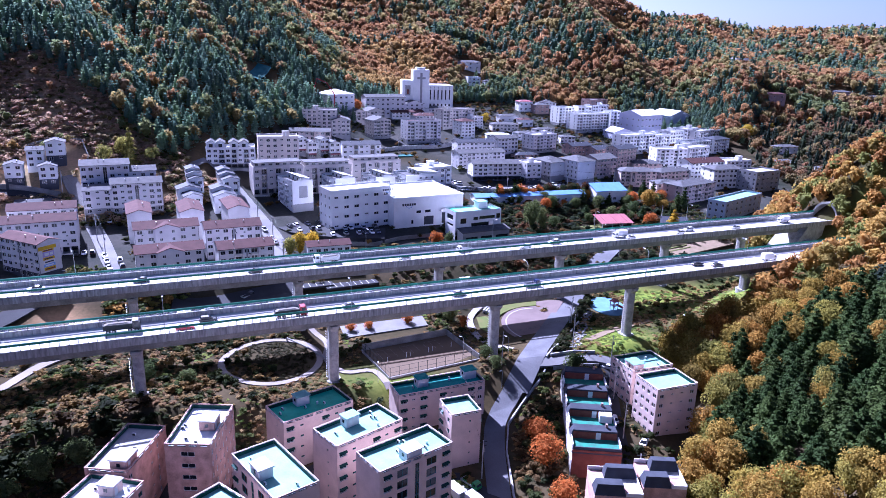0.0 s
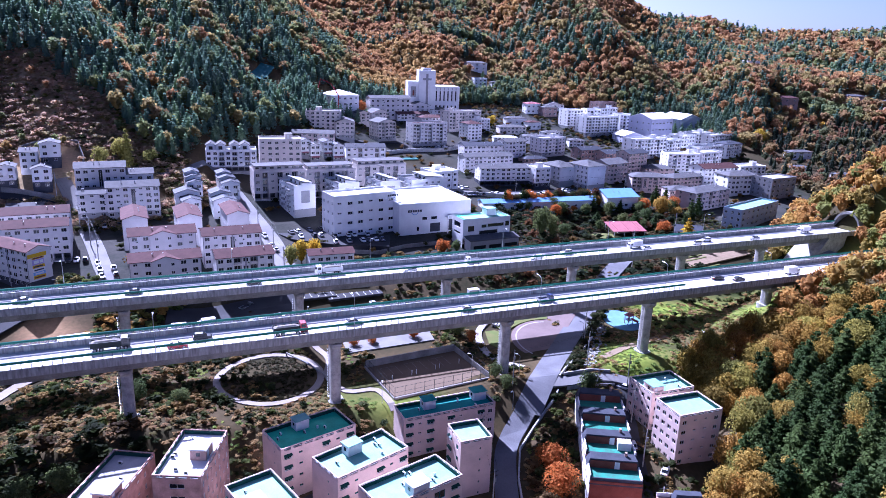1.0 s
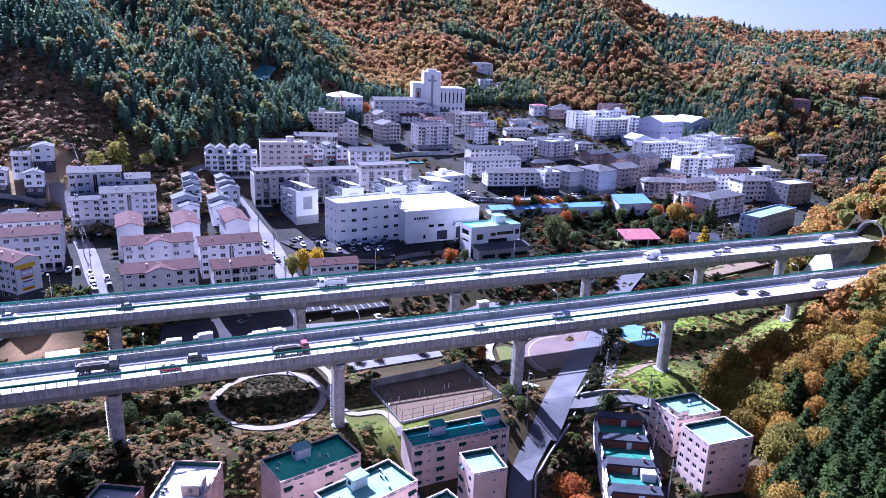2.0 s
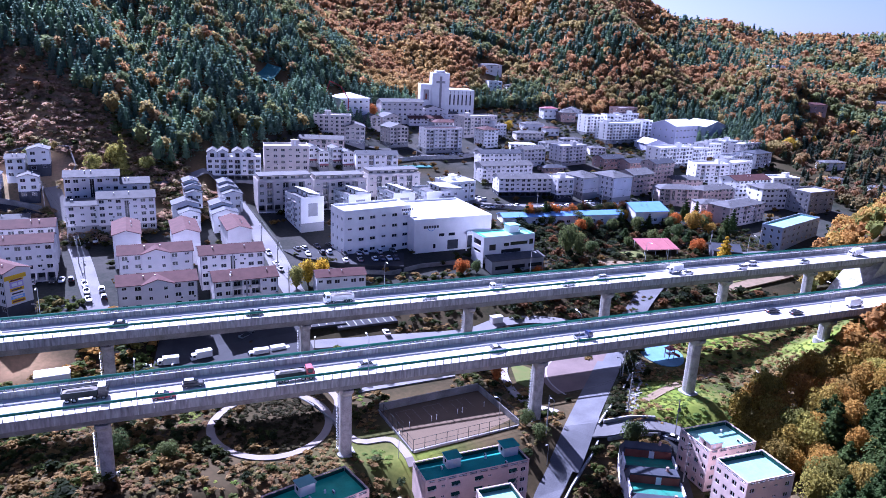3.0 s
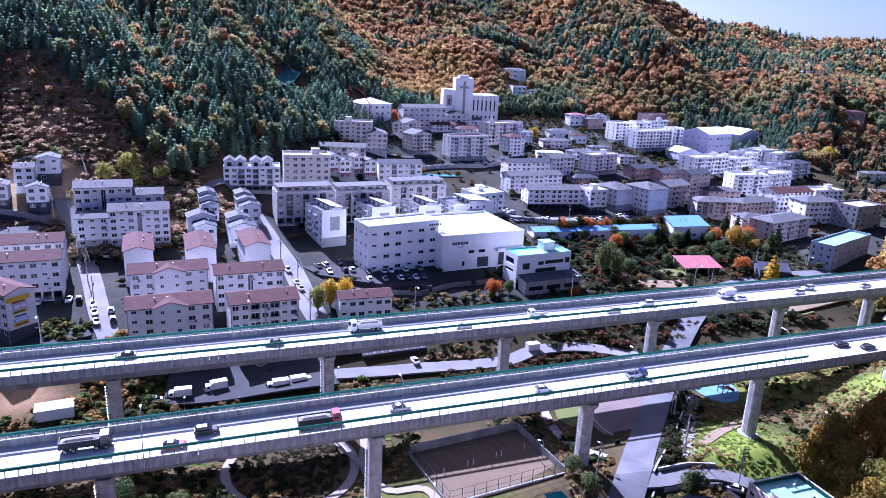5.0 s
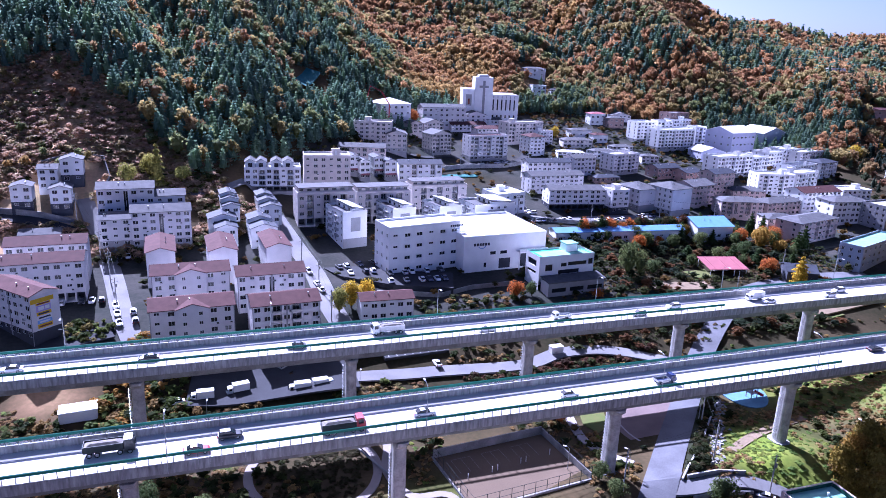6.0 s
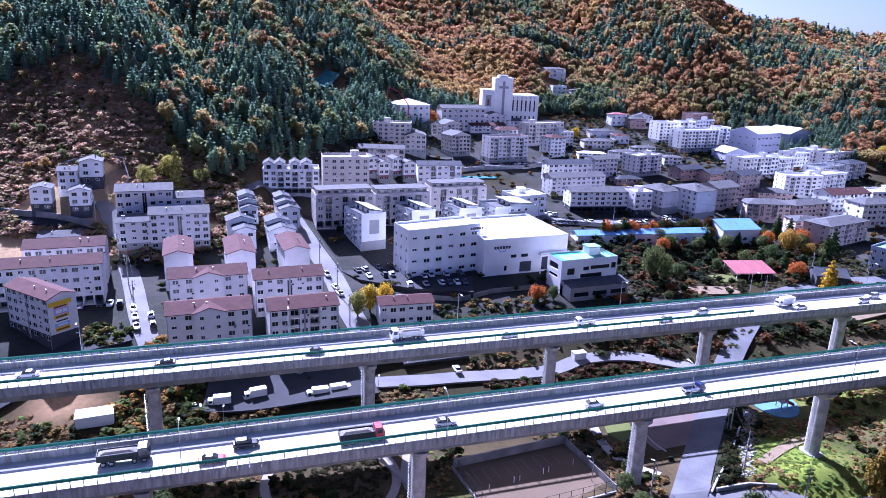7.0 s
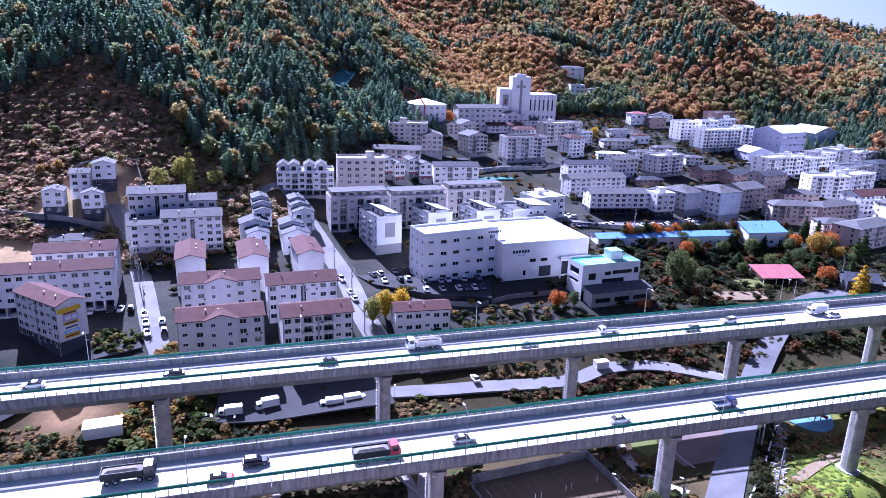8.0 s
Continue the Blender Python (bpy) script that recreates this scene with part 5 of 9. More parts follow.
block("house", -49, 406.1, 5.2, 9, 25, 9, floors=3, bays=2, roof="gabley", wall=WHITE, top=ROOF_DARK, low=GREYWALL, awning=True, group="white detached houses", category="house", label="white detached house with grey base and dark gable")
block("house", -43.3, 418.8, 5.4, 9, 25, 9, floors=3, bays=2, roof="gabley", wall=WHITE, top=ROOF_DARK, low=GREYWALL, awning=True, group="white detached houses", category="house", label="white detached house with grey base and dark gable")
block("house", -37.3, 419, 6.7, 9, 25, 9, floors=3, bays=2, roof="gabley", wall=WHITE, top=ROOF_DARK, low=GREYWALL, awning=True, group="white detached houses", category="house", label="white detached house with grey base and dark gable")
block("apartment_house", -21.2, 425.9, 23.1, 10, 12, 12, floors=4, bays=7, roof="gable", wall=WHITE, top=ROOF_DARK, low=GREYWALL, balcony=(2, 5), group="hillside apartment houses", units=1, label="white row of houses with dark gables and grey base")
block("apartment_house", -10.1, 559, 32.1, 12, 20, 14, floors=4, bays=8, roof="gable", wall=OFFWHITE, top=ROOF_GREY, group="hillside apartment houses", units=1, label="pale apartment house with long grey roof")
block("house", 13.3, 573.6, 16.8, 9, 20, 8, floors=3, bays=4, roof="gabley", wall=OFFWHITE, top=ROOF_GREY, group="hillside apartment houses", units=1, label="pale house with grey gable roof")
block("house", 90.4, 570.8, 16.8, 8, 18, 5, floors=1, bays=3, roof="hip", wall=WHITE, top=ROOF_GREY, group="old village houses", category="house", label="old village house with grey roof")
block("house", 103, 562, 11, 8, 18, 5, floors=1, bays=3, roof="hip", wall=WHITE, top=ROOF_RED, group="old village houses", category="house", label="old village house with brown roof")
block("house", 110.9, 613.7, 12.9, 8, 18, 8, floors=2, bays=3, roof="hip", wall=WHITE, top=ROOF_PINK, group="old village houses", category="house", label="old village house with red roof")
block("house", 124.4, 609.4, 13.2, 9, 18, 7, floors=2, bays=3, roof="hip", wall=BROWNBRICK, top=ROOF_GREY, group="old village houses", category="house", label="old village house with grey roof")
block("apartment_house", 175, 621.1, 20.4, 12, 28, 10, floors=3, bays=4, roof="flat", wall=BROWNBRICK, group="hillside apartment houses", units=1, label="brown apartment house with flat roof")
block("factory_building", 198.4, 563.6, 26.5, 22.1, 33, 15, floors=3, bays=6, roof="gable", wall=LILAC, top=ROOF_WHITE, side_bays=4, win=(2.2, 1.2), category="factory", label="lilac metal-clad factory with pale roof")
block("factory_building", 172.2, 537.6, 16.9, 16, 15, 6, floors=2, bays=2, roof="gabley", wall=LILAC, top=ROOF_WHITE, category="factory", label="small lilac factory wing with white roof")
block("warehouse", 230.3, 583.9, 24.5, 22, 28, 7, floors=1, bays=0, roof="gabley", wall=BLUEGREY, top=ROOF_WHITE, side_bays=0, category="warehouse", label="blue-grey warehouse with a bright white roof")
block("apartment_house", 221.4, 409.7, 21, 14, 25, 11, floors=4, bays=5, roof="flat", wall=GREYWALL, side_bays=4, group="hillside apartment houses", units=1, label="plain grey apartment block with flat roof")
block("factory_building", 180.4, 353.2, 39.9, 9.8, 38, 9, floors=3, bays=8, roof="flat", wall=BLUEGREY, top=TURQUOISE, side_bays=3, category="factory", label="blue-grey factory block with pale green roof")
block("shed", 71.8, 365.6, 63.4, 8, 14, 4.5, floors=1, bays=14, roof="gable", wall=WHITE, top=ROOF_BLUE, category="shed", side_bays=0, label="long low shed with bright blue sheet roof")
block("shed", 117.2, 381.4, 18.7, 18, 14, 6, floors=1, bays=4, roof="gable", wall=WHITE, top=ROOF_BLUE, category="shed", label="white workshop with blue sheet roof")
block("shed", 139.9, 332.8, 11.6, 12, -11.9, 4, floors=1, bays=3, roof="gable", wall=DARKWALL, top=ROOF_DARK, category="shed", win=(1.2, 0.8), label="dark shed with grey roof")
block("house", 346.8, 715, 15.4, 10, 15, 10, floors=2, bays=3, roof="flat", wall=WHITE, top=ROOF_GREY, category="house", group="distant hillside houses", label="distant house on the wooded hillside")
block("house", 343.3, 635.5, 25.6, 10, 15, 8, floors=2, bays=3, roof="hip", wall=BROWNBRICK, top=ROOF_RED, category="house", group="distant hillside houses", label="distant house on the wooded hillside")
block("house", 431.1, 671.7, 21.4, 9, 15, 7, floors=2, bays=3, roof="hip", wall=BROWNBRICK, top=ROOF_GREY, category="house", group="distant hillside houses", label="distant house on the wooded hillside")
block("house", 71.1, 708.1, 20.7, 9, 15, 7, floors=2, bays=3, roof="hip", wall=WHITE, top=ROOF_GREY, category="house", group="distant hillside houses", label="distant house on the wooded hillside")
block("house", 70.9, 668.2, 12.4, 9, 15, 6, floors=2, bays=3, roof="flat", wall=WHITE, top=ROOF_GREY, category="house", group="distant hillside houses", label="distant house on the wooded hillside")
block("house", 547.9, 928.9, 26.5, 9, 15, 6, floors=2, bays=3, roof="hip", wall=WHITE, top=ROOF_GREY, category="house", group="distant hillside houses", label="distant house on the wooded hillside")
block("house", 570.6, 922.6, 32.4, 9, 15, 6, floors=2, bays=3, roof="hip", wall=WHITE, top=ROOF_GREY, category="house", group="distant hillside houses", label="distant house on the wooded hillside")
block("house", 465.7, 665.4, 16.7, 8, 15, 6, floors=2, bays=3, roof="hip", wall=WHITE, top=ROOF_GREY, category="house", group="distant hillside houses", label="distant house on the wooded hillside")
block("house", 293.4, 512, 18.5, 8, 15, 5, floors=2, bays=3, roof="hip", wall=WHITE, top=ROOF_GREY, category="house", group="distant hillside houses", label="distant house on the wooded hillside")
block("house", 269.7, 468.5, 13.4, 8, 15, 4, floors=2, bays=3, roof="hip", wall=WHITE, top=ROOF_GREY, category="house", group="distant hillside houses", label="distant house on the wooded hillside")
block("house", 289.4, 450.8, 10.8, 8, 15, 4, floors=2, bays=3, roof="hip", wall=WHITE, top=ROOF_GREY, category="house", group="distant hillside houses", label="distant house on the wooded hillside")
block("house", 86, 675, 8, 7, 15, 4, floors=2, bays=3, roof="hip", wall=WHITE, top=ROOF_GREY, category="house", group="distant hillside houses", label="distant house on the wooded hillside")
block("apartment_block", -42.5, 142.3, 9.7, 17.2, -3.6, 17, floors=6, bays=0, side_bays=0, wall=BRICKPINK, top=ROOF_WHITE, frame=FRAME_WHITE, faces=(".Q.", "nntnntn"), hut=((1.9, 0.5, 3.4, 4.2, BRICKPINK, ROOF_PALE), ), z=-9.15, roof="flat", near=True, both=False, group="pink apartment blocks", label="pink brick apartment block with bright pale roof")
block("apartment_block", -57.3, 138.3, 9, 17.8, -7.7, 14, floors=5, bays=0, side_bays=0, wall=BRICKPINK, top=ROOF_FLAT, frame=FRAME_WHITE, faces=("...", "w..tn."), hut=((2.2, -5.6, 3.6, 4.4, BRICKPINK, ROOF_FLAT), ), z=-9.15, roof="flat", near=True, both=False, group="pink apartment blocks", label="pink brick apartment block with grey roof")
block("apartment_block", -20.6, 160.4, 10, 19.3, -55.2, 14.5, floors=5, bays=0, side_bays=0, wall=PINKWALL, top=ROOF_GREEN, frame=FRAME_TEAL, faces=("..v.", "Ht.HtH"), hut=((-2.8, -1.0, 2.6, 3.4, OFFWHITE, TURQUOISE), ), z=-11.65, roof="flat", near=True, both=False, group="pink apartment blocks", label="pink apartment block with green coated roof and parapet")
block("apartment_block", -7.7, 146.8, 9.8, 18.7, -51, 15.5, floors=5, bays=0, side_bays=0, wall=PINKWALL, top=TURQUOISE, frame=FRAME_TEAL, faces=("..v.", "Ht.HtH"), hut=((-2.6, -0.6, 2.6, 3.6, OFFWHITE, TURQUOISE), ), z=-10.65, roof="flat", near=True, both=False, group="pink apartment blocks", label="pink apartment block with turquoise coated roof and stair hut")
block("apartment_block", 3.1, 135.1, 9.2, 19.4, -55.1, 16.5, floors=6, bays=0, side_bays=0, wall=PINKWALL, top=TURQUOISE, frame=FRAME_TEAL, faces=("....", "HBSBH"), hut=((2.6, -0.4, 3.0, 4.0, OFFWHITE, ROOF_WHITE), ), z=-10.65, roof="flat", near=True, both=False, group="pink apartment blocks", label="pink apartment block with glazed balconies and turquoise roof")
block("apartment_block", 17.4, 159.2, 8.5, 8, -72, 15, floors=5, bays=0, side_bays=0, wall=PINKWALL, top=TURQUOISE, frame=FRAME_TEAL, faces=("Hw", "..v."), hut=False, z=-12.15, roof="flat", near=True, both=False, group="pink apartment blocks", label="narrow pink apartment block with pale green coated roof")
block("apartment_block", -24.4, 130.4, 19.9, 10.1, -53.9, 15, floors=5, bays=0, side_bays=0, wall=PINKWALL, top=TURQUOISE, frame=FRAME_TEAL, faces=("HBSBH", ".v."), hut=((-0.4, -2.6, 4.0, 3.2, OFFWHITE, ROOF_PALE), ), z=-10.65, roof="flat", near=True, both=False, group="pink apartment blocks", label="pink apartment block with teal glazed balconies and turquoise roof")
block("apartment_block", 12.5, 174.7, 7.7, 25.5, -69.6, 13.5, floors=5, bays=0, side_bays=0, wall=PINKWALL, top=ROOF_SHADED, frame=FRAME_WHITE, faces=("..v", "HtH.Ht.Hw"), hut=((-1.6, -4.2, 2.8, 3.2, OFFWHITE, ROOF_SHADED), (-1.6, 10.2, 3.0, 3.6, OFFWHITE, ROOF_SHADED), ), z=-12.15, roof="flat", near=True, both=False, group="pink apartment blocks", label="long pink apartment block with teal roof tinted for shadow")
block("apartment_block", 72.7, 182.9, 10.2, 13.8, -72.2, 13, floors=5, bays=0, side_bays=0, wall=PINKWALL, top=TURQUOISE, frame=FRAME_WHITE, faces=("wwww", "wttw"), hut=((2.6, -4.6, 4.0, 3.4, PINKWALL, TURQUOISE), ), z=-9.15, roof="flat", near=True, both=False, group="pink apartment blocks", label="pinkish villa block with turquoise roof terrace")
block("apartment_block", 73.9, 167.2, 9.5, 12.9, -72.8, 13.5, floors=5, bays=0, side_bays=0, wall=PINKWALL, top=TURQUOISE, frame=FRAME_WHITE, faces=("wwww", "wttw"), hut=False, z=-7.65, roof="flat", near=True, both=False, group="pink apartment blocks", label="pinkish villa block with turquoise roof terrace")
block("apartment_block", -56.9, 123.9, 12.1, 9.1, -14.4, 13, floors=5, bays=0, side_bays=0, wall=BRICKPINK, top=ROOF_WHITE, frame=FRAME_TEAL, faces=("wHw", "w.w"), hut=((1.0, 1.0, 3.4, 3.0, PINKWALL, ROOF_PALE), ), z=-9.15, roof="flat", near=True, both=False, group="pink apartment blocks", label="pink apartment block with pale roof terrace")
block("apartment_block", -32.4, 118.6, 11.9, 7.5, -40.2, 14, floors=5, bays=0, side_bays=0, wall=PINKWALL, top=TURQUOISE, frame=FRAME_TEAL, faces=("HBH", "HtH"), hut=False, z=-9.65, roof="flat", near=True, both=False, group="pink apartment blocks", label="pink apartment block with turquoise coated roof")

# ---- the church, the works and other single buildings ----
def church(x, y, a):
    g = gz(x, y)
    root = thing("church", pose(x, y, g, 0, 0, a), "white church with a square cross tower and tall hall", "church")
    k = Mesher()
    k.box(-6.6, 6.6, -6, 6, -3, 33.5, WHITE)
    tower = part("tower", k, root)
    k = Mesher()
    k.box(-0.9, 0.9, -6.12, -6.003, 2, 31, GREYWALL)
    k.box(-3.4, 3.4, -6.12, -6.003, 26.0, 27.6, GREYWALL)
    part("cross", k, tower, label="grey cross set into the tower front")
    k = Mesher()
    k.box(-3.5, 3.5, -3, 3, 33.5, 35.2, OFFWHITE)
    part("tower_cap", k, tower)
    k = Mesher()
    holes = []
    for i in range(6):
        u = 2.6 + i * 3.2
        holes.append((u - 0.55, u + 0.55, 9.5, 17.5, 0.5, GLASS))
        holes.append((u - 0.7, u + 0.7, 4.0, 6.2, 0.5, GLASS))
    wall_face(k, (6.6, 2), (28.2, 2), -3, 21, holes, WHITE)
    wall_face(k, (28.2, 2), (28.2, 28), -3, 21, [], WHITE)
    wall_face(k, (28.2, 28), (6.6, 28), -3, 21, [], WHITE)
    wall_face(k, (6.6, 28), (6.6, 2), -3, 21, [], WHITE)
    k.face([(6.6, 2, 21), (28.2, 2, 21), (28.2, 28, 21), (6.6, 28, 21)], ROOF_FLAT)
    part("hall", k, root)
    k = Mesher()
    for i in range(6):
        u = 6.6 + 2.6 + i * 3.2
        k.box(u - 0.25, u + 0.25, 1.7, 1.99, 18.5, 20, GREYWALL)
    tagged(part("hall_brackets", k, root), kind="stuff")
    k = Mesher()
    k.box(-15, -6.6, -4, 8, -3, 25, WHITE)
    wing = part("wing", k, root)
    k = Mesher()
    k.box(-12.6, -8.4, -4.1, -4.003, 13, 21, GREYWALL)
    k.box(-11.2, -9.8, -4.2, -4.1, 14, 18, REDBRICK)
    part("mosaic", k, wing, label="grey mosaic panel with a red figure shape")
    return root


church(19.2, 582.4, 8)


def terrace_tops():
    """Set-back top floors with grey gables over the white terraced row."""
    h = 10.0
    for i, u in enumerate((-9.6, -5.0, 1.6, 6.6)):
        k = Mesher()
        k.box(u - 2.2, u + 2.2, -3.2, 5.4, h + 0.05, h + 2.6, WHITE)
        k.prism([(u - 2.2, -3.2, h + 2.6), (u + 2.2, -3.2, h + 2.6), (u, -3.2, h + 3.9)], [(u - 2.2, 5.4, h + 2.6), (u + 2.2, 5.4, h + 2.6), (u, 5.4, h + 3.9)], WHITE)
        top = part("top_floor", k, terrace_row)
        k = Mesher()
        for s in (-1, 1):
            q = [(u + s * 2.6, -3.6, h + 2.45), (u + s * 2.6, 5.8, h + 2.45), (u, 5.8, h + 3.98), (u, -3.6, h + 3.98)]
            k.prism(q, [(p[0], p[1], p[2] + 0.2) for p in q], ROOF_GREY)
        part("gable_roof", k, terrace_row)
        k = Mesher()
        k.box(u - 0.9, u + 0.9, -3.28, -3.203, h + 0.2, h + 2.2, GLASS)
        part("window", k, top)


terrace_tops()


def green_office():
    """Cream office on a grey plinth hall, with a green roof."""
    x, y, a = 35.3, 304.3, 23
    g = gz(x, y) - 1.5
    root = thing("office_building", pose(x, y, g, 0, 0, a), "cream office building on a grey lower hall with green roof", "office")
    k = Mesher()
    front = [(2.5, 5.5, 7.8, 10.2, 0.25, GLASS), (9, 11.5, 9.0, 10.4, 0.25, GLASS), (12, 20, 9.2, 10.6, 0.25, GLASS), (20.7, 22.7, 9.0, 11.2, 0.25, GLASS), (8, 17, 6.2, 7.8, 0.3, GLASS)]
    side = [(1.5, 7.5, 9.2, 11.4, 0.3, GLASS), (1.5, 7.5, 6.4, 7.4, 0.3, GLASS)]
    w, d = 11.55, 4.9
    wall_face(k, (-w, -d), (w, -d), 5.0, 13.4, front, WHITE)
    wall_face(k, (w, -d), (w, d), 0, 13.4, [], WHITE)
    wall_face(k, (w, d), (-w, d), -3, 13.4, [], WHITE)
    wall_face(k, (-w, d), (-w, -d), 0, 13.4, side, WHITE)
    part("upper_wall", k, root)
    k = Mesher()
    k.box(-w + 0.25, w - 0.25, -d + 0.25, d - 0.25, 12.6, 12.8, ROOF_GREEN)
    k.box(-w + 2.2, w - 1.0, -d + 0.4, d - 2.0, 12.8, 12.83, TURQUOISE)
    part("roof", k, root, label="green coated flat roof")
    k = Mesher()
    k.box(2.6, 7.2, 0.2, 4.4, 12.8, 15.6, WHITE)
    k.box(2.3, 7.5, -0.1, 4.7, 15.6, 15.9, TURQUOISE)
    part("stair_head", k, root)
    k = Mesher()
    low = [(1.5, 7.5, 1.4, 3.0, 0.3, GLASS), (9, 15, 1.4, 3.0, 0.3, GLASS), (16.5, 23, 1.4, 3.0, 0.3, GLASS)]
    wall_face(k, (-w + 1, -d - 5.5), (w + 1.5, -d - 5.5), -4, 5.2, low, GREYWALL)
    wall_face(k, (w + 1.5, -d - 5.5), (w + 1.5, d - 1), -4, 5.2, [], GREYWALL)
    wall_face(k, (-w + 1, d - 1), (-w + 1, -d - 5.5), -4, 5.2, [(5, 9, 0.5, 4, 2.0, DARKWALL)], OFFWHITE)
    part("lower_wall", k, root)
    k = Mesher()
    k.prism([(-w + 0.7, -d - 5.9, 5.0), (w + 1.9, -d - 5.9, 5.0), (w + 1.9, -d - 0.003, 6.0), (-w + 0.7, -d - 0.003, 6.0)],
            [(-w + 0.7, -d - 5.9, 5.25), (w + 1.9, -d - 5.9, 5.25), (w + 1.9, -d - 0.003, 6.25), (-w + 0.7, -d - 0.003, 6.25)], ROOF_GREY)
    part("lower_roof", k, root, label="grey sloping metal roof")
    k = Mesher()
    for i in range(5):
        u = 7.8 + i * 0.75
        k.box(u, u + 0.06, 0.5, 3.2, 13.0 + (i % 2) * 0.4, 13.6 + (i % 2) * 0.5, METAL)
    tagged(part("roof_frames", k, root), kind="stuff")


green_office()


def works_details():
    """Fittings on the white factory hall and office: doors, canopy, ladder tower and the blue mark on each front."""
    x, y, w, d, a = 9.3, 328.8, 35.1, 34, 23
    g = gz(x, y)
    base = pose(x, y, g, 0, 0, a)
    k = Mesher()
    for u0, u1, z0, z1, m in ((-6.5, -4.2, 5.2, 6.4, GLASS), (-2.2, 0.6, 5.2, 6.4, GLASS), (-9, -8, 0.4, 2.2, GLASS)):
        k.box(u0, u1, -d / 2 - 0.06, -d / 2 - 0.004, z0, z1, m)
    thing("wall_window", base, "dark strip windows in the white hall front", "window", kind="stuff", data=k)
    k = Mesher()
    k.box(-2.6, 2.2, -d / 2 - 0.08, -d / 2 - 0.004, -0.5, 3.4, DARKWALL)
    thing("roller_door", base, "dark blue roller door in the hall front", "door", data=k)
    k = Mesher()
    k.box(5, 17.4, -d / 2 - 2.2, -d / 2 - 0.004, 5.6, 5.9, OFFWHITE)
    k.box(5, 17.4, -d / 2 - 2.2, -d / 2 - 2.0, 5.9, 6.9, METAL)
    for u in (5.2, 11.2, 17.2):
        k.box(u - 0.2, u + 0.2, -d / 2 - 2.2, -d / 2 - 1.8, -1.5, 5.6, OFFWHITE)
    k.box(6.2, 16.6, -d / 2 - 0.05, -d / 2 - 0.004, -0.5, 4.6, DARKWALL)
    thing("loading_canopy", base, "grey loading canopy on posts before the hall", "canopy", data=k)
    # the maker's marks as plain shapes
    for bx, u, z, s in ((base, -13.5, 8.9, 1.0), (pose(-17.7, 311.3, gz(-17.7, 311.3), 0, 0, 30), 10.6, 15.6, 0.8)):
        k = Mesher()
        dd = -d / 2 if bx is base else -6.25
        for i in range(6):
            k.box(u + i * 1.15 * s, u + (i * 1.15 + 0.85) * s, dd - 0.1, dd - 0.004, z, z + 1.05 * s, DARKWALL)
        for i in range(8):
            t0, t1 = math.pi + i * math.pi / 8, math.pi + (i + 1) * math.pi / 8
            c = u + 3.4 * s
            k.prism([(c + 1.5 * s * math.cos(t), dd - 0.1, z - 0.1 + 1.1 * s * math.sin(t)) for t in (t0, t1)] + [(c + 1.25 * s * math.cos(t), dd - 0.1, z - 0.1 + 0.9 * s * math.sin(t)) for t in (t1, t0)],
                    [(c + 1.5 * s * math.cos(t), dd - 0.004, z - 0.1 + 1.1 * s * math.sin(t)) for t in (t0, t1)] + [(c + 1.25 * s * math.cos(t), dd - 0.004, z - 0.1 + 0.9 * s * math.sin(t)) for t in (t1, t0)], ROOF_BLUE)
        thing("wall_sign", bx, "dark bar sign with a blue swoosh on the white wall", "sign", kind="stuff", data=k)
    k = Mesher()
    for i in range(14):
        z = 0.6 + i * 1.05
        k.box(15.0, 17.6, -6.3, -4.4, z, z + 0.08, METAL)
        for u in (15.0, 17.5):
            k.box(u, u + 0.1, -6.3, -6.2, z, z + 1.05, METAL)
    thing("fire_stair", pose(-17.7, 311.3, gz(-17.7, 311.3), 0, 0, 30), "galvanised fire stair at the office end", "stair", data=k)


works_details()


def banner():
    """Hanging sale banners on the gable end; their lettering as plain bars."""
    x, y, w, d, a, h = -127.2, 244.2, 20, 8.3, -29.0, 13
    root = thing("banner", pose(x, y, gz(x, y), 0, 0, a), "yellow, lilac and blue sale banners on a gable", "banner")
    u = w / 2 + 0.004
    yellow = surface("yellow banner", (0.65, 0.42, 0.02), 0.7, 0.1, 1, 5, 0)
    lilac = surface("lilac banner", (0.42, 0.36, 0.62), 0.7, 0.1, 1, 5, 0)
    blue = surface("sky blue banner", (0.25, 0.45, 0.75), 0.7, 0.1, 1, 5, 0)
    for z0, z1, m in ((9.9, 10.5, yellow), (8.0, 9.8, lilac), (6.9, 7.9, yellow), (5.6, 6.8, FRAME_WHITE), (4.5, 5.5, blue), (3.2, 4.4, yellow)):
        k = Mesher()
        k.box(u, u + 0.06, -2.6, 1.6, z0, z1, m)
        part("banner_cloth", k, root)
    for z0, y0, y1, m in ((10.05, -2.3, 1.2, REDBRICK), (8.4, -2.0, -0.3, FRAME_WHITE), (8.4, 0.0, 1.2, FRAME_WHITE), (7.15, -2.2, 1.0, DARKWALL), (5.95, -2.2, 1.2, DARKWALL), (4.75, -2.0, 1.0, FRAME_WHITE), (3.5, -2.3, 1.3, REDBRICK)):
        k = Mesher()
        k.box(u + 0.06, u + 0.075, y0, y1, z0, z0 + (1.0 if z0 == 8.4 else 0.45), m)
        part("lettering_bar", k, root)
    k = Mesher()
    k.box(u, u + 0.08, -4.0, 2.6, 10.6, 11.9, yellow)
    part("banner_cloth", k, root)


banner()


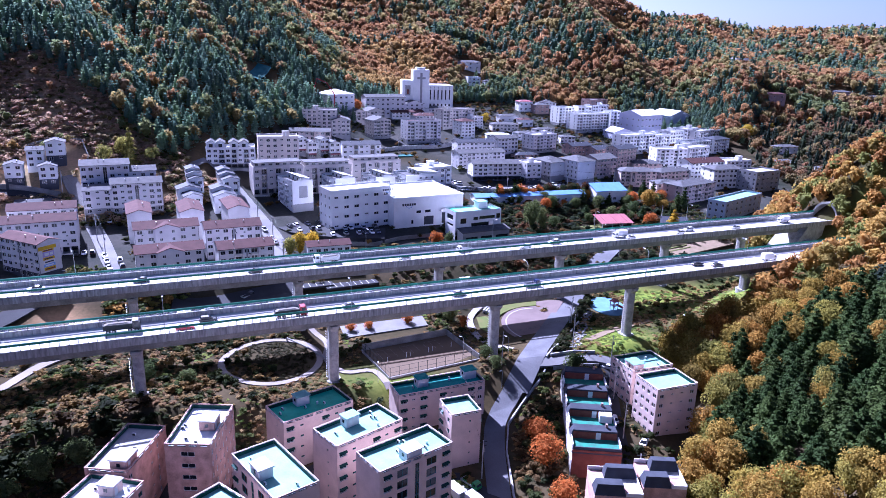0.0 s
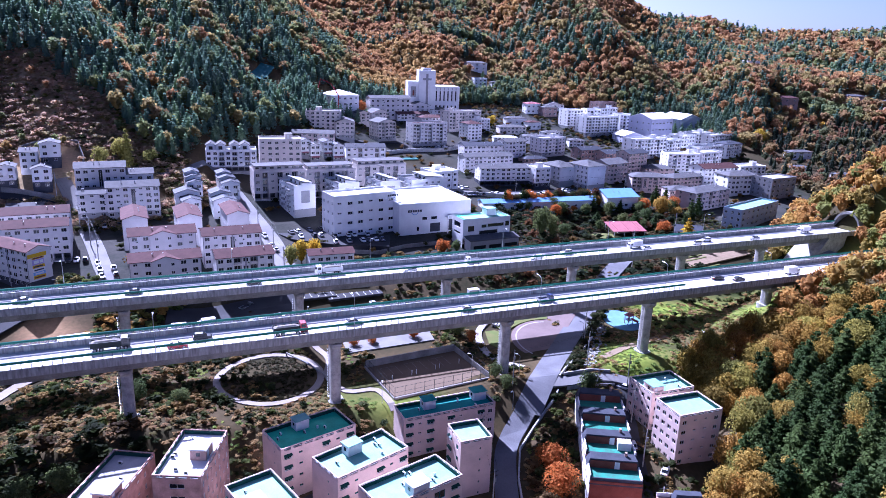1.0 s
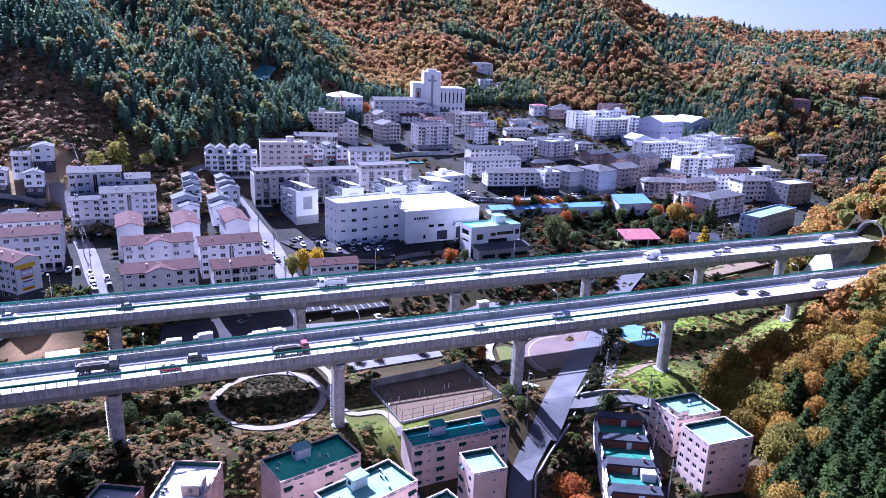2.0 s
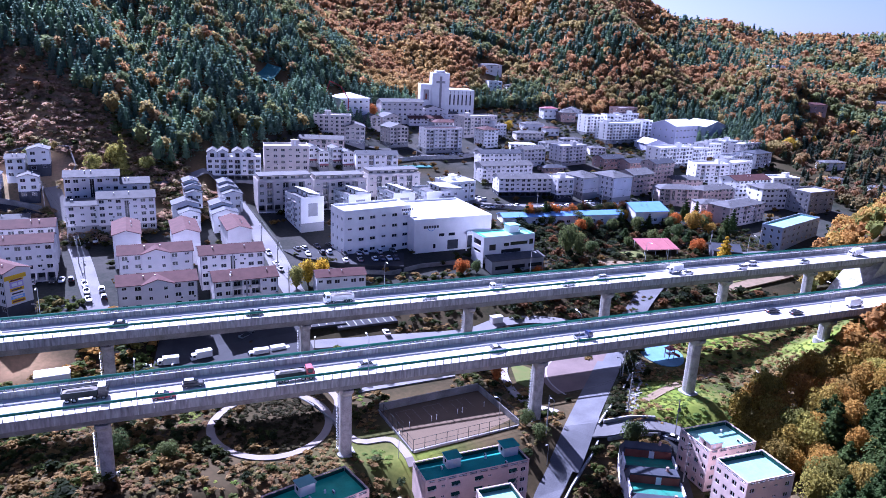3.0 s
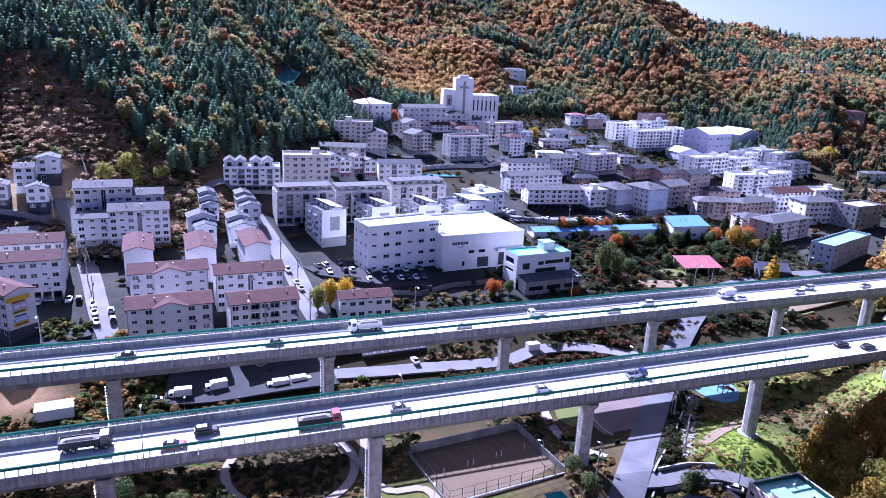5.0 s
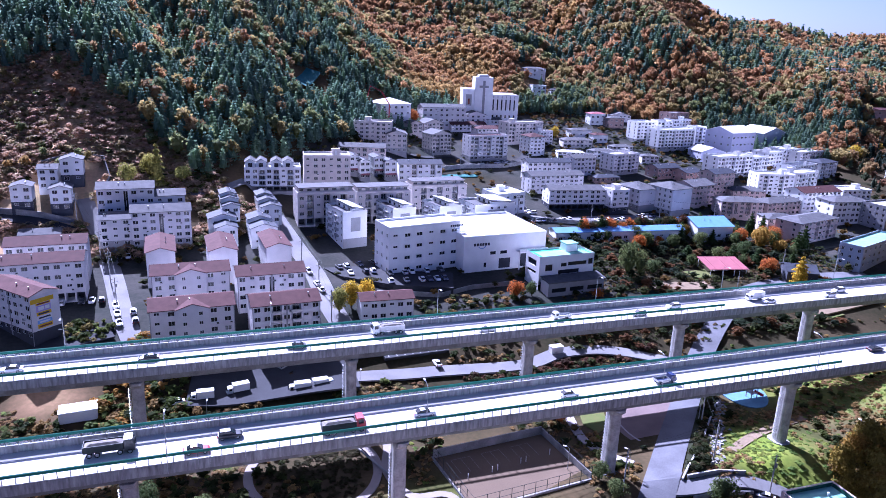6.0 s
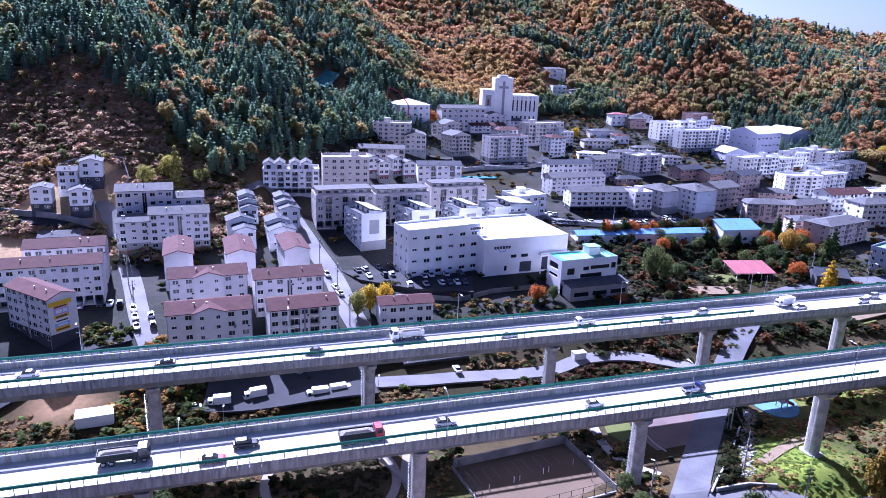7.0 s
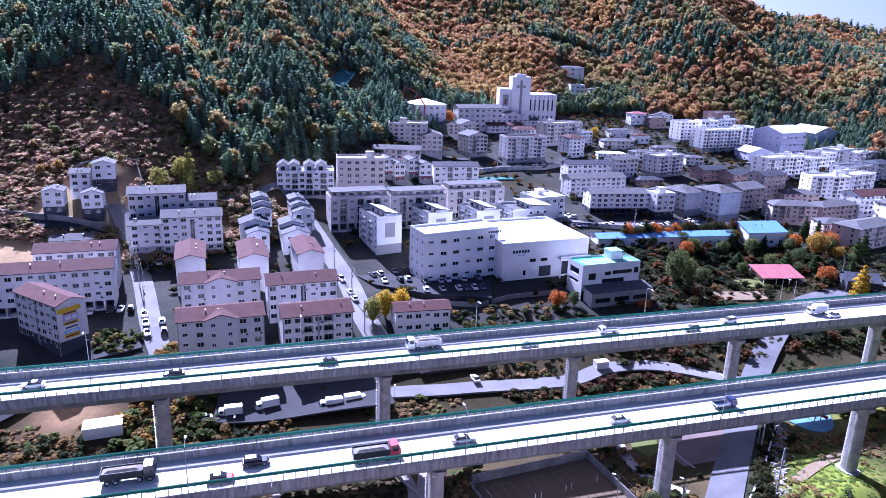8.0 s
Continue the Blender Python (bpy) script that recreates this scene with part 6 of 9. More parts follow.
def step_villas():
    """A terrace of four brick villas stepping down the slope, with mansard roofs and green roof terraces."""
    spots = ((55.1, 180.0, 0.0), (53.7, 170.7, -0.8), (52.3, 161.4, -1.6), (50.9, 152.1, -2.4))
    for i, (x, y, dz) in enumerate(spots):
        z = -0.2 + dz
        g = gz(x, y)
        root = thing("brick_villa", pose(x, y, g, 0, 0, -8.5) @ Matrix.Diagonal((1.2, 1.14, 1, 1)), "red brick villa with dark mansard and green roof terrace", "villa", "stepped brick villas")
        h = z - g
        k = Mesher()
        holes = [(1.2 + j * 2.3, 2.2 + j * 2.3, f * 2.8 + 1, f * 2.8 + 2.2, 0.2, GLASS) for j in range(3) for f in range(max(1, int(h / 2.8)))]
        wall_face(k, (-5.0, -4.1), (5.0, -4.1), -2, h, [], REDBRICK)
        wall_face(k, (5.0, -4.1), (5.0, 4.1), -2, h, [], REDBRICK)
        wall_face(k, (5.0, 4.1), (-5.0, 4.1), -2, h, [], REDBRICK)
        wall_face(k, (-5.0, 4.1), (-5.0, -4.1), -2, h, holes, OFFWHITE)
        k.face([(-5, -4.1, h - 0.02), (5, -4.1, h - 0.02), (5, 4.1, h - 0.02), (-5, 4.1, h - 0.02)], REDBRICK)
        part("wall", k, root)
        k = Mesher()
        k.box(-4.7, 4.7, -3.4, 0.8, h, h + 0.06, ROOF_MOSS)
        part("terrace", k, root, label="green coated terrace floor")
        k = Mesher()
        k.prism([(-5.1, 0.8, h + 0.01), (5.1, 0.8, h + 0.01), (5.1, 4.2, h + 0.01), (-5.1, 4.2, h + 0.01)], [(-4.6, 0.8, h + 2.3), (4.6, 0.8, h + 2.3), (4.3, 3.0, h + 2.6), (-4.3, 3.0, h + 2.6)], ROOF_DARK)
        part("mansard_roof", k, root)
        k = Mesher()
        k.box(-4.5, 4.5, 0.62, 0.79, h + 0.06, h + 1.9, REDBRICK)
        part("back_wall", k, root)
        k = Mesher()
        k.box(0.2, 1.2, 0.54, 0.618, h + 0.06, h + 1.9, FRAME_WHITE)
        part("door", k, root)
        k = Mesher()
        k.prism([(-5.1, -4.2, h - 0.9), (5.1, -4.2, h - 0.9), (5.1, -3.45, h - 0.9), (-5.1, -3.45, h - 0.9)], [(-4.9, -3.7, h + 0.6), (4.9, -3.7, h + 0.6), (4.9, -3.45, h + 0.6), (-4.9, -3.45, h + 0.6)], ROOF_DARK)
        part("roof_edge", k, root)
        for x0, x1 in ((-5, -4.75), (4.75, 5)):
            k = Mesher()
            k.box(x0, x1, -3.4, 0.8, h, h + 1.0, OFFWHITE)
            part("parapet", k, root)
        k = Mesher()
        k.tube((2.5, 2.4, h + 2.3), (2.5, 2.4, h + 3.4), 0.3, 0.3, BROWNBRICK, 8)
        part("chimney", k, root)
        if i == 2:
            k = Mesher()
            k.box(1.6, 4.3, -1.6, 0.3, h + 0.06, h + 2.1, FRAME_WHITE)
            part("shed", k, root, label="white metal shed")
    for x, y, z, w in ((50.0, 133.0, -1.4, 10.5), (61.0, 135, -1.0, 9.5)):
        g = gz(x, y)
        h = z - g
        root = thing("mansard_villa", pose(x, y, g, 0, 0, -6), "pale villa with dark mansard roof and roof terrace", "villa", "mansard villas")
        k = Mesher()
        k.box(-w / 2, w / 2, -5, 5, -2, h, BRICKPINK)
        part("wall", k, root)
        for u0, u1, v0, v1 in ((-w / 2, w * 0.15, -4.9, -1.0), (-w * 0.2, w / 2, 1.6, 4.9)):
            k = Mesher()
            k.prism([(u0, v0, h + 0.01), (u1, v0, h + 0.01), (u1, v1, h + 0.01), (u0, v1, h + 0.01)], [(u0 + 0.6, v0 + 0.8, h + 2.3), (u1 - 0.6, v0 + 0.8, h + 2.3), (u1 - 0.6, v1 - 0.8, h + 2.3), (u0 + 0.6, v1 - 0.8, h + 2.3)], ROOF_DARK)
            part("mansard_roof", k, root)
        k = Mesher()
        k.box(-w / 2 + 0.3, w / 2 - 0.3, -0.9, 1.5, h + 0.005, h + 0.04, ROOF_FLAT)
        part("terrace", k, root)
        k = Mesher()
        for x0, x1, y0, y1 in ((-w / 2, w / 2, 4.85, 5.05), (w / 2 - 0.2, w / 2, -5, 4.85), (w * 0.15, w / 2 - 0.2, -5, -4.8)):
            k.box(x0, x1, y0, y1, h, h + 0.9, OFFWHITE)
        part("parapet", k, root)


step_villas()


# ---- paved areas, roads and paths ----
strip("road", [(20.5, 88), (25, 120), (26, 143), (27, 160), (29, 172), (34, 181), (41, 191.5), (46, 200)], 5.6, ROAD_WORN, 0.29, "worn asphalt valley road with pale kerbs", "road")
strip("road", [(36, 183), (41.4, 193), (49.8, 211), (59.4, 231), (69.2, 251), (77.5, 267), (92, 290), (112, 318), (136, 330), (170, 335)], 7.4, ROAD_WORN, 0.3, "dark asphalt valley road with pale kerbs", "road")
strip("road", [(44.5, 193.4), (50, 194.5), (57, 197.0), (64, 198), (72, 197), (80, 194)], 4.0, ASPHALT_PALE, 0.36, "narrow pale concrete bridge road", "road")
strip("road", [(-36, 255), (-45, 273), (-54, 297), (-66, 320), (-78, 341), (-86, 352)], 7.5, ASPHALT_PALE, 0.25, "pale concrete street climbing between houses", "road")
strip("road", [(-84, 224), (-93.9, 238.7), (-104.9, 255.7), (-116.3, 276.7), (-126.5, 294.6), (-136.2, 309.5), (-142.7, 317.7), (-149, 326)], 6.2, ASPHALT_PALE, 0.25, "pale concrete street between apartment houses", "road")
strip("road", [(-230, 318), (-186, 311), (-172, 309), (-158, 310), (-143, 309)], 5.0, ASPHALT, 0.25, "narrow asphalt lane below hillside houses", "road")
strip("road", [(-122, 338), (-112, 345), (-101, 354), (-94, 360), (-84, 358)], 5.0, ASPHALT_PALE, 0.3, "pale unpaved lane on the slope", "road")
strip("road", [(-36, 236), (-20, 239.5), (-8, 243), (17, 250), (30, 258), (48, 262), (76, 258)], 5.0, ASPHALT_PALE, 0.25, "pale service road under the viaduct", "road")
strip("road", [(-165, 178), (-130, 205), (-119, 222), (-116, 236), (-104, 246)], 8.0, ASPHALT, 0.25, "asphalt road passing under both viaducts", "road")
strip("road", [(-40, 470), (-4, 490), (9, 476), (37, 490), (47, 519), (52, 560)], 5.0, ASPHALT, 0.3, "asphalt lane below the church", "road")
strip("road", [(-20, 352), (20, 370), (32, 386), (44, 381), (81, 394), (120, 400)], 6.5, ASPHALT_PALE, 0.25, "pale concrete street before apartment houses", "road")
strip("footpath", [(-112, 168), (-106, 178), (-103, 190), (-97, 198), (-88, 204)], 3.2, PATH_CLAY, 0.3, "pale footpath through scrub", "footpath")
ring = [(-36.3 + 14.4 * math.cos(t), 195.6 + 16.0 * math.sin(t)) for t in np.linspace(0, 2 * math.pi, 25)]
strip("footpath", ring, 2.0, PATH_CLAY, 0.3, "pale oval walking path round a shade-tinted green", "footpath")
strip("footpath", [(-32, 226), (-27, 219), (-21, 209), (-20, 197), (-13.9, 187.9), (-5.7, 188.6), (-0.6, 178.8)], 2.0, PATH_CLAY, 0.3, "pale footpath beside the sand court", "footpath")
slab("parking_lot", [(-54, 305), (-33, 333), (-22, 328), (-30, 303), (-4, 303), (-4, 286), (-25, 287), (-44, 294)], ASPHALT, 0.6, "dark asphalt car park before white works", "car park", thick=2.5)
strip("parking_lot", [(-75, 227), (-62, 230), (-48, 234), (-33, 239)], 21, ASPHALT, 0.22, "dark asphalt lorry yard between viaducts", "car park")
oval = [(52 + 14.2 * math.cos(t), 224.5 + 17.6 * math.sin(t)) for t in np.radians(np.linspace(95, 232, 19))]
slab("plaza", [(54.5, 249.5), (65.5, 249.0), (56.4, 229.5), (48.0, 211), (43.5, 202.0)] + oval[::-1] + [(53.6, 243)], PAVER, 0.25, "pinkish paved plaza with a pale ring", "plaza", level=gz(46, 227))
slab("parking_lot", [(-18.5, 224), (9, 239), (12, 224), (-15.5, 213)], ASPHALT_PALE, 0.35, "pale paved court with planting beds", "car park")
slab("playground", [(80.8 + 6.6 * math.cos(t), 243 + 9.6 * math.sin(t)) for t in np.linspace(0, 2 * math.pi, 25)[:-1]], PLAY_BLUE, 0.35, "blue rubber playground floor", "playground")
slab("yard", [(-95, 240), (-40, 258), (-48, 292), (-104, 276)], ASPHALT_PALE, 0.1, "pale concrete yard round red-roofed houses", "yard", level=7.2, thick=6)

strip("slope_netting", [(-101, 510), (-100, 522), (-99, 534), (-98, 546)], 10, NETTING, 0.5, "teal netting on a bare cut slope", "netting")
strip("site_fence", [(-22, 441), (-6, 447), (12, 452)], 5.0, NETTING, 0.4, "teal sheeting on a building site", "sheeting")
strip("terrace_wall", [(66, 782), (85, 786), (108, 792)], 5, CONCRETE_OLD, 1.5, "grey concrete terrace walls on the hillside", "wall", thick=4)
strip("hill_road", [(330, 782), (355, 792), (385, 800), (420, 806)], 4, ROAD_WORN, 0.4, "pale hillside road", "road", thick=3)

for pts, wide in (([(-49.5, 108), (-50, 130), (-49.2, 152)], 6.0), ([(-35, 155), (-34, 146), (-38, 128), (-40, 112)], 6.0), ([(-26, 145), (-14, 153.6), (-2, 162), (2, 166)], 6.5), ([(-14, 132.6), (-2.3, 141), (9, 149), (17, 149)], 6.0), ([(10, 150), (18, 146), (24, 140)], 7.0)):
    strip("yard", pts, wide, ASPHALT, 0.3, "dark asphalt drive between pink apartment blocks", "yard")


TILLED = surface("tilled garden soil", (0.21, 0.15, 0.105), 0.95, 0.3, 0.5, 3.0, 0.5, other=(0.16, 0.13, 0.075))
LAWN = surface("garden lawn", (0.075, 0.105, 0.025), 0.95, 0.3, 0.3, 4.0, 0.5, other=(0.135, 0.12, 0.045))
# near-black strip on uncarved ground, a deep channel's shade put into its colour
STREAM_BED = surface("shade-dark stream bed", (0.020, 0.022, 0.012), 0.9, 0.3, 0.5, 3.0, 0.5, other=(0.035, 0.04, 0.02))
slab("lawn", [(53.4, 243.2), (54.3, 248), (48, 246.2), (41, 243), (37, 240), (34, 235), (37.2, 231.6), (39.6, 235.2), (43, 238.8), (47.5, 241.8)], LAWN, 0.34, "green lawn crescent above the plaza", "lawn", level=gz(46, 227))
slab("lawn", [(29.6, 231.2), (33, 232.4), (36.8, 229), (36.4, 221), (33, 217), (29.8, 221)], LAWN, 0.30, "small lawn inside the plaza paths", "lawn", level=gz(33, 225))
strip("footpath", [(54.3, 250), (42.2, 246), (33.6, 242.2), (29.2, 236), (27, 229), (27, 221), (28.5, 212.5), (32, 206.8), (38, 202.4)], 2.3, PATH_PALE, 0.5, "pale curved path round the plaza lawns", "footpath")
strip("footpath", [(92, 229), (82, 223.4), (73.6, 218), (64.5, 210)], 2.6, TILLED, 0.2, "trodden earth path across the bank", "footpath")
strip("stream", [(76.5, 254), (69.8, 238.5), (62.8, 225), (57, 212), (51.5, 199.5)], 4.6, STREAM_BED, 0.14, "dark overgrown stream bed beside the road", "stream")
strip("vegetable_field", [(72, 311.5), (85, 316), (101, 323)], 8, TILLED, 0.25, "brown tilled vegetable field in long rows", "field")
strip("vegetable_field", [(126, 301), (142, 308), (160, 316)], 9, TILLED, 0.1, "brown terraced garden plots with green rows", "field")
strip("lawn", [(95, 333), (106, 338.5)], 8, LAWN, 0.25, "yellow-green garden lawn before the red roof", "lawn")
for row in range(5):
    strip("crop_row", [(124 + 1.2 * row, 304 - 2.2 * row), (138 + 1.2 * row, 310.5 - 2.2 * row)], 0.8, LAWN, 0.45, "low green crop row on tilled soil", "crop row")


def stone_bank():
    """Loose rubble stones along the stream beside the road."""
    rng = random.Random(8)
    k = Mesher()
    for i in range(260):
        t = rng.random()
        x, y = 57 + 15 * t + rng.gauss(0, 0.9), 201 + 36 * t + rng.gauss(0, 0.6)
        r = rng.uniform(0.25, 0.6)
        z, a = gz(x, y), rng.random() * 3
        ring = [(x + r * math.cos(a + j * 1.05) * rng.uniform(0.8, 1.15), y + r * math.sin(a + j * 1.05) * rng.uniform(0.8, 1.15)) for j in range(6)]
        k.prism([(*p, z - 0.2) for p in ring], [(x + (p[0] - x) * 0.6, y + (p[1] - y) * 0.6, z + r * 0.7) for p in ring], RUBBLE)
    thing("stone_bank", Matrix(), "grey rubble stones along the stream bank", "rocks", kind="stuff", data=k)


stone_bank()

# white ring on the plaza
k = Mesher()
for i in range(36):
    t0, t1 = (math.radians(92 + 152 * (i + q) / 36) for q in (0, 1))
    zz = gz(46, 227) + 0.29
    k.face([(52 + r * math.cos(t), 224.5 + r * 1.26 * math.sin(t), zz) for r, t in ((12.3, t0), (12.8, t0), (12.8, t1), (12.3, t1))], PATH_PALE)
thing("plaza_ring", Matrix(), "white ring line along the plaza edge", "marking", kind="structure", data=k)


def steps():
    """Curved stone seating steps beside the plaza lawn."""
    root = thing("seating_steps", pose(43.5, 233.0, gz(46, 227) + 0.3), "curved white stone seating steps on the lawn", "steps")
    for i in range(4):
        k = Mesher()
        r0, r1 = 8.0 + i * 1.0, 8.55 + i * 1.0
        for j in range(10):
            t0, t1 = math.radians(122 + j * 4.2), math.radians(122 + (j + 1) * 4.2)
            q = [(r0 * math.cos(t0), r0 * math.sin(t0)), (r1 * math.cos(t0), r1 * math.sin(t0)), (r1 * math.cos(t1), r1 * math.sin(t1)), (r0 * math.cos(t1), r0 * math.sin(t1))]
            k.prism([(*p, -0.5) for p in q], [(*p, 0.2 + i * 0.2) for p in q], CONCRETE)
        part("step", k, root)


steps()


def sand_court():
    """A fenced sand court with low walls on two sides and net posts."""
    a = math.degrees(math.atan2(12.4, 27))
    cx, cy = 8.6, 199.2
    z = gz(cx, cy) + 0.2
    m = pose(cx, cy, z, 0, 0, a)
    k = Mesher()
    k.box(-15, 15, -10.5, 10.5, -1.6, 0.0, SAND)
    root = thing("sand_court", m, "fenced sandy ball court with low walls and posts", "sports court", data=k)
    for x0, x1, y0, y1, h in ((-15, 15, 10.5, 10.8, 2.2), (15, 15.3, -10.5, 10.8, 1.8), (-15.3, -15, -10.5, 10.8, 0.5), (-15, 15, -10.9, -10.5, 0.6)):
        k = Mesher()
        k.box(x0, x1, y0, y1, -2.0, h, CONCRETE_OLD)
        part("low_wall", k, root)
    k = Mesher()
    k.box(-0.05, 0.05, -0.05, 0.05, 0, 3.2, DARK_METAL)
    fence_post = k.mesh("fence_post")
    spots = [(-15 + i * 3, -10.7) for i in range(11)] + [(-15.15, -10.5 + i * 3) for i in range(1, 8)] + [(15.15, -10.5 + i * 3) for i in range(1, 8)]
    for u, v in spots:
        part("fence_post", fence_post, root, pose(u, v, 0.4))
    k = Mesher()
    for zz in (0.9, 2.0, 3.5):
        k.box(-15, 15, -10.73, -10.67, zz, zz + 0.06, DARK_METAL)
        k.box(-15.18, -15.12, -10.5, 10.6, zz, zz + 0.06, DARK_METAL)
        k.box(15.12, 15.18, -10.5, 10.6, zz, zz + 0.06, DARK_METAL)
    tagged(part("fence_rails", k, root), "dark thin fence rails", kind="stuff")
    k = Mesher()
    k.tube((0, 0, 0), (0, 0, 1.5), 0.09, 0.09, FRAME_WHITE, 8)
    net_post = k.mesh("net_post")
    for u in (-11, -4.5, -3, 3.5, 5, 12):
        part("net_post", net_post, root, pose(u, 1.0 + 0.08 * u, 0))
    for u in (-9, -1, 7):
        k = Mesher()
        for x0, x1, y0, y1 in ((u - 2.5, u + 2.5, 8.2, 8.26), (u - 2.5, u - 2.44, 2.6, 8.2), (u - 0.03, u + 0.03, 2.6, 8.2), (u + 2.44, u + 2.5, 2.6, 8.2)):
            k.box(x0, x1, y0, y1, 0.0, 0.012, PATH_CLAY)
        part("court_line", k, root)


sand_court()


def bank_wall(pts, h, mat, label, name="retaining_wall", thick=0.4, drop=2.5):
    """A wall along points (x, y), its top h above the land."""
    p = [Vector(q) for q in pts]
    k = Mesher()
    for a, b in zip(p, p[1:]):
        n = max(1, int((b - a).length / 4))
        for i in range(n):
            q0, q1 = a.lerp(b, i / n), a.lerp(b, (i + 1) / n)
            d = (q1 - q0).normalized()
            s = Vector((-d.y, d.x)) * thick / 2
            z0, z1 = gz(*q0), gz(*q1)
            k.prism([(*(q0 - s), z0 - drop), (*(q1 - s), z1 - drop), (*(q1 + s), z1 - drop), (*(q0 + s), z0 - drop)],
                    [(*(q0 - s), z0 + h), (*(q1 - s), z1 + h), (*(q1 + s), z1 + h), (*(q0 + s), z0 + h)], mat)
    return thing(name, Matrix(), label, "wall", kind="structure", data=k)


bank_wall([(24, 100), (28.6, 122), (29.4, 143), (30.2, 160), (32.2, 170.5), (37, 178.5), (44.8, 188.5), (46.2, 191)], 0.9, CONCRETE, "pale concrete parapet along the road")
bank_wall([(47.5, 196), (57, 211), (69.5, 234)], 0.9, CONCRETE, "pale concrete parapet along the road")
bank_wall([(49, 192), (57, 194.4), (64, 195.6)], 0.9, CONCRETE, "pale parapet of the small bridge")
bank_wall([(49, 197), (57, 199.6), (64, 200.6)], 0.9, CONCRETE, "pale parapet of the small bridge")
strip("road", [(66, 196), (64.5, 188), (63, 178), (60.5, 166), (58.5, 152), (57, 140)], 4.6, ASPHALT, 0.3, "dark asphalt drive beside brick villas", "road")
bank_wall([(-172, 340), (-163, 346), (-150, 347), (-144, 338), (-143, 326)], 2.4, CONCRETE_OLD, "grey concrete wall behind hillside houses")
bank_wall([(-190, 313), (-172, 312), (-158, 313), (-147, 313)], 2.2, CONCRETE_OLD, "grey concrete retaining wall below houses")
bank_wall([(-30, 282), (-8, 284), (3, 292), (18, 298)], 1.6, CONCRETE_OLD, "grey concrete retaining wall of the car park")
bank_wall([(34, 378), (60, 379), (90, 388)], 2.0, CONCRETE_OLD, "grey concrete retaining wall along the street")
bank_wall([(-20, 450), (2, 466), (30, 476), (46, 490)], 2.5, CONCRETE, "pale concrete retaining wall below apartments")
bank_wall([(-95, 238), (-70, 247), (-42, 257)], 1.0, CONCRETE_OLD, "grey concrete yard wall")


def tunnel():
    """The portal by which the far road enters the spur."""
    base = pose(0, 231, 0, 0, 0, ROAD_ANGLE) @ pose(207, 0, DECK_Z)
    root = thing("tunnel_portal", base, "dark arched road tunnel mouth in the wooded hill", "tunnel")
    k = Mesher()
    n = 16
    arc = [(6.0 * math.cos(math.pi * i / n), 7.0 * math.sin(math.pi * i / n)) for i in range(n + 1)]
    for (y0, z0), (y1, z1) in zip(arc, arc[1:]):
        k.prism([(-1, y0, z0), (-1, y1, z1), (-1, y1 * 1.12, z1 * 1.1 + 0.2), (-1, y0 * 1.12, z0 * 1.1 + 0.2)],
                [(6, y0, z0), (6, y1, z1), (6, y1 * 1.12, z1 * 1.1 + 0.2), (6, y0 * 1.12, z0 * 1.1 + 0.2)], CONCRETE_OLD)
    part("portal_ring", k, root)
    k = Mesher()
    for (y0, z0), (y1, z1) in zip(arc, arc[1:]):
        k.face([(6, y0, z0), (6, y1, z1), (40, y1, z1), (40, y0, z0)], CONCRETE_OLD)
    # added dark sheet ends the bore, the tunnel's inner darkness given as colour
    k.face([(40, y, z) for y, z in arc], DARKWALL)
    part("lining", k, root)
    k = Mesher()
    k.box(-1, 40, -6, 6, -3, 0.02, ASPHALT)
    part("floor", k, root)


tunnel()


def abutment():
    """Concrete wing wall and paved slope where the far road meets the hill."""
    base = pose(0, 231, 0, 0, 0, ROAD_ANGLE)
    root = thing("abutment", base, "pale concrete abutment under the end of the viaduct", "abutment")
    k = Mesher()
    k.prism([(176, -6.5, 3), (196, -6.5, 3), (196, 6.5, 3), (176, 6.5, 3)], [(190, -6, DECK_Z - 0.5), (200, -6, DECK_Z - 0.5), (200, 6, DECK_Z - 0.5), (190, 6, DECK_Z - 0.5)], CONCRETE)
    part("wing_wall", k, root)
    k = Mesher()
    k.prism([(158, -13, 0), (186, -13, 4), (186, -6.5, 4), (158, -6.5, 0)], [(160, -12, 7.0), (190, -12, 14), (190, -6.6, 14), (160, -6.6, 7.0)], CONCRETE_OLD)
    part("slope_paving", k, root)


abutment()

# painted stalls of the yards
for cx, cy, a, n in ((-16, 251, 22, 7), (-30, 248, 20, 5)):
    root = thing("parking_stalls", pose(cx, cy, gz(cx, cy) + 0.42, 0, 0, a), "white painted parking stalls on asphalt", "marking", kind="structure")
    k = Mesher()
    k.box(-n * 1.3 - 1, n * 1.3 + 1, -3.2, 3.2, -0.8, 0, ASPHALT)
    part("yard_floor", k, root)
    k = Mesher()
    k.box(-0.06, 0.06, -2.6, 2.4, 0, 0.012, LINE_PAINT)
    mark = k.mesh("stall_line")
    for i in range(n + 1):
        part("stall_line", mark, root, pose((i - n / 2) * 2.5, 0, 0))
strip("footpath", [(-61, 239), (-58, 233), (-54.5, 225)], 3.6, ASPHALT_PALE, 0.42, "white painted walkway across the yard", "footpath")

# duct over the oval path
k = Mesher()
for p, q in (((-34, 211), (-27, 204)), ((-27, 204), (-19, 194))):
    k.tube((*p, gz(*p) + 1.2), (*q, gz(*q) + 1.2), 0.28, 0.28, CONCRETE_OLD, 8)
    for r in (p, q):
        k.box(r[0] - 0.2, r[0] + 0.2, r[1] - 0.2, r[1] + 0.2, gz(*r) - 0.3, gz(*r) + 1.2, CONCRETE_OLD)
thing("pipe_bridge", Matrix(), "grey pipe on low stands crossing the oval", "pipe", data=k)

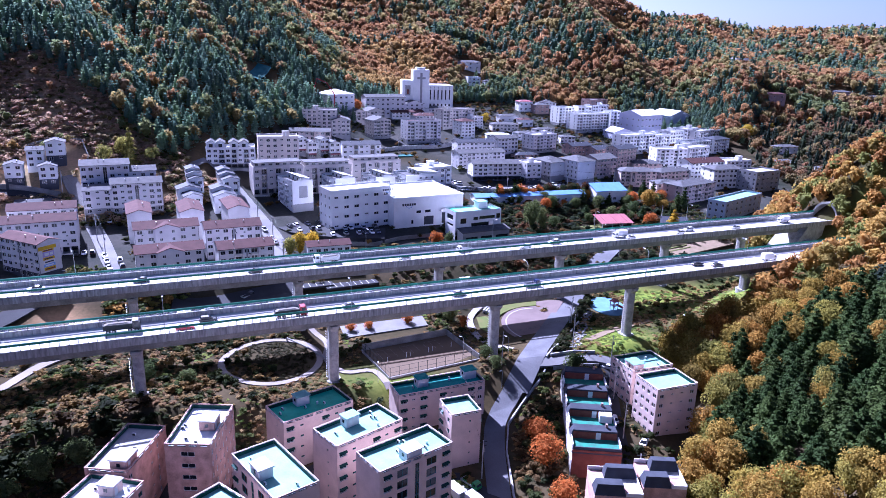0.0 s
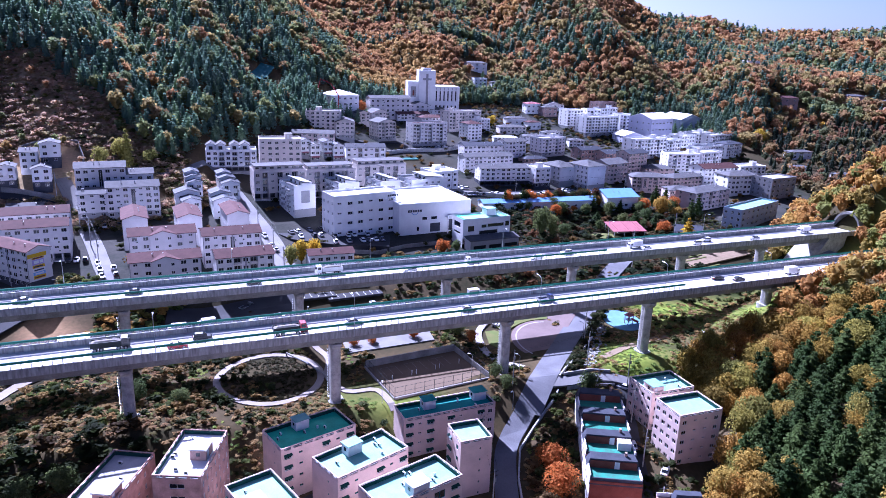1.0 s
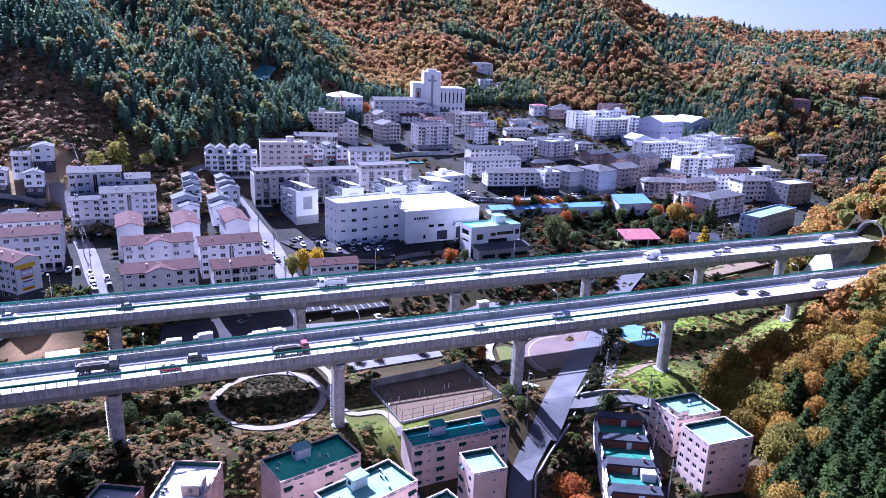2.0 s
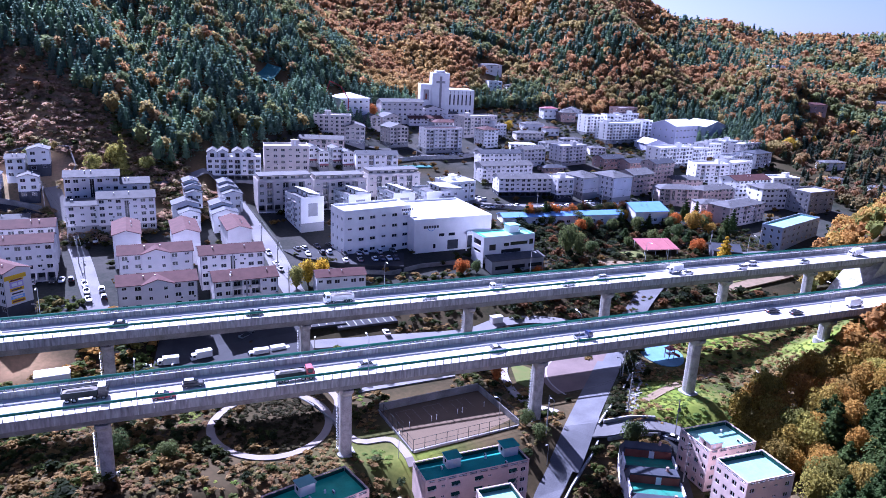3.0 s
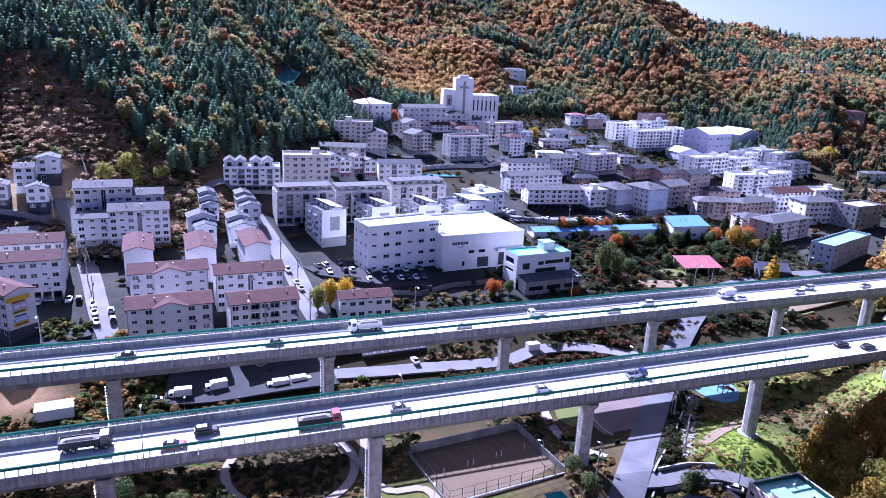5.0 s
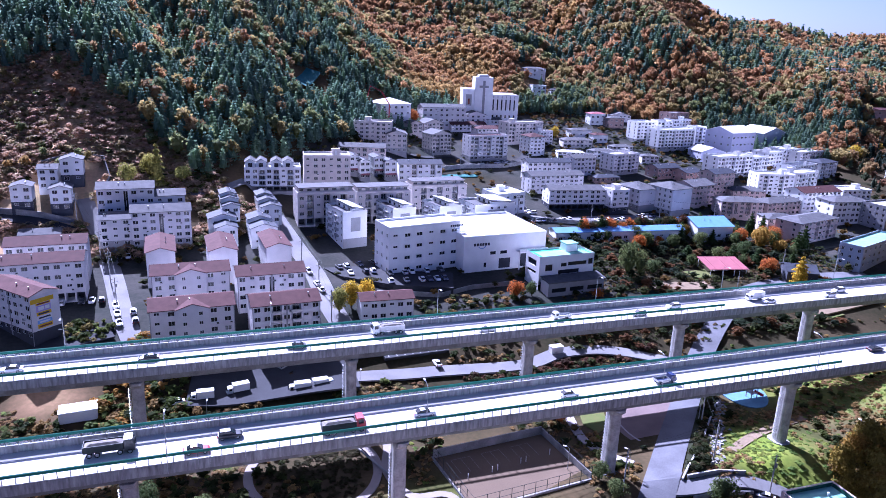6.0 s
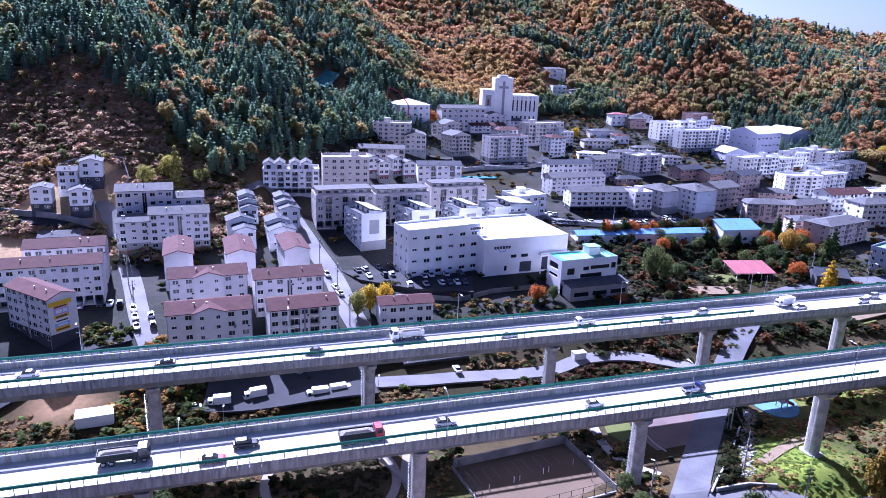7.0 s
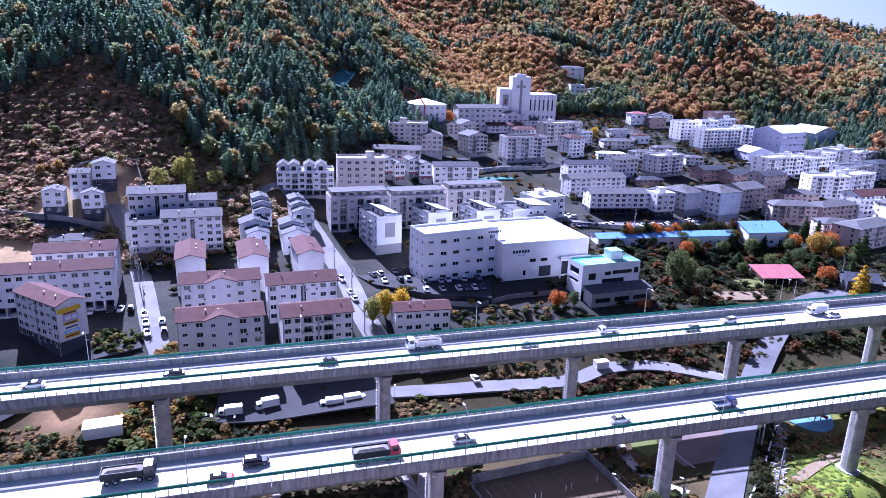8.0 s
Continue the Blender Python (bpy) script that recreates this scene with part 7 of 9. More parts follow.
# ---- trees ----
PINE_TINTS = ((0.036, 0.052, 0.037), (0.046, 0.066, 0.042), (0.060, 0.080, 0.043), (0.040, 0.058, 0.042))
FALL_TINTS = ((0.26, 0.155, 0.072), (0.22, 0.122, 0.066), (0.27, 0.182, 0.078), (0.20, 0.158, 0.070), (0.13, 0.142, 0.064), (0.24, 0.140, 0.070), (0.19, 0.128, 0.070), (0.10, 0.120, 0.062))


def unit_ball(n, rng):
    p = rng.normal(size=(n, 3))
    return p / np.linalg.norm(p, axis=1)[:, None]


def tri_leaves(centres, normals, size, rng):
    """One ragged triangle for each spray of leaves."""
    n = len(centres)
    normals = normals + 0.55 * rng.normal(size=(n, 3))
    normals /= np.linalg.norm(normals, axis=1)[:, None]
    u = np.cross(normals, rng.normal(size=(n, 3)))
    u /= np.linalg.norm(u, axis=1)[:, None]
    w = np.cross(normals, u)
    s = size * (0.65 + 0.7 * rng.random((n, 1)))
    tri = np.stack([centres + u * s, centres - 0.5 * u * s + 0.85 * w * s, centres - 0.5 * u * s - 0.85 * w * s], 1)
    return tri


def broad_crown(n, seed, lobes=7, size=0.27):
    """Leaves of a broad crown: radius about 1, from z 0 to about 2."""
    rng = np.random.default_rng(seed)
    lob = np.concatenate([unit_ball(lobes, rng) * np.array([0.52, 0.52, 0.5]) + [0, 0, 1.05], [[0, 0, 1.35]]])
    rad = 0.42 + 0.24 * rng.random(len(lob))
    which = rng.integers(0, len(lob), n)
    d = unit_ball(n, rng)
    d[:, 2] = np.where(d[:, 2] < -0.35, -d[:, 2], d[:, 2])
    c = lob[which] + d * rad[which][:, None] * (0.75 + 0.3 * rng.random((n, 1)))
    return tri_leaves(c, d, size, rng)


def pine_crown(n, seed, size=0.24):
    """Drooping sprays of a conifer in loose tiers: radius about 1, from z 0 to 3.4."""
    rng = np.random.default_rng(seed)
    h = rng.random(n) ** 1.35
    tier = np.floor(h * 8) / 8 + 0.05 * rng.random(n)
    r = (1 - tier) ** 0.8 * (0.45 + 0.65 * rng.random(n)) * (1 + 0.25 * np.sin(tier * 40))
    a = rng.random(n) * 2 * math.pi
    c = np.stack([r * np.cos(a), r * np.sin(a), 0.25 + 3.1 * tier - 0.25 * r], 1)
    d = np.stack([np.cos(a) * 0.6, np.sin(a) * 0.6, np.full(n, 0.75)], 1)
    tri = tri_leaves(c, d, size, rng)
    return tri


def core(kind, k=6):
    """A low inner body so that crowns are not seen through everywhere; woods() darkens it as inner shade."""
    tris = []
    rings = ((0.25, 0.30), (0.62, 0.95), (0.45, 1.55)) if kind == "broad" else ((0.62, 0.35), (0.40, 1.5), (0.15, 2.6))
    top, bottom = (0, 0, rings[-1][1] + 0.25), (0, 0, rings[0][1] - 0.2)
    pts = [[(r * math.cos(2 * math.pi * (i + 0.5 * j) / k), r * math.sin(2 * math.pi * (i + 0.5 * j) / k), z) for i in range(k)] for j, (r, z) in enumerate(rings)]
    for i in range(k):
        n = (i + 1) % k
        tris.append((bottom, pts[0][n], pts[0][i]))
        for a, b in zip(pts, pts[1:]):
            tris += [(a[i], a[n], b[i]), (a[n], b[n], b[i])]
        tris.append((pts[-1][i], pts[-1][n], top))
    return np.array(tris)


def mesh_from_tris(name, tris, mat, tints=None):
    n = len(tris)
    me = bpy.data.meshes.new(name)
    me.vertices.add(n * 3)
    me.vertices.foreach_set("co", np.ascontiguousarray(tris, dtype=np.float32).ravel())
    me.loops.add(n * 3)
    me.loops.foreach_set("vertex_index", np.arange(n * 3, dtype=np.int32))
    me.polygons.add(n)
    me.polygons.foreach_set("loop_start", np.arange(0, n * 3, 3, dtype=np.int32))
    me.materials.append(mat)
    if tints is not None:
        att = me.attributes.new("tint", "FLOAT_COLOR", "POINT")
        att.data.foreach_set("color", np.ascontiguousarray(np.repeat(np.c_[tints, np.ones(n)], 3, axis=0), dtype=np.float32).ravel())
    me.update(calc_edges=True)
    return me


def woods(name, x, y, conifer, radius, tall, tint, leaves, label, seed=5, category="woodland", sunk=0.0, body=True):
    """Many trees as one object; arrays of places, kinds, crown radii, heights and colours."""
    rng = np.random.default_rng(seed)
    z = ground_z(x, y) - sunk
    out, col = [], []
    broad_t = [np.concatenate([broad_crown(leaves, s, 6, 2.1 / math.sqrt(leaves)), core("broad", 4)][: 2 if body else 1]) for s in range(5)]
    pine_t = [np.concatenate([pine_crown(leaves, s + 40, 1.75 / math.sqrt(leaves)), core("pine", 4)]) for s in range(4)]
    kinds = rng.integers(0, 20, len(x))
    for flag, temps, height in ((False, broad_t, 2.0), (True, pine_t, 3.5)):
        for v, t in enumerate(temps):
            pick = np.where((conifer == flag) & (kinds % len(temps) == v))[0]
            if not len(pick):
                continue
            a = rng.random(len(pick)) * 2 * math.pi
            c, s = np.cos(a)[:, None, None], np.sin(a)[:, None, None]
            p = np.broadcast_to(t, (len(pick), *t.shape))
            r = radius[pick][:, None, None]
            stem = 0.18 if not flag else 0.05
            hh = (tall[pick] * (1 - stem) / height)[:, None, None]
            px = (p[..., 0] * c - p[..., 1] * s) * r + x[pick][:, None, None]
            py = (p[..., 0] * s + p[..., 1] * c) * r + y[pick][:, None, None]
            pz = p[..., 2] * hh + z[pick][:, None, None] + stem * tall[pick][:, None, None]
            out.append(np.stack([px, py, pz], -1).reshape(-1, 3, 3))
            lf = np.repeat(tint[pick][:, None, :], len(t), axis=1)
            # inner bodies get a darker tint, the shade inside a crown as colour
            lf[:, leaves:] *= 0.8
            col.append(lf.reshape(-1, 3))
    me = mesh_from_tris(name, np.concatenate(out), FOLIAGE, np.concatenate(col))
    return tagged(new(name, me), label, category, kind="stuff")


def jitter_grid(x0, x1, y0, y1, step, seed):
    rng = np.random.default_rng(seed)
    gx, gy = np.meshgrid(np.arange(x0, x1, step), np.arange(y0, y1, step))
    return gx.ravel() + (rng.random(gx.size) - 0.5) * step * 0.95, gy.ravel() + (rng.random(gx.size) - 0.5) * step * 0.95, rng


CLEAR = [(571, 968, 22), (637, 1029, 26), (471, 673, 14), (293, 512, 12), (270, 468, 11), (289, 451, 9), (85, 671, 9), (85, 778, 20), (105, 783, 16), (66, 776, 16), (342, 784, 9), (370, 792, 9), (400, 798, 9), (370, 757, 16), (349, 642, 20), (437, 680, 18), (71, 708, 20), (71, 670, 16), (19, 585, 22), (34, 598, 22), (-46, 540, 20), (-85, 366, 19), (111, 614, 12), (124, 610, 12), (175, 621, 15), (168, 592, 14), (-10, 560, 22), (13, 573, 12),
         (-167, 316, 8), (-163, 328, 8), (-157, 334, 9), (-154, 320, 8), (231, 585, 16), (198, 563, 20), (-130, 322, 14), (-116, 327, 9)]


def open_ground(x, y, extra=0):
    ok = np.ones(len(x), bool)
    for cx, cy, r in CLEAR:
        ok &= np.hypot(x - cx, y - cy) > r + extra
    return ok


def hill_woods(name, step, r0, r1, b0, b1, leaves, seed, size, label, pines):
    x, y, rng = jitter_grid(-1300, 1300, 200, 1800, step, seed)
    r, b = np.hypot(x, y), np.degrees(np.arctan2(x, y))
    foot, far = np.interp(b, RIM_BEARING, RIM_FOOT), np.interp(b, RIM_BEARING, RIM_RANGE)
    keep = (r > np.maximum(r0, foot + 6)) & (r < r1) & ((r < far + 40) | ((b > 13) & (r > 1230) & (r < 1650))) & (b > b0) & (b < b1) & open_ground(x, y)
    # the felled slope on the left keeps few trees; a bare scar beside the pines
    keep &= ~((b < -14) & (r < 372 + 12 * wobble(x, y, 30, 0.2)))
    felled = (b < np.interp(r, [370, 390, 420, 447], [-17.5, -20.0, -23.0, -25.8]) + 0.7 * wobble(x, y, 22, 1.0)) & (r < 447 + 9 * wobble(x, y, 30, 3.3))
    keep &= ~felled | (rng.random(len(x)) < 0.10)
    scar = np.exp(-((x + 96) ** 2 / 14 ** 2 + (y - 520) ** 2 / 34 ** 2)) > 0.5
    keep &= ~scar
    x, y, r, b, felled, foot, far = x[keep], y[keep], r[keep], b[keep], felled[keep], foot[keep], far[keep]
    n = len(x)
    patch = wobble(x, y, 55, 0.9) + 0.5 * wobble(x, y, 23, 4.4)
    k = np.clip((r - foot) / (far - foot), 0, 1)
    crest = b + 6.5 - 17 * (0.5 - k) + 1.5 * wobble(x, y, 50, 1.9)
    left = 1 - smooth(-2.5, 0.0, crest)
    orange = np.exp(-(((crest - 1.0) / 1.6) ** 2)) * (r < 900)
    hollow = (wobble(x, y, 62, 7.7) < -0.25) & (crest > 2.5)
    p_con = np.clip(0.10 + 0.30 * (patch > 0.35) + 0.45 * hollow + 0.72 * left - 0.75 * ((patch < -0.5) & (left > 0.5) & (r > 520)) - 0.6 * orange, 0.03, 0.97)
    belt = smooth(12, 16, b) * (1 - smooth(640, 700, r))
    p_con = np.clip(p_con + 0.3 * belt, 0, 0.97)
    con = rng.random(n) < p_con
    con &= ~felled
    if pines is not None:
        take = con if pines else ~con
        x, y, r, b, felled, con, left, orange, hollow = x[take], y[take], r[take], b[take], felled[take], con[take], left[take], orange[take], hollow[take]
        n = len(x)
    tint = np.empty((n, 3))
    leaf_p, falls = np.array(PINE_TINTS), np.array(FALL_TINTS)
    drift = np.clip((wobble(x, y, 48, 6.1) + 1) / 2 * 0.85 + 0.18 * rng.random(n) - 0.02 - 0.35 * orange + 0.22 * hollow, 0, 0.999)
    order = np.array([2, 0, 5, 1, 3, 6, 4, 7])
    tint[:] = falls[order[(drift * 8).astype(int)]]
    dull = (left > 0.4) & (rng.random(n) < 0.8)
    tint[dull] = falls[np.array((4, 7, 3, 6))[rng.integers(0, 4, dull.sum())]]
    tint[con] = leaf_p[rng.integers(0, 4, con.sum())]
    # hill tints lifted, left pines most: the haze over them put into leaf colour
    tint *= (1.4 + 0.3 * rng.random((n, 1))) * (1 + (0.3 + 0.35 * left[:, None]) * con[:, None])
    tint *= np.where(con[:, None], (1.35, 1.45, 1.45), (0.98, 0.985, 0.82))
    rad = size * (0.86 + 0.4 * rng.random(n))
    tall = np.where(con, rad * 2.7 + 2, rad * 2.0 + 1.5)
    rad, tall = np.where(felled, rad * 0.5, rad), np.where(felled, tall * 0.5, tall)
    return woods(name, x, y, con, rad, tall, tint, leaves, label, seed)


hill_woods("hill_woods", 6.0, 300, 720, -46, 44, 130, 11, 4.1, "autumn hillside wood of rust and olive broadleaf trees", False)
hill_woods("pine_wood", 4.5, 300, 720, -46, 44, 84, 14, 3.1, "dense dark green pine wood on the hillside", True)
hill_woods("upper_woods", 7.4, 720, 1020, -42, 44, 70, 12, 5.0, "distant autumn wood of rust, olive and dark green", None)
hill_woods("far_woods", 12.0, 1020, 1760, -10, 44, 32, 13, 7.8, "far wooded ridge in brown and olive", None)


def side_valley():
    """Woods and gardens that fill the side valley past the town."""
    x, y, rng = jitter_grid(150, 640, 330, 760, 6.0, 17)
    r, b = np.hypot(x, y), np.degrees(np.arctan2(x, y))
    foot = np.interp(b, RIM_BEARING, RIM_FOOT)
    edge = np.interp(y, [330, 370, 420, 470, 520, 560, 640], [226, 236, 240, 250, 262, 262, 240])
    keep = (x > edge + 4) & (r < foot + 8) & (b < 46) & open_ground(x, y, 3) & (x < np.interp(y, [330, 440, 900], [330, 420, 900]))
    keep &= rng.random(len(x)) < np.clip(0.78 + 0.5 * wobble(x, y, 30, 2.9), 0.15, 1)
    x, y = x[keep], y[keep]
    n = len(x)
    con = rng.random(n) < np.clip(0.38 + 0.6 * wobble(x, y, 26, 5.5), 0.05, 0.9)
    tint = np.array(FALL_TINTS)[rng.choice(8, n, p=(0.1, 0.1, 0.1, 0.2, 0.2, 0.05, 0.1, 0.15))] * (0.7 + 0.5 * rng.random((n, 1)))
    tint[con] = np.array(PINE_TINTS)[rng.integers(0, 4, con.sum())]
    gold = rng.random(n) < 0.06
    tint[gold & ~con] = (0.5, 0.34, 0.05)
    rad = 3.6 * (0.6 + 0.6 * rng.random(n))
    woods("side_valley_woods", x, y, con, np.where(con, rad * 0.8, rad), np.where(con, rad * 3 + 2, rad * 2 + 1), tint, 84, "mixed autumn trees and pines filling the side valley", 18)


side_valley()


# single trees of the near slope and of the valley
def tree_meshes(kind, seed):
    """Trunk with limbs and crown of one tree, about 1 in radius."""
    rng = random.Random(seed)
    t = Mesher()
    if kind == "pine":
        t.tube((0, 0, -0.4), (0, 0, 3.0), 0.09, 0.02, BARK, 6)
        crown = np.concatenate([pine_crown(1150, seed, 0.115), core("pine", 6) * np.array([0.95, 0.95, 1.0])])
    else:
        t.tube((0, 0, -0.4), (0.03, 0.02, 0.85), 0.10, 0.06, BARK, 6)
        for i in range(5):
            a = i * 1.256 + rng.random()
            t.tube((0.02, 0.02, 0.35 + 0.1 * i), (0.55 * math.cos(a), 0.55 * math.sin(a), 0.9 + 0.14 * i), 0.045, 0.012, BARK, 5)
        crown = np.concatenate([broad_crown(1700, seed, 14, 0.066), core("broad", 6) * np.array([0.85, 0.85, 0.95])])
    return t.mesh("trunk"), crown


AUTUMN_LEAF = leafy("autumn leaves", colours=((0.36, 0.17, 0.035), (0.22, 0.18, 0.035), (0.37, 0.23, 0.04), (0.30, 0.145, 0.035), (0.15, 0.16, 0.036), (0.35, 0.20, 0.035), (0.21, 0.19, 0.036)))
GOLD_LEAF = leafy("golden leaves", colours=((0.40, 0.26, 0.04), (0.28, 0.25, 0.05), (0.36, 0.20, 0.04), (0.24, 0.23, 0.05)))
DARK_LEAF = leafy("dark leaves", colours=((0.035, 0.048, 0.018), (0.05, 0.055, 0.02), (0.085, 0.04, 0.02)))
RUST_LEAF = leafy("rust leaves", colours=((0.46, 0.15, 0.03), (0.36, 0.13, 0.035)))
YELLOW_LEAF = leafy("ginkgo leaves", colours=((0.52, 0.34, 0.02), (0.42, 0.31, 0.03)))
GREEN_LEAF = leafy("green leaves", colours=((0.085, 0.12, 0.04), (0.13, 0.15, 0.05), (0.07, 0.10, 0.036)))
PINE_LEAF = leafy("pine needles", colours=((0.032, 0.056, 0.016), (0.044, 0.072, 0.019), (0.060, 0.086, 0.022), (0.036, 0.060, 0.018)), through=0.38)
LIME_LEAF = leafy("yellow-green leaves", colours=((0.24, 0.24, 0.06), (0.30, 0.27, 0.06)))
TREE_KINDS = {}


def tree_kind(kind, leaf):
    key = (kind, leaf.name)
    if key not in TREE_KINDS:
        made = []
        for s in range(4):
            trunk, tris = tree_meshes(kind, 100 + s * 7 + (31 if kind == "pine" else 0))
            made.append((trunk, mesh_from_tris("crown", tris, leaf)))
        TREE_KINDS[key] = made
    return TREE_KINDS[key]


def tree(x, y, r, h, kind, leaf, label, group="", name="tree"):
    rng = random.Random(int(x * 91 + y * 53))
    trunk, crown = tree_kind(kind, leaf)[rng.randrange(4)]
    span = 3.4 if kind == "pine" else 2.05
    m = pose(x, y, gz(x, y), 0, 0, rng.random() * 360)
    root = thing(name, m, label, "tree", group)
    size = Matrix.Diagonal((r, r, h / span, 1))
    part("trunk", trunk, root, size)
    part("crown", crown, root, size)
    return root


def spur_trees():
    """The wooded spur beside the road: the nearest trees singly, the rest as one wood."""
    x, y, rng = jitter_grid(48, 420, 40, 420, 5.2, 21)
    base = np.interp(y, SPUR_Y, SPUR_X)
    v = y - 0.343 * x
    s = x * CA + (y - 189) * SA
    off = -x * SA + (y - 189) * CA
    off2 = -x * SA + (y - 231) * CA
    keep = (x > base - 3 + 4 * smooth(205, 225, y) * (1 - smooth(262, 285, y))) & ~((np.abs(off) < 9) & (s < 178)) & ~((np.abs(off2) < 9.5) & (x < 197)) & (x < base + 190) & (ground_z(x, y) < 88)
    keep &= ~((off > -2) & (off2 < 4) & (x < 190)) & ~((off < 0) & (off > -11) & (x < 122))
    keep &= np.hypot(x - 73, y - 175) > 17
    x, y, base = x[keep], y[keep], base[keep]
    d, v = x - base, y - 0.343 * x
    edge = (d < 11 + 5 * np.sin(y * 0.11)) | (y > 196 + 0.12 * d + 6 * np.sin(x * 0.09)) | (y < 122 + 7 * np.sin(x * 0.1))
    con = ~edge & (rng.random(len(x)) < 0.9)
    near = (d < 62) & (y > 92) & (y < 236)
    order = np.argsort(np.where(near, 0, 1), kind="stable")
    count = 0
    rest = []
    for i in order:
        r = 3.0 + 1.8 * rng.random()
        if near[i] and count < 280:
            if con[i]:
                tree(x[i], y[i], r * 0.98, r * 2.1 + 3.0, "pine", PINE_LEAF, "dark green pine on the steep slope", "pines on the slope", "pine_tree")
            else:
                gold = y[i] < 150
                tree(x[i], y[i], r * 1.05, r * 2.1 + 1.5, "broad", GOLD_LEAF if gold or count % 3 == 0 else AUTUMN_LEAF, "broadleaf tree in golden autumn leaf" if gold else "broadleaf tree in orange and olive autumn leaf", "autumn trees on the slope")
            count += 1
        else:
            rest.append((i, r))
    idx = np.array([i for i, _ in rest])
    r = np.array([q for _, q in rest])
    tint = np.array(FALL_TINTS)[np.random.default_rng(3).integers(0, 5, len(idx))] * (1.55, 1.5, 0.85)
    c = con[idx]
    tint[c] = np.array(PINE_TINTS)[np.random.default_rng(4).integers(0, 4, c.sum())]
    woods("spur_woods", x[idx], y[idx], c, np.where(c, r * 0.95, r), np.where(c, r * 2.1 + 3, r * 2.0 + 1.5), tint, 130, "wooded spur with orange broadleaf trees and dark pines", 9)


spur_trees()


def scrub(name, x, y, size, tints, label, seed, leaves=26, body=True):
    rng = np.random.default_rng(seed)
    n = len(x)
    tint = np.array(tints)[rng.integers(0, len(tints), n)] * (0.7 + 0.6 * rng.random((n, 1)))
    rad = size * (0.5 + 0.9 * rng.random(n))
    return woods(name, x, y, np.zeros(n, bool), rad, rad * (0.9 + 0.7 * rng.random(n)), tint, leaves, label, seed, "scrub", 0.25, body)


SCRUB_TINTS = ((0.21, 0.135, 0.048), (0.040, 0.052, 0.017), (0.26, 0.175, 0.06), (0.030, 0.042, 0.015), (0.085, 0.105, 0.026), (0.055, 0.065, 0.02))


def on_paving(x, y):
    """True where roads, yards, courts or buildings of the valley floor lie."""
    hit = np.zeros(len(x), bool)
    for cx, cy, r in ((8.6, 199.2, 18), (-20.6, 160, 12), (-7.7, 147, 12), (3, 135, 12), (12.5, 175, 14), (17.4, 159, 8), (72.7, 183, 10), (74, 167, 9), (-24, 130, 12), (-42.5, 142, 12), (-57, 138, 11), (45, 226, 15), (51, 150, 8), (52, 158, 8), (54, 168, 8), (55, 179, 8), (57, 137, 12), (60, 160, 5), (64, 185, 5), (62, 175, 5), (-16, 251, 10), (-38, 246, 9), (-44, 222, 9), (-3, 226, 15), (-66, 228, 10), (-54, 232, 11), (-42, 236, 10), (82, 240, 8), (80, 247, 7), (36, 233, 11), (45, 241, 9), (31, 222, 6), (37, 208, 6), (57, 247, 5), (-107, 216, 7), (-97, 211.5, 5)):
        hit |= np.hypot(x - cx, y - cy) < r
    line = np.array([(20, 88), (24, 120), (25, 143), (26, 160), (28, 173), (33, 182), (41.4, 193), (49.8, 211), (59.4, 231), (69.2, 251), (77.5, 267), (92, 290)])
    for a, b in zip(line, line[1:]):
        t = np.clip(((x - a[0]) * (b - a)[0] + (y - a[1]) * (b - a)[1]) / ((b - a) @ (b - a)), 0, 1)
        hit |= np.hypot(x - a[0] - t * (b - a)[0], y - a[1] - t * (b - a)[1]) < 5.5
    e = np.hypot((x + 36.3) / 14.4, (y - 195.6) / 16.0)
    hit |= (e > 0.88) & (e < 1.12)
    for st in ([(-36, 236), (-20, 239.5), (-8, 243), (17, 250), (30, 258), (48, 262), (76, 258)], [(-165, 178), (-130, 205), (-119, 222), (-118, 240)], [(-112, 168), (-106, 178), (-103, 190), (-97, 198)], [(-32, 226), (-21, 209), (-20, 197), (-13.9, 187.9), (-5.7, 188.6), (-0.6, 178.8)]):
        p = np.array(st, float)
        for a, b in zip(p, p[1:]):
            t = np.clip(((x - a[0]) * (b - a)[0] + (y - a[1]) * (b - a)[1]) / ((b - a) @ (b - a)), 0, 1)
            hit |= np.hypot(x - a[0] - t * (b - a)[0], y - a[1] - t * (b - a)[1]) < 3.4
    return hit


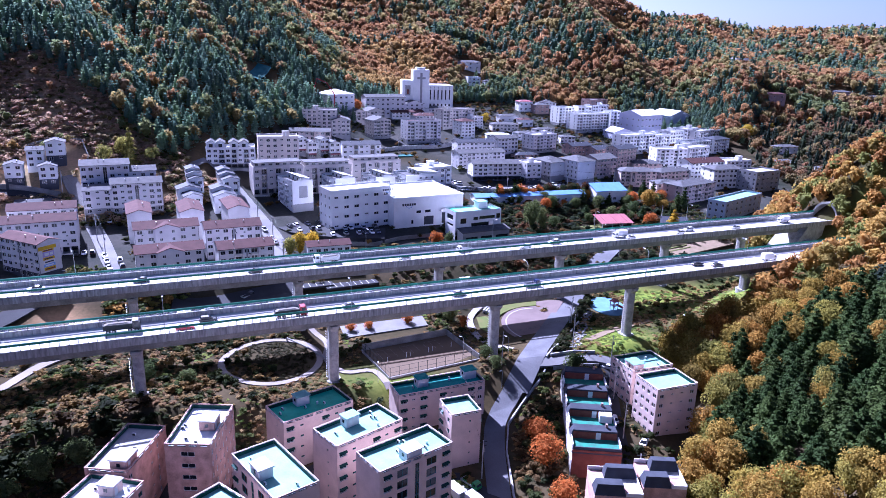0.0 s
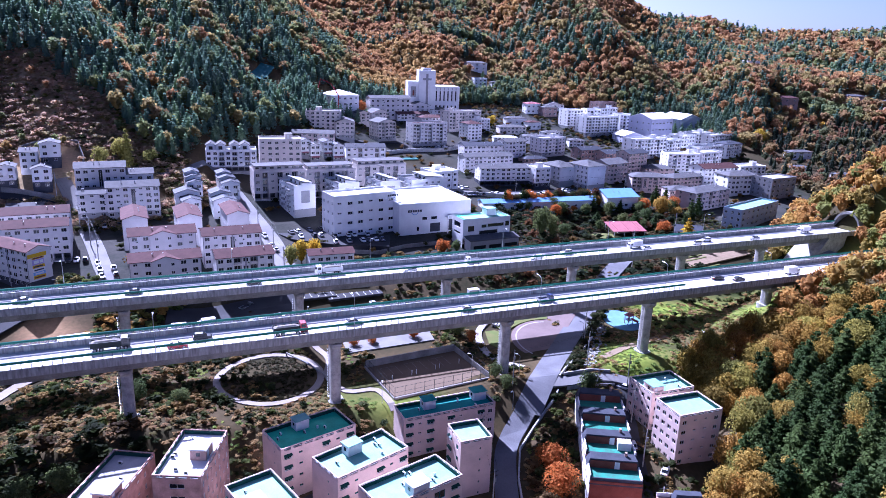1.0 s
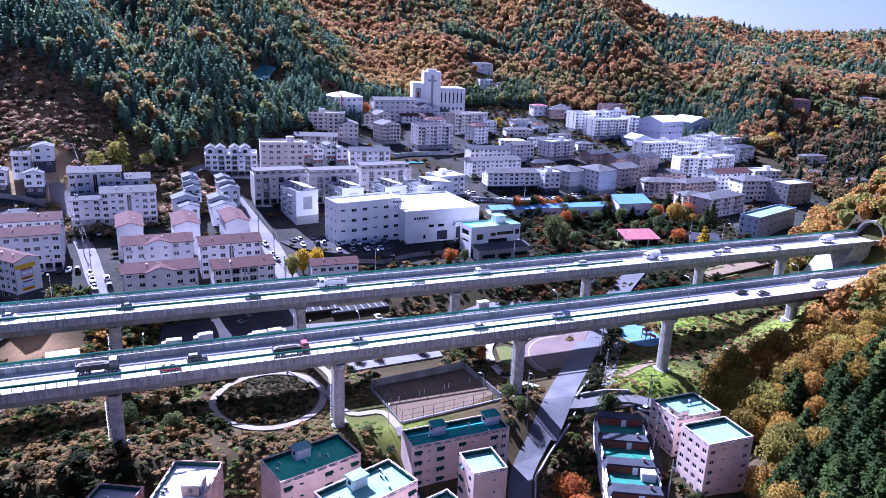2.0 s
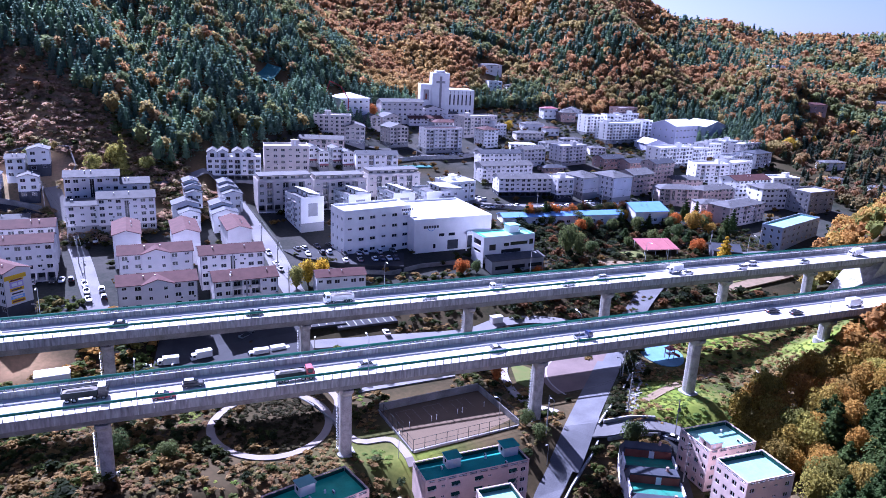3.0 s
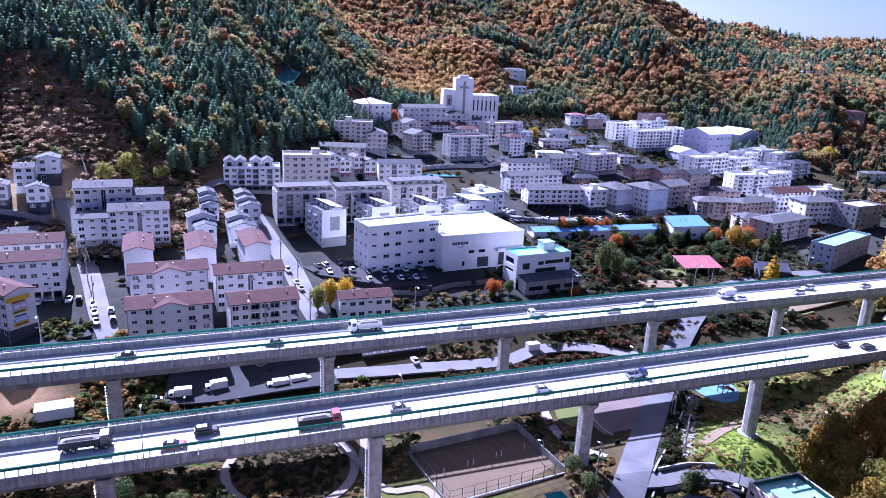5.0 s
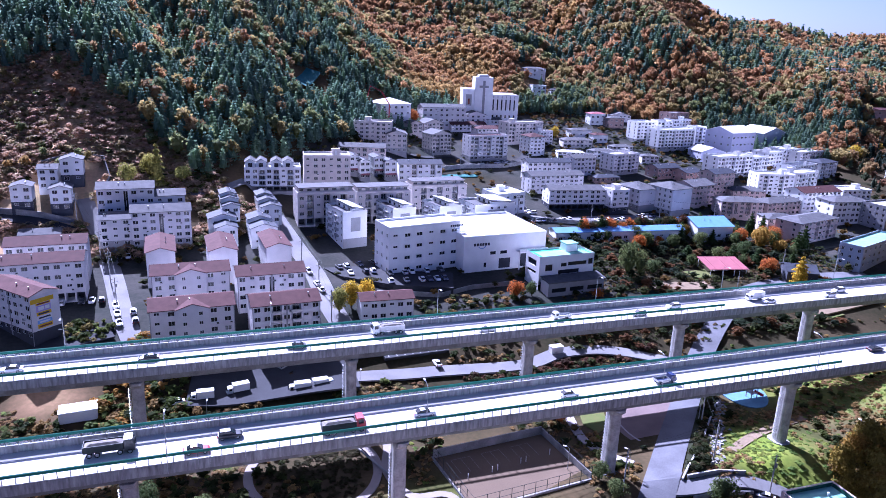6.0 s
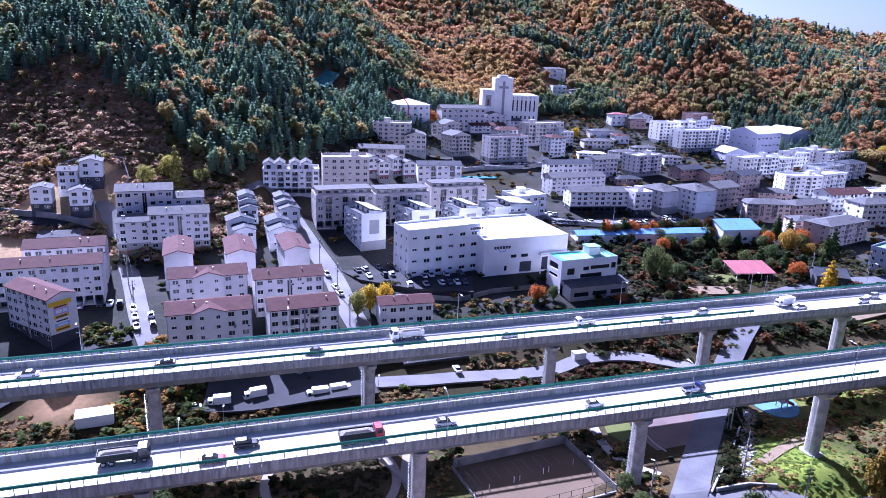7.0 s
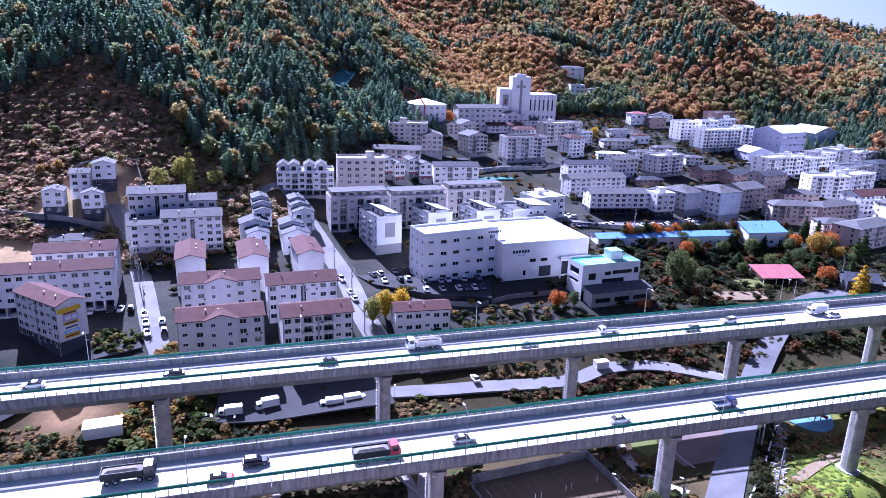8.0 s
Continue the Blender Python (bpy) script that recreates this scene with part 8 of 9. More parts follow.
def valley_scrub():
    x, y, rng = jitter_grid(-175, 172, 95, 286, 1.8, 31)
    v = y - 0.343 * x
    dens = np.clip(0.20 + 0.45 * wobble(x, y, 14, 0.7) + 0.2 * (v < 176) + 0.25 * (x < -45), 0, 0.97)
    grass = np.exp(-((x - 77) ** 2 / 13 ** 2 + (y - 204) ** 2 / 12 ** 2)) + np.exp(-((x - 128) ** 2 / 22 ** 2 + (y - 231) ** 2 / 9 ** 2)) + np.exp(-((x + 2) ** 2 / 12 ** 2 + (y - 183) ** 2 / 8 ** 2))
    grass = grass + np.exp(-((x - 76) ** 2 / 10 ** 2 + (y - 216) ** 2 / 9 ** 2)) + np.exp(-((x - 101) ** 2 / 12 ** 2 + (y - 257) ** 2 / 8 ** 2))
    base = np.interp(y, [60, 120, 170, 200, 222, 250, 262], [52, 64, 82, 94, 112, 150, 165])
    keep = (rng.random(len(x)) < dens * np.clip(1.0 - 1.5 * grass, 0.0, 1)) & ~on_paving(x, y) & (x < base + 2) & ~((v > 246) & (x < -36)) & (v < 262)
    scrub("valley_scrub", x[keep], y[keep], 1.25, SCRUB_TINTS, "brown and green scrub on the valley floor", 31, 40)
    # dry grass and low weeds between the bushes
    x, y, rng = jitter_grid(-150, 150, 110, 262, 1.45, 131)
    v = y - 0.343 * x
    base = np.interp(y, [60, 120, 170, 200, 222, 250, 262], [52, 64, 82, 94, 112, 150, 165])
    keep = (rng.random(len(x)) < 0.75 + 0.4 * wobble(x, y, 11, 3.7)) & ~on_paving(x, y) & (x < base + 3 + 25 * (y > 198)) & (v < 250) & (v > 138)
    x, y = x[keep], y[keep]
    lush = np.exp(-((x - 77) ** 2 / 13 ** 2 + (y - 204) ** 2 / 12 ** 2)) + np.exp(-((x - 128) ** 2 / 22 ** 2 + (y - 231) ** 2 / 9 ** 2)) + np.exp(-((x + 2) ** 2 / 14 ** 2 + (y - 183) ** 2 / 9 ** 2)) + 0.5 * (wobble(x, y, 8, 8.8) > 0.4) + np.exp(-((x - 76) ** 2 / 10 ** 2 + (y - 216) ** 2 / 9 ** 2)) + np.exp(-((x - 101) ** 2 / 12 ** 2 + (y - 257) ** 2 / 8 ** 2))
    green = rng.random(len(x)) < lush
    n = len(x)
    dry = np.array(((0.27, 0.175, 0.068), (0.21, 0.125, 0.055), (0.15, 0.13, 0.045), (0.31, 0.215, 0.09)))[rng.integers(0, 4, n)]
    fresh = np.array(((0.17, 0.23, 0.045), (0.22, 0.25, 0.05), (0.12, 0.18, 0.04)))[rng.integers(0, 3, n)]
    rad = 0.55 + 0.5 * rng.random(n)
    # grass inside the oval path is tinted near black for the far viaduct's shadow
    oval = np.hypot((x + 36.3) / 14.4, (y - 195.6) / 16.0) < 0.9
    dry[oval], green[oval] = (0.045, 0.042, 0.018), False
    woods("dry_grass", x, y, np.zeros(n, bool), rad, rad * np.where(green, 0.5, 0.9), np.where(green[:, None], fresh, dry), 15, "dry golden grass and green weeds", 132, "grass", 0.2, False)
    x, y, rng = jitter_grid(-190, -58, 70, 176, 4.2, 32)
    v = y - 0.343 * x
    keep = (v < 184) & ~on_paving(x, y) & (rng.random(len(x)) < 0.75) & (np.hypot(x + 57, y - 138) > 13)
    # tints kept near black, the deep backlit shade of this hollow as leaf colour
    scrub("thicket", x[keep], y[keep], 3.0, ((0.030, 0.040, 0.014), (0.042, 0.052, 0.018), (0.075, 0.050, 0.022), (0.024, 0.032, 0.012)), "dark thicket of bushes and young trees", 32, 90)
    x, y, rng = jitter_grid(30, 66, 100, 192, 3.0, 44)
    keep = ~on_paving(x, y) & (rng.random(len(x)) < 0.6) & (x > np.interp(y, [100, 160, 180, 192], [31, 32, 40, 47]))
    scrub("stream_bushes", x[keep], y[keep], 1.7, ((0.045, 0.058, 0.024), (0.07, 0.085, 0.03), (0.12, 0.08, 0.035)), "dark bushes along the stream bed", 45, 60)
    t = np.linspace(0, 1, 90)
    x, y = 52 + 24.5 * t + rng.normal(0, 1.1, 90), 200 + 53 * t + rng.normal(0, 0.7, 90)
    scrub("stream_weeds", x, y, 1.4, ((0.028, 0.036, 0.014), (0.04, 0.05, 0.018), (0.05, 0.045, 0.02)), "dark bushes hiding the stream beside the road", 47, 44)
    # clipped hedges and beds between the viaducts
    x, y, rng = jitter_grid(-14, 62, 236, 268, 1.5, 141)
    v = y - 0.343 * x
    keep = (v > 238.5) & (v < 247) & (x > -6) & ~on_paving(x, y) | ((np.hypot((x + 24) / 9, (y - 236) / 3.2) < 1) & ~on_paving(x, y))
    scrub("hedge_bed", x[keep], y[keep], 1.2, ((0.10, 0.05, 0.03), (0.05, 0.055, 0.02), (0.075, 0.045, 0.028)), "dark brown hedge bed between the viaducts", 142, 26)
    x, y, rng = jitter_grid(-54, -34, 230, 242, 1.2, 143)
    keep = np.hypot((x + 44) / 7.0, (y - 236.3) / 2.9) < 1
    scrub("hedge_oval", x[keep], y[keep], 1.1, ((0.05, 0.045, 0.022), (0.04, 0.045, 0.018), (0.06, 0.04, 0.024)), "dark oval hedge bed in the lorry yard", 144, 26)
    x, y, rng = jitter_grid(-96, -72, 207, 246, 1.9, 145)
    keep = ~on_paving(x, y) & (rng.random(len(x)) < 0.75) & (np.hypot(x + 83, y - 216) > 4)
    scrub("roadside_shrubs", x[keep], y[keep], 1.7, ((0.30, 0.17, 0.04), (0.09, 0.12, 0.03), (0.20, 0.17, 0.04), (0.06, 0.08, 0.022)), "orange and green shrubs beside the lorry yard", 146, 40)
    # weeds and beds in the gardens, and on the bank beside the street
    x, y, rng = jitter_grid(36, 165, 262, 380, 1.9, 151)
    v = y - 0.343 * x
    plot = (np.hypot(x - 112, y - 341) < 9) | (np.hypot(x - 110, y - 318) < 9)
    plot |= (np.hypot((x - 87) / 17, (y - 317) / 7) < 1) | (np.hypot((x - 101) / 9, (y - 336) / 6) < 1) | (np.hypot((x - 143) / 20, (y - 308) / 10) < 1)
    keep = (v > 246) & (v < 342) & ~plot & (rng.random(len(x)) < 0.75 + 0.3 * wobble(x, y, 12, 6.6))
    for a, b in ((92, 290), (98, 300), (105, 309), (112, 318), (120, 323), (128, 327), (136, 330), (145, 332), (153, 333), (161, 334), (35, 304), (28, 301), (42, 307)):
        keep &= np.hypot(x - a, y - b) > 5.5
    scrub("garden_weeds", x[keep], y[keep], 0.9, ((0.05, 0.062, 0.02), (0.10, 0.075, 0.032), (0.07, 0.085, 0.026), (0.15, 0.105, 0.05)), "weeds, beds and low shrubs in the gardens", 152, 14, False)
    x, y, rng = jitter_grid(-119, -98, 236, 254, 1.6, 161)
    keep = (np.hypot((x + 110) / 6.5, (y - 245) / 6) < 1) & (rng.random(len(x)) < 0.85)
    scrub("street_bank_shrubs", x[keep], y[keep], 1.3, ((0.10, 0.12, 0.03), (0.06, 0.08, 0.022), (0.17, 0.14, 0.045)), "green and yellow shrubs on the street bank", 162, 30)
    # felled slope: low brown growth
    x, y, rng = jitter_grid(-330, -55, 300, 500, 1.45, 33)
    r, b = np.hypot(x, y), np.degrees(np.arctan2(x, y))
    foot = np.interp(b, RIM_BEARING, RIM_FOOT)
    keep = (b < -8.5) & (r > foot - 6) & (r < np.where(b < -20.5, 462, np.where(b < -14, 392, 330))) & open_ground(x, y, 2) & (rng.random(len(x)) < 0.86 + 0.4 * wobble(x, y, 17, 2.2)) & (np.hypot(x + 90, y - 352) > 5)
    bushy = rng.random(len(x)) < np.clip(0.10 + 0.55 * (b > -21) * smooth(0.0, 0.6, wobble(x, y, 13, 4.9)), 0, 0.7)
    scrub("slope_scrub", x[keep & ~bushy], y[keep & ~bushy], 1.75, ((0.44, 0.30, 0.19), (0.37, 0.245, 0.165), (0.46, 0.33, 0.20), (0.34, 0.27, 0.15), (0.25, 0.21, 0.10)), "low reddish brown growth on the felled slope", 34, 34, False)
    scrub("slope_bushes", x[keep & bushy], y[keep & bushy], 1.5, ((0.10, 0.12, 0.035), (0.16, 0.16, 0.045), (0.07, 0.085, 0.028), (0.24, 0.19, 0.06)), "green and straw-coloured bushes at the foot of the slope", 134, 40)
    # wooded bank behind the far viaduct, and gardens
    x, y, rng = jitter_grid(36, 160, 262, 376, 3.3, 35)
    v = y - 0.343 * x
    keep = (v > 246) & (v < 338) & (rng.random(len(x)) < 0.55) & (np.hypot(x - 112, y - 341) > 13) & (np.hypot(x - 110, y - 318) > 12) & ~((np.hypot(x - 38, y - 300) < 19)) & (np.hypot((x - 87) / 19, (y - 317) / 8) > 1) & (np.hypot((x - 101) / 10, (y - 336) / 7) > 1) & (np.hypot((x - 143) / 21, (y - 308) / 11) > 1) & (np.hypot(x - 170, y - 350) > 20)
    line = np.array([(65, 236), (77, 260), (92, 290), (112, 318), (136, 330), (170, 335)], float)
    for a, b in zip(line, line[1:]):
        t = np.clip(((x - a[0]) * (b - a)[0] + (y - a[1]) * (b - a)[1]) / ((b - a) @ (b - a)), 0, 1)
        keep &= np.hypot(x - a[0] - t * (b - a)[0], y - a[1] - t * (b - a)[1]) > 5.5
    scrub("garden_shrubs", x[keep], y[keep], 2.3, ((0.03, 0.042, 0.018), (0.05, 0.058, 0.02), (0.12, 0.06, 0.025), (0.04, 0.05, 0.02), (0.025, 0.036, 0.018)), "dark green and rust garden shrubs and young trees", 36, 60)
    x, y, rng = jitter_grid(-32, 30, 262, 302, 2.4, 37)
    v = y - 0.343 * x
    keep = (v > 262) & (v < 285) & (rng.random(len(x)) < 0.7) & (np.hypot(x + 26, y - 269) > 12) & (x > -20) & (np.hypot(x - 37, y - 297) > 16)
    scrub("bank_shrubs", x[keep], y[keep], 1.4, SCRUB_TINTS, "dark shrubs on the bank below the works", 38, 40)
    # strips of green between the town's houses and along its upper edge
    x, y, rng = jitter_grid(-175, 250, 262, 640, 4.2, 39)
    r, b = np.hypot(x, y), np.degrees(np.arctan2(x, y))
    foot = np.interp(b, RIM_BEARING, RIM_FOOT)
    v = y - 0.343 * x
    clear = np.ones(len(x), bool)
    for cx, cy, cr in TOWN:
        clear &= np.hypot(x - cx, y - cy) > cr
    keep = clear & (r < foot + 8) & (v > 262) & (rng.random(len(x)) < 0.17 + 0.55 * smooth(-45, -5, r - foot) + 0.35 * ((x > 60) & (y > 490))) & open_ground(x, y)
    scrub("town_shrubs", x[keep], y[keep], 1.9, ((0.035, 0.045, 0.018), (0.07, 0.065, 0.024), (0.12, 0.07, 0.028), (0.05, 0.055, 0.02), (0.16, 0.10, 0.03)), "garden trees and shrubs between the houses", 40, 44)


TOWN = [(o.matrix_basis.translation.x, o.matrix_basis.translation.y, 0.62 * max(7.0, max((abs(c[0]) for q in o.children for c in q.bound_box), default=8))) for o in list(scene.objects) if o.parent is None and o.get("category") in ("apartment house", "house", "office", "apartment block", "factory hall", "workshop", "terraced house", "factory", "warehouse", "shed", "storehouse")]
for sx, sy in ((-36, 255), (-45, 273), (-54, 297), (-66, 320), (-78, 341), (-101, 250), (-113, 273), (-122, 286), (-136, 304), (-107, 262), (-40, 264), (-50, 285), (-60, 308), (-72, 330), (-30, 300), (-40, 315), (-20, 295), (-8, 295), (-5, 490), (9, 476), (37, 490), (20, 370), (44, 381), (60, 386), (81, 394)):
    TOWN.append((sx, sy, 7.5))
valley_scrub()

for x, y, r, h, kind, leaf, label in (
    (38.5, 162.5, 4.3, 8.2, "broad", RUST_LEAF, "round rust-orange tree beside the stream"),
    (39.0, 153.0, 4.6, 8.6, "broad", RUST_LEAF, "round rust-orange tree beside the stream"),
    (41.0, 138.5, 4.2, 7.5, "broad", RUST_LEAF, "round rust-orange tree beside the stream"),
    (55.5, 192.0, 3.6, 6.5, "broad", GREEN_LEAF, "green leafy tree beside the small bridge"),
    (-78.5, 142.5, 4.0, 8.5, "broad", GREEN_LEAF, "pale green willow in the scrub"),
    (-72.0, 146.5, 3.6, 7.5, "broad", GREEN_LEAF, "pale green willow in the scrub"),
    (-84.0, 136.0, 3.8, 8.0, "broad", GREEN_LEAF, "pale green willow in the scrub"),
    (136, 324, 4.2, 14, "pine", YELLOW_LEAF, "bright yellow ginkgo tree beside the road"),
    (-37.5, 271.5, 4.0, 10, "broad", YELLOW_LEAF, "yellow ginkgo tree beside the street"),
    (-41.0, 268.0, 3.4, 9, "broad", LIME_LEAF, "green and yellow street tree"),
    (-33.0, 274.5, 3.2, 9, "broad", YELLOW_LEAF, "yellow ginkgo tree beside the street"),
    (64.7, 317.0, 4.4, 15, "broad", GREEN_LEAF, "tall olive-green garden tree"),
    (70.5, 321.0, 3.6, 11, "broad", GREEN_LEAF, "tall olive-green garden tree"),
    (138, 366, 5.0, 11, "broad", AUTUMN_LEAF, "large golden-brown tree by the houses"),
    (146, 370, 4.2, 9, "broad", RUST_LEAF, "reddish autumn tree by the houses"),
    (131, 372, 3.8, 8, "broad", RUST_LEAF, "reddish autumn tree by the houses"),
    (158, 366, 3.4, 12, "pine", PINE_LEAF, "dark pine by the houses"),
    (152, 360, 3.2, 11, "pine", PINE_LEAF, "dark pine by the houses"),
    (120, 352, 3.6, 8, "pine", PINE_LEAF, "dark pine in the garden"),
    (128, 346, 3.6, 8, "pine", PINE_LEAF, "dark pine in the garden"),
    (100, 352, 3.4, 7, "pine", PINE_LEAF, "dark pine in the garden"),
    (18, 288, 3.2, 6.5, "broad", RUST_LEAF, "red maple below the office"),
    (24, 291, 2.6, 5.5, "broad", GREEN_LEAF, "round green tree below the office"),
    (48, 294, 2.6, 3.6, "broad", RUST_LEAF, "low red maple beside the office"),
    (-137, 338, 4.0, 9, "broad", LIME_LEAF, "yellow-green tree at the slope's foot"),
    (-127, 344, 3.8, 18, "pine", LIME_LEAF, "tall yellow larch at the slope's foot"),
    (-131, 346, 4.0, 10, "broad", LIME_LEAF, "yellow-green tree at the slope's foot"),
    (-119, 350, 4.0, 7, "broad", LIME_LEAF, "yellow-green tree at the slope's foot"),
    (28.5, 196.0, 2.6, 5.0, "broad", GREEN_LEAF, "small green tree by the court"),
    (31.0, 190.0, 2.6, 4.5, "broad", GREEN_LEAF, "small green tree by the court"),
    (-14, 219, 2.0, 3.2, "broad", RUST_LEAF, "dark red bush tree in a planting bed"),
    (-8, 221, 2.0, 3.2, "broad", RUST_LEAF, "dark red bush tree in a planting bed"),
    (5, 226, 2.2, 3.6, "broad", RUST_LEAF, "dark red bush tree in a planting bed"),
    (24, 222, 2.4, 4.6, "broad", RUST_LEAF, "reddish tree beside the plaza"),
    (20, 228, 3.0, 5.6, "broad", GREEN_LEAF, "green tree beside the plaza"),
    (-66, 176, 3.0, 6, "broad", GREEN_LEAF, "green tree by a bridge pier"),
    (-55, 176, 2.6, 4.5, "broad", GREEN_LEAF, "green tree by a bridge pier"),
    (101, 376, 3.6, 6.5, "broad", RUST_LEAF, "rust hedge tree before the blue shed"),
    (94, 374, 3.6, 6.0, "broad", AUTUMN_LEAF, "rust hedge tree before the blue shed"),
    (87, 372, 3.6, 6.5, "broad", RUST_LEAF, "rust hedge tree before the blue shed"),
    (80, 369, 3.6, 6.0, "broad", GREEN_LEAF, "dark hedge tree before the blue shed"),
    (72, 366, 3.4, 6.0, "broad", GREEN_LEAF, "dark hedge tree before the blue shed"),
    (108, 378, 3.4, 6.0, "broad", AUTUMN_LEAF, "rust hedge tree before the blue shed"),
    (-30, 544, 4.5, 10, "broad", RUST_LEAF, "orange tree by the workshop"),
    (5, 578, 2.4, 10, "broad", YELLOW_LEAF, "yellow tree before the church"),
    (70, 556, 4.0, 9, "broad", YELLOW_LEAF, "yellow tree among village houses"),
    (280, 546, 5.0, 13, "broad", YELLOW_LEAF, "bright yellow tree at the wood's edge"),
):
    tree(x, y, r, h, kind, leaf, label)


def garden_trees():
    """Close-set trees of the gardens between the far viaduct and the town."""
    rng = random.Random(77)
    kinds = (("broad", GREEN_LEAF, "dark olive leafy garden tree"), ("broad", RUST_LEAF, "rust-red leafy garden tree"), ("broad", AUTUMN_LEAF, "golden-brown leafy garden tree"), ("pine", PINE_LEAF, "dark green pine in a garden"), ("broad", GREEN_LEAF, "dark olive leafy garden tree"))
    for i in range(60):
        u = rng.random()
        x = 62 + 105 * u
        y = (352 + 0.36 * (x - 62) + rng.uniform(-4, 9)) if i < 34 else (296 + 0.33 * (x - 40) + rng.uniform(0, 46))
        if math.hypot(x - 112, y - 341) < 11 or math.hypot(x - 110, y - 318) < 10 or math.hypot(x - 85, y - 322) < 8 or math.hypot(x - 180, y - 353) < 24 or (i >= 34 and x < 80 and y < 318):
            continue
        if math.hypot((x - 87) / 19, (y - 317) / 8) < 1 or math.hypot((x - 101) / 10, (y - 336) / 7) < 1 or math.hypot((x - 143) / 21, (y - 308) / 11) < 1:
            continue
        if min(math.hypot(x - a, y - b) for a, b in ((92, 290), (98, 300), (105, 309), (112, 318), (120, 323), (128, 327), (136, 330), (145, 332), (153, 333), (161, 334), (170, 335))) < 6.5:
            continue
        kind, leaf, label = kinds[rng.randrange(5)]
        r = rng.uniform(2.2, 3.8)
        tree(x, y, r * (0.8 if kind == "pine" else 1), r * rng.uniform(1.7, 2.5) + (2 if kind == "pine" else 0), kind, leaf, label, "garden trees")


garden_trees()


def shed_hedge():
    """The tall row of trees that screens the blue sheds."""
    rng = random.Random(5)
    for i in range(44):
        x = 54 + 1.58 * i
        kind, leaf, label = (("broad", DARK_LEAF, "dark leafy tree screening the blue sheds"), ("pine", PINE_LEAF, "dark pine screening the blue sheds"), ("broad", RUST_LEAF, "rust-coloured tree screening the blue sheds"))[rng.choice((0, 0, 0, 0, 1, 2))]
        r = rng.uniform(2.6, 3.6)
        tree(x, 361 + 0.36 * (x - 52) + rng.uniform(-1.5, 1), r, rng.uniform(6.5, 9.5) * (1.15 if kind == "pine" else 1), kind, leaf, label, "hedge trees")


shed_hedge()

# ---- vehicles ----
def paint(name, c, metal=0.0):
    return surface(name, c, 0.3, 0.03, 1.0, 8.0, 0.0, metal, spec=0.6)


PAINTS = {"white": paint("white car paint", (0.75, 0.75, 0.75)), "silver": paint("silver car paint", (0.42, 0.43, 0.45), 0.4), "black": paint("black car paint", (0.015, 0.016, 0.02)),
          "blue": paint("dark blue car paint", (0.02, 0.03, 0.09)), "red": paint("red car paint", (0.35, 0.02, 0.03)), "grey": paint("grey car paint", (0.13, 0.135, 0.14), 0.3), "yellow": paint("yellow cab paint", (0.55, 0.42, 0.05)), "green": paint("green truck paint", (0.03, 0.22, 0.06))}
LAMP_RED = surface("tail lamp", (0.35, 0.01, 0.01), 0.3, 0.05, 2, 9, 0)
LAMP_CLEAR = surface("head lamp", (0.7, 0.7, 0.72), 0.2, 0.05, 2, 9, 0, spec=0.6)
CARGO = surface("cargo", (0.24, 0.22, 0.20), 0.9, 0.3, 1.5, 6, 0.4)


def loft(mb, rings, mat):
    for a, b in zip(rings, rings[1:]):
        mb.prism(a, b, mat, cap=False)
    mb.face(list(reversed(rings[0])), mat)
    mb.face(rings[-1], mat)


def section(x, half, lo, hi, r=0.12):
    return [(x, -half + r, lo), (x, half - r, lo), (x, half, lo + r), (x, half, hi - r), (x, half - r, hi), (x, -half + r, hi), (x, -half, hi - r), (x, -half, lo + r)]


def wheel_mesh(r, w):
    t = Mesher()
    ring = [(math.cos(2 * math.pi * i / 12), math.sin(2 * math.pi * i / 12)) for i in range(12)]
    loops = [[(c * q, y, d * q) for c, d in ring] for q, y in ((r * 0.6, -w / 2 + 0.03), (r * 0.62, -w / 2), (r, -w / 2), (r, w / 2), (r * 0.62, w / 2), (r * 0.6, w / 2 - 0.03))]
    for n, (a, b) in enumerate(zip(loops, loops[1:])):
        t.prism(a, b, METAL if n in (0, 4) else RUBBER, cap=False)
    t.face(loops[0], METAL)
    t.face(list(reversed(loops[-1])), METAL)
    return t.mesh("wheel")


CAR_WHEEL, TRUCK_WHEEL = wheel_mesh(0.33, 0.22), wheel_mesh(0.5, 0.32)


def add_wheels(root, spots, kind, r):
    for x, y in spots:
        part("wheel", kind, root, pose(x, y, r))


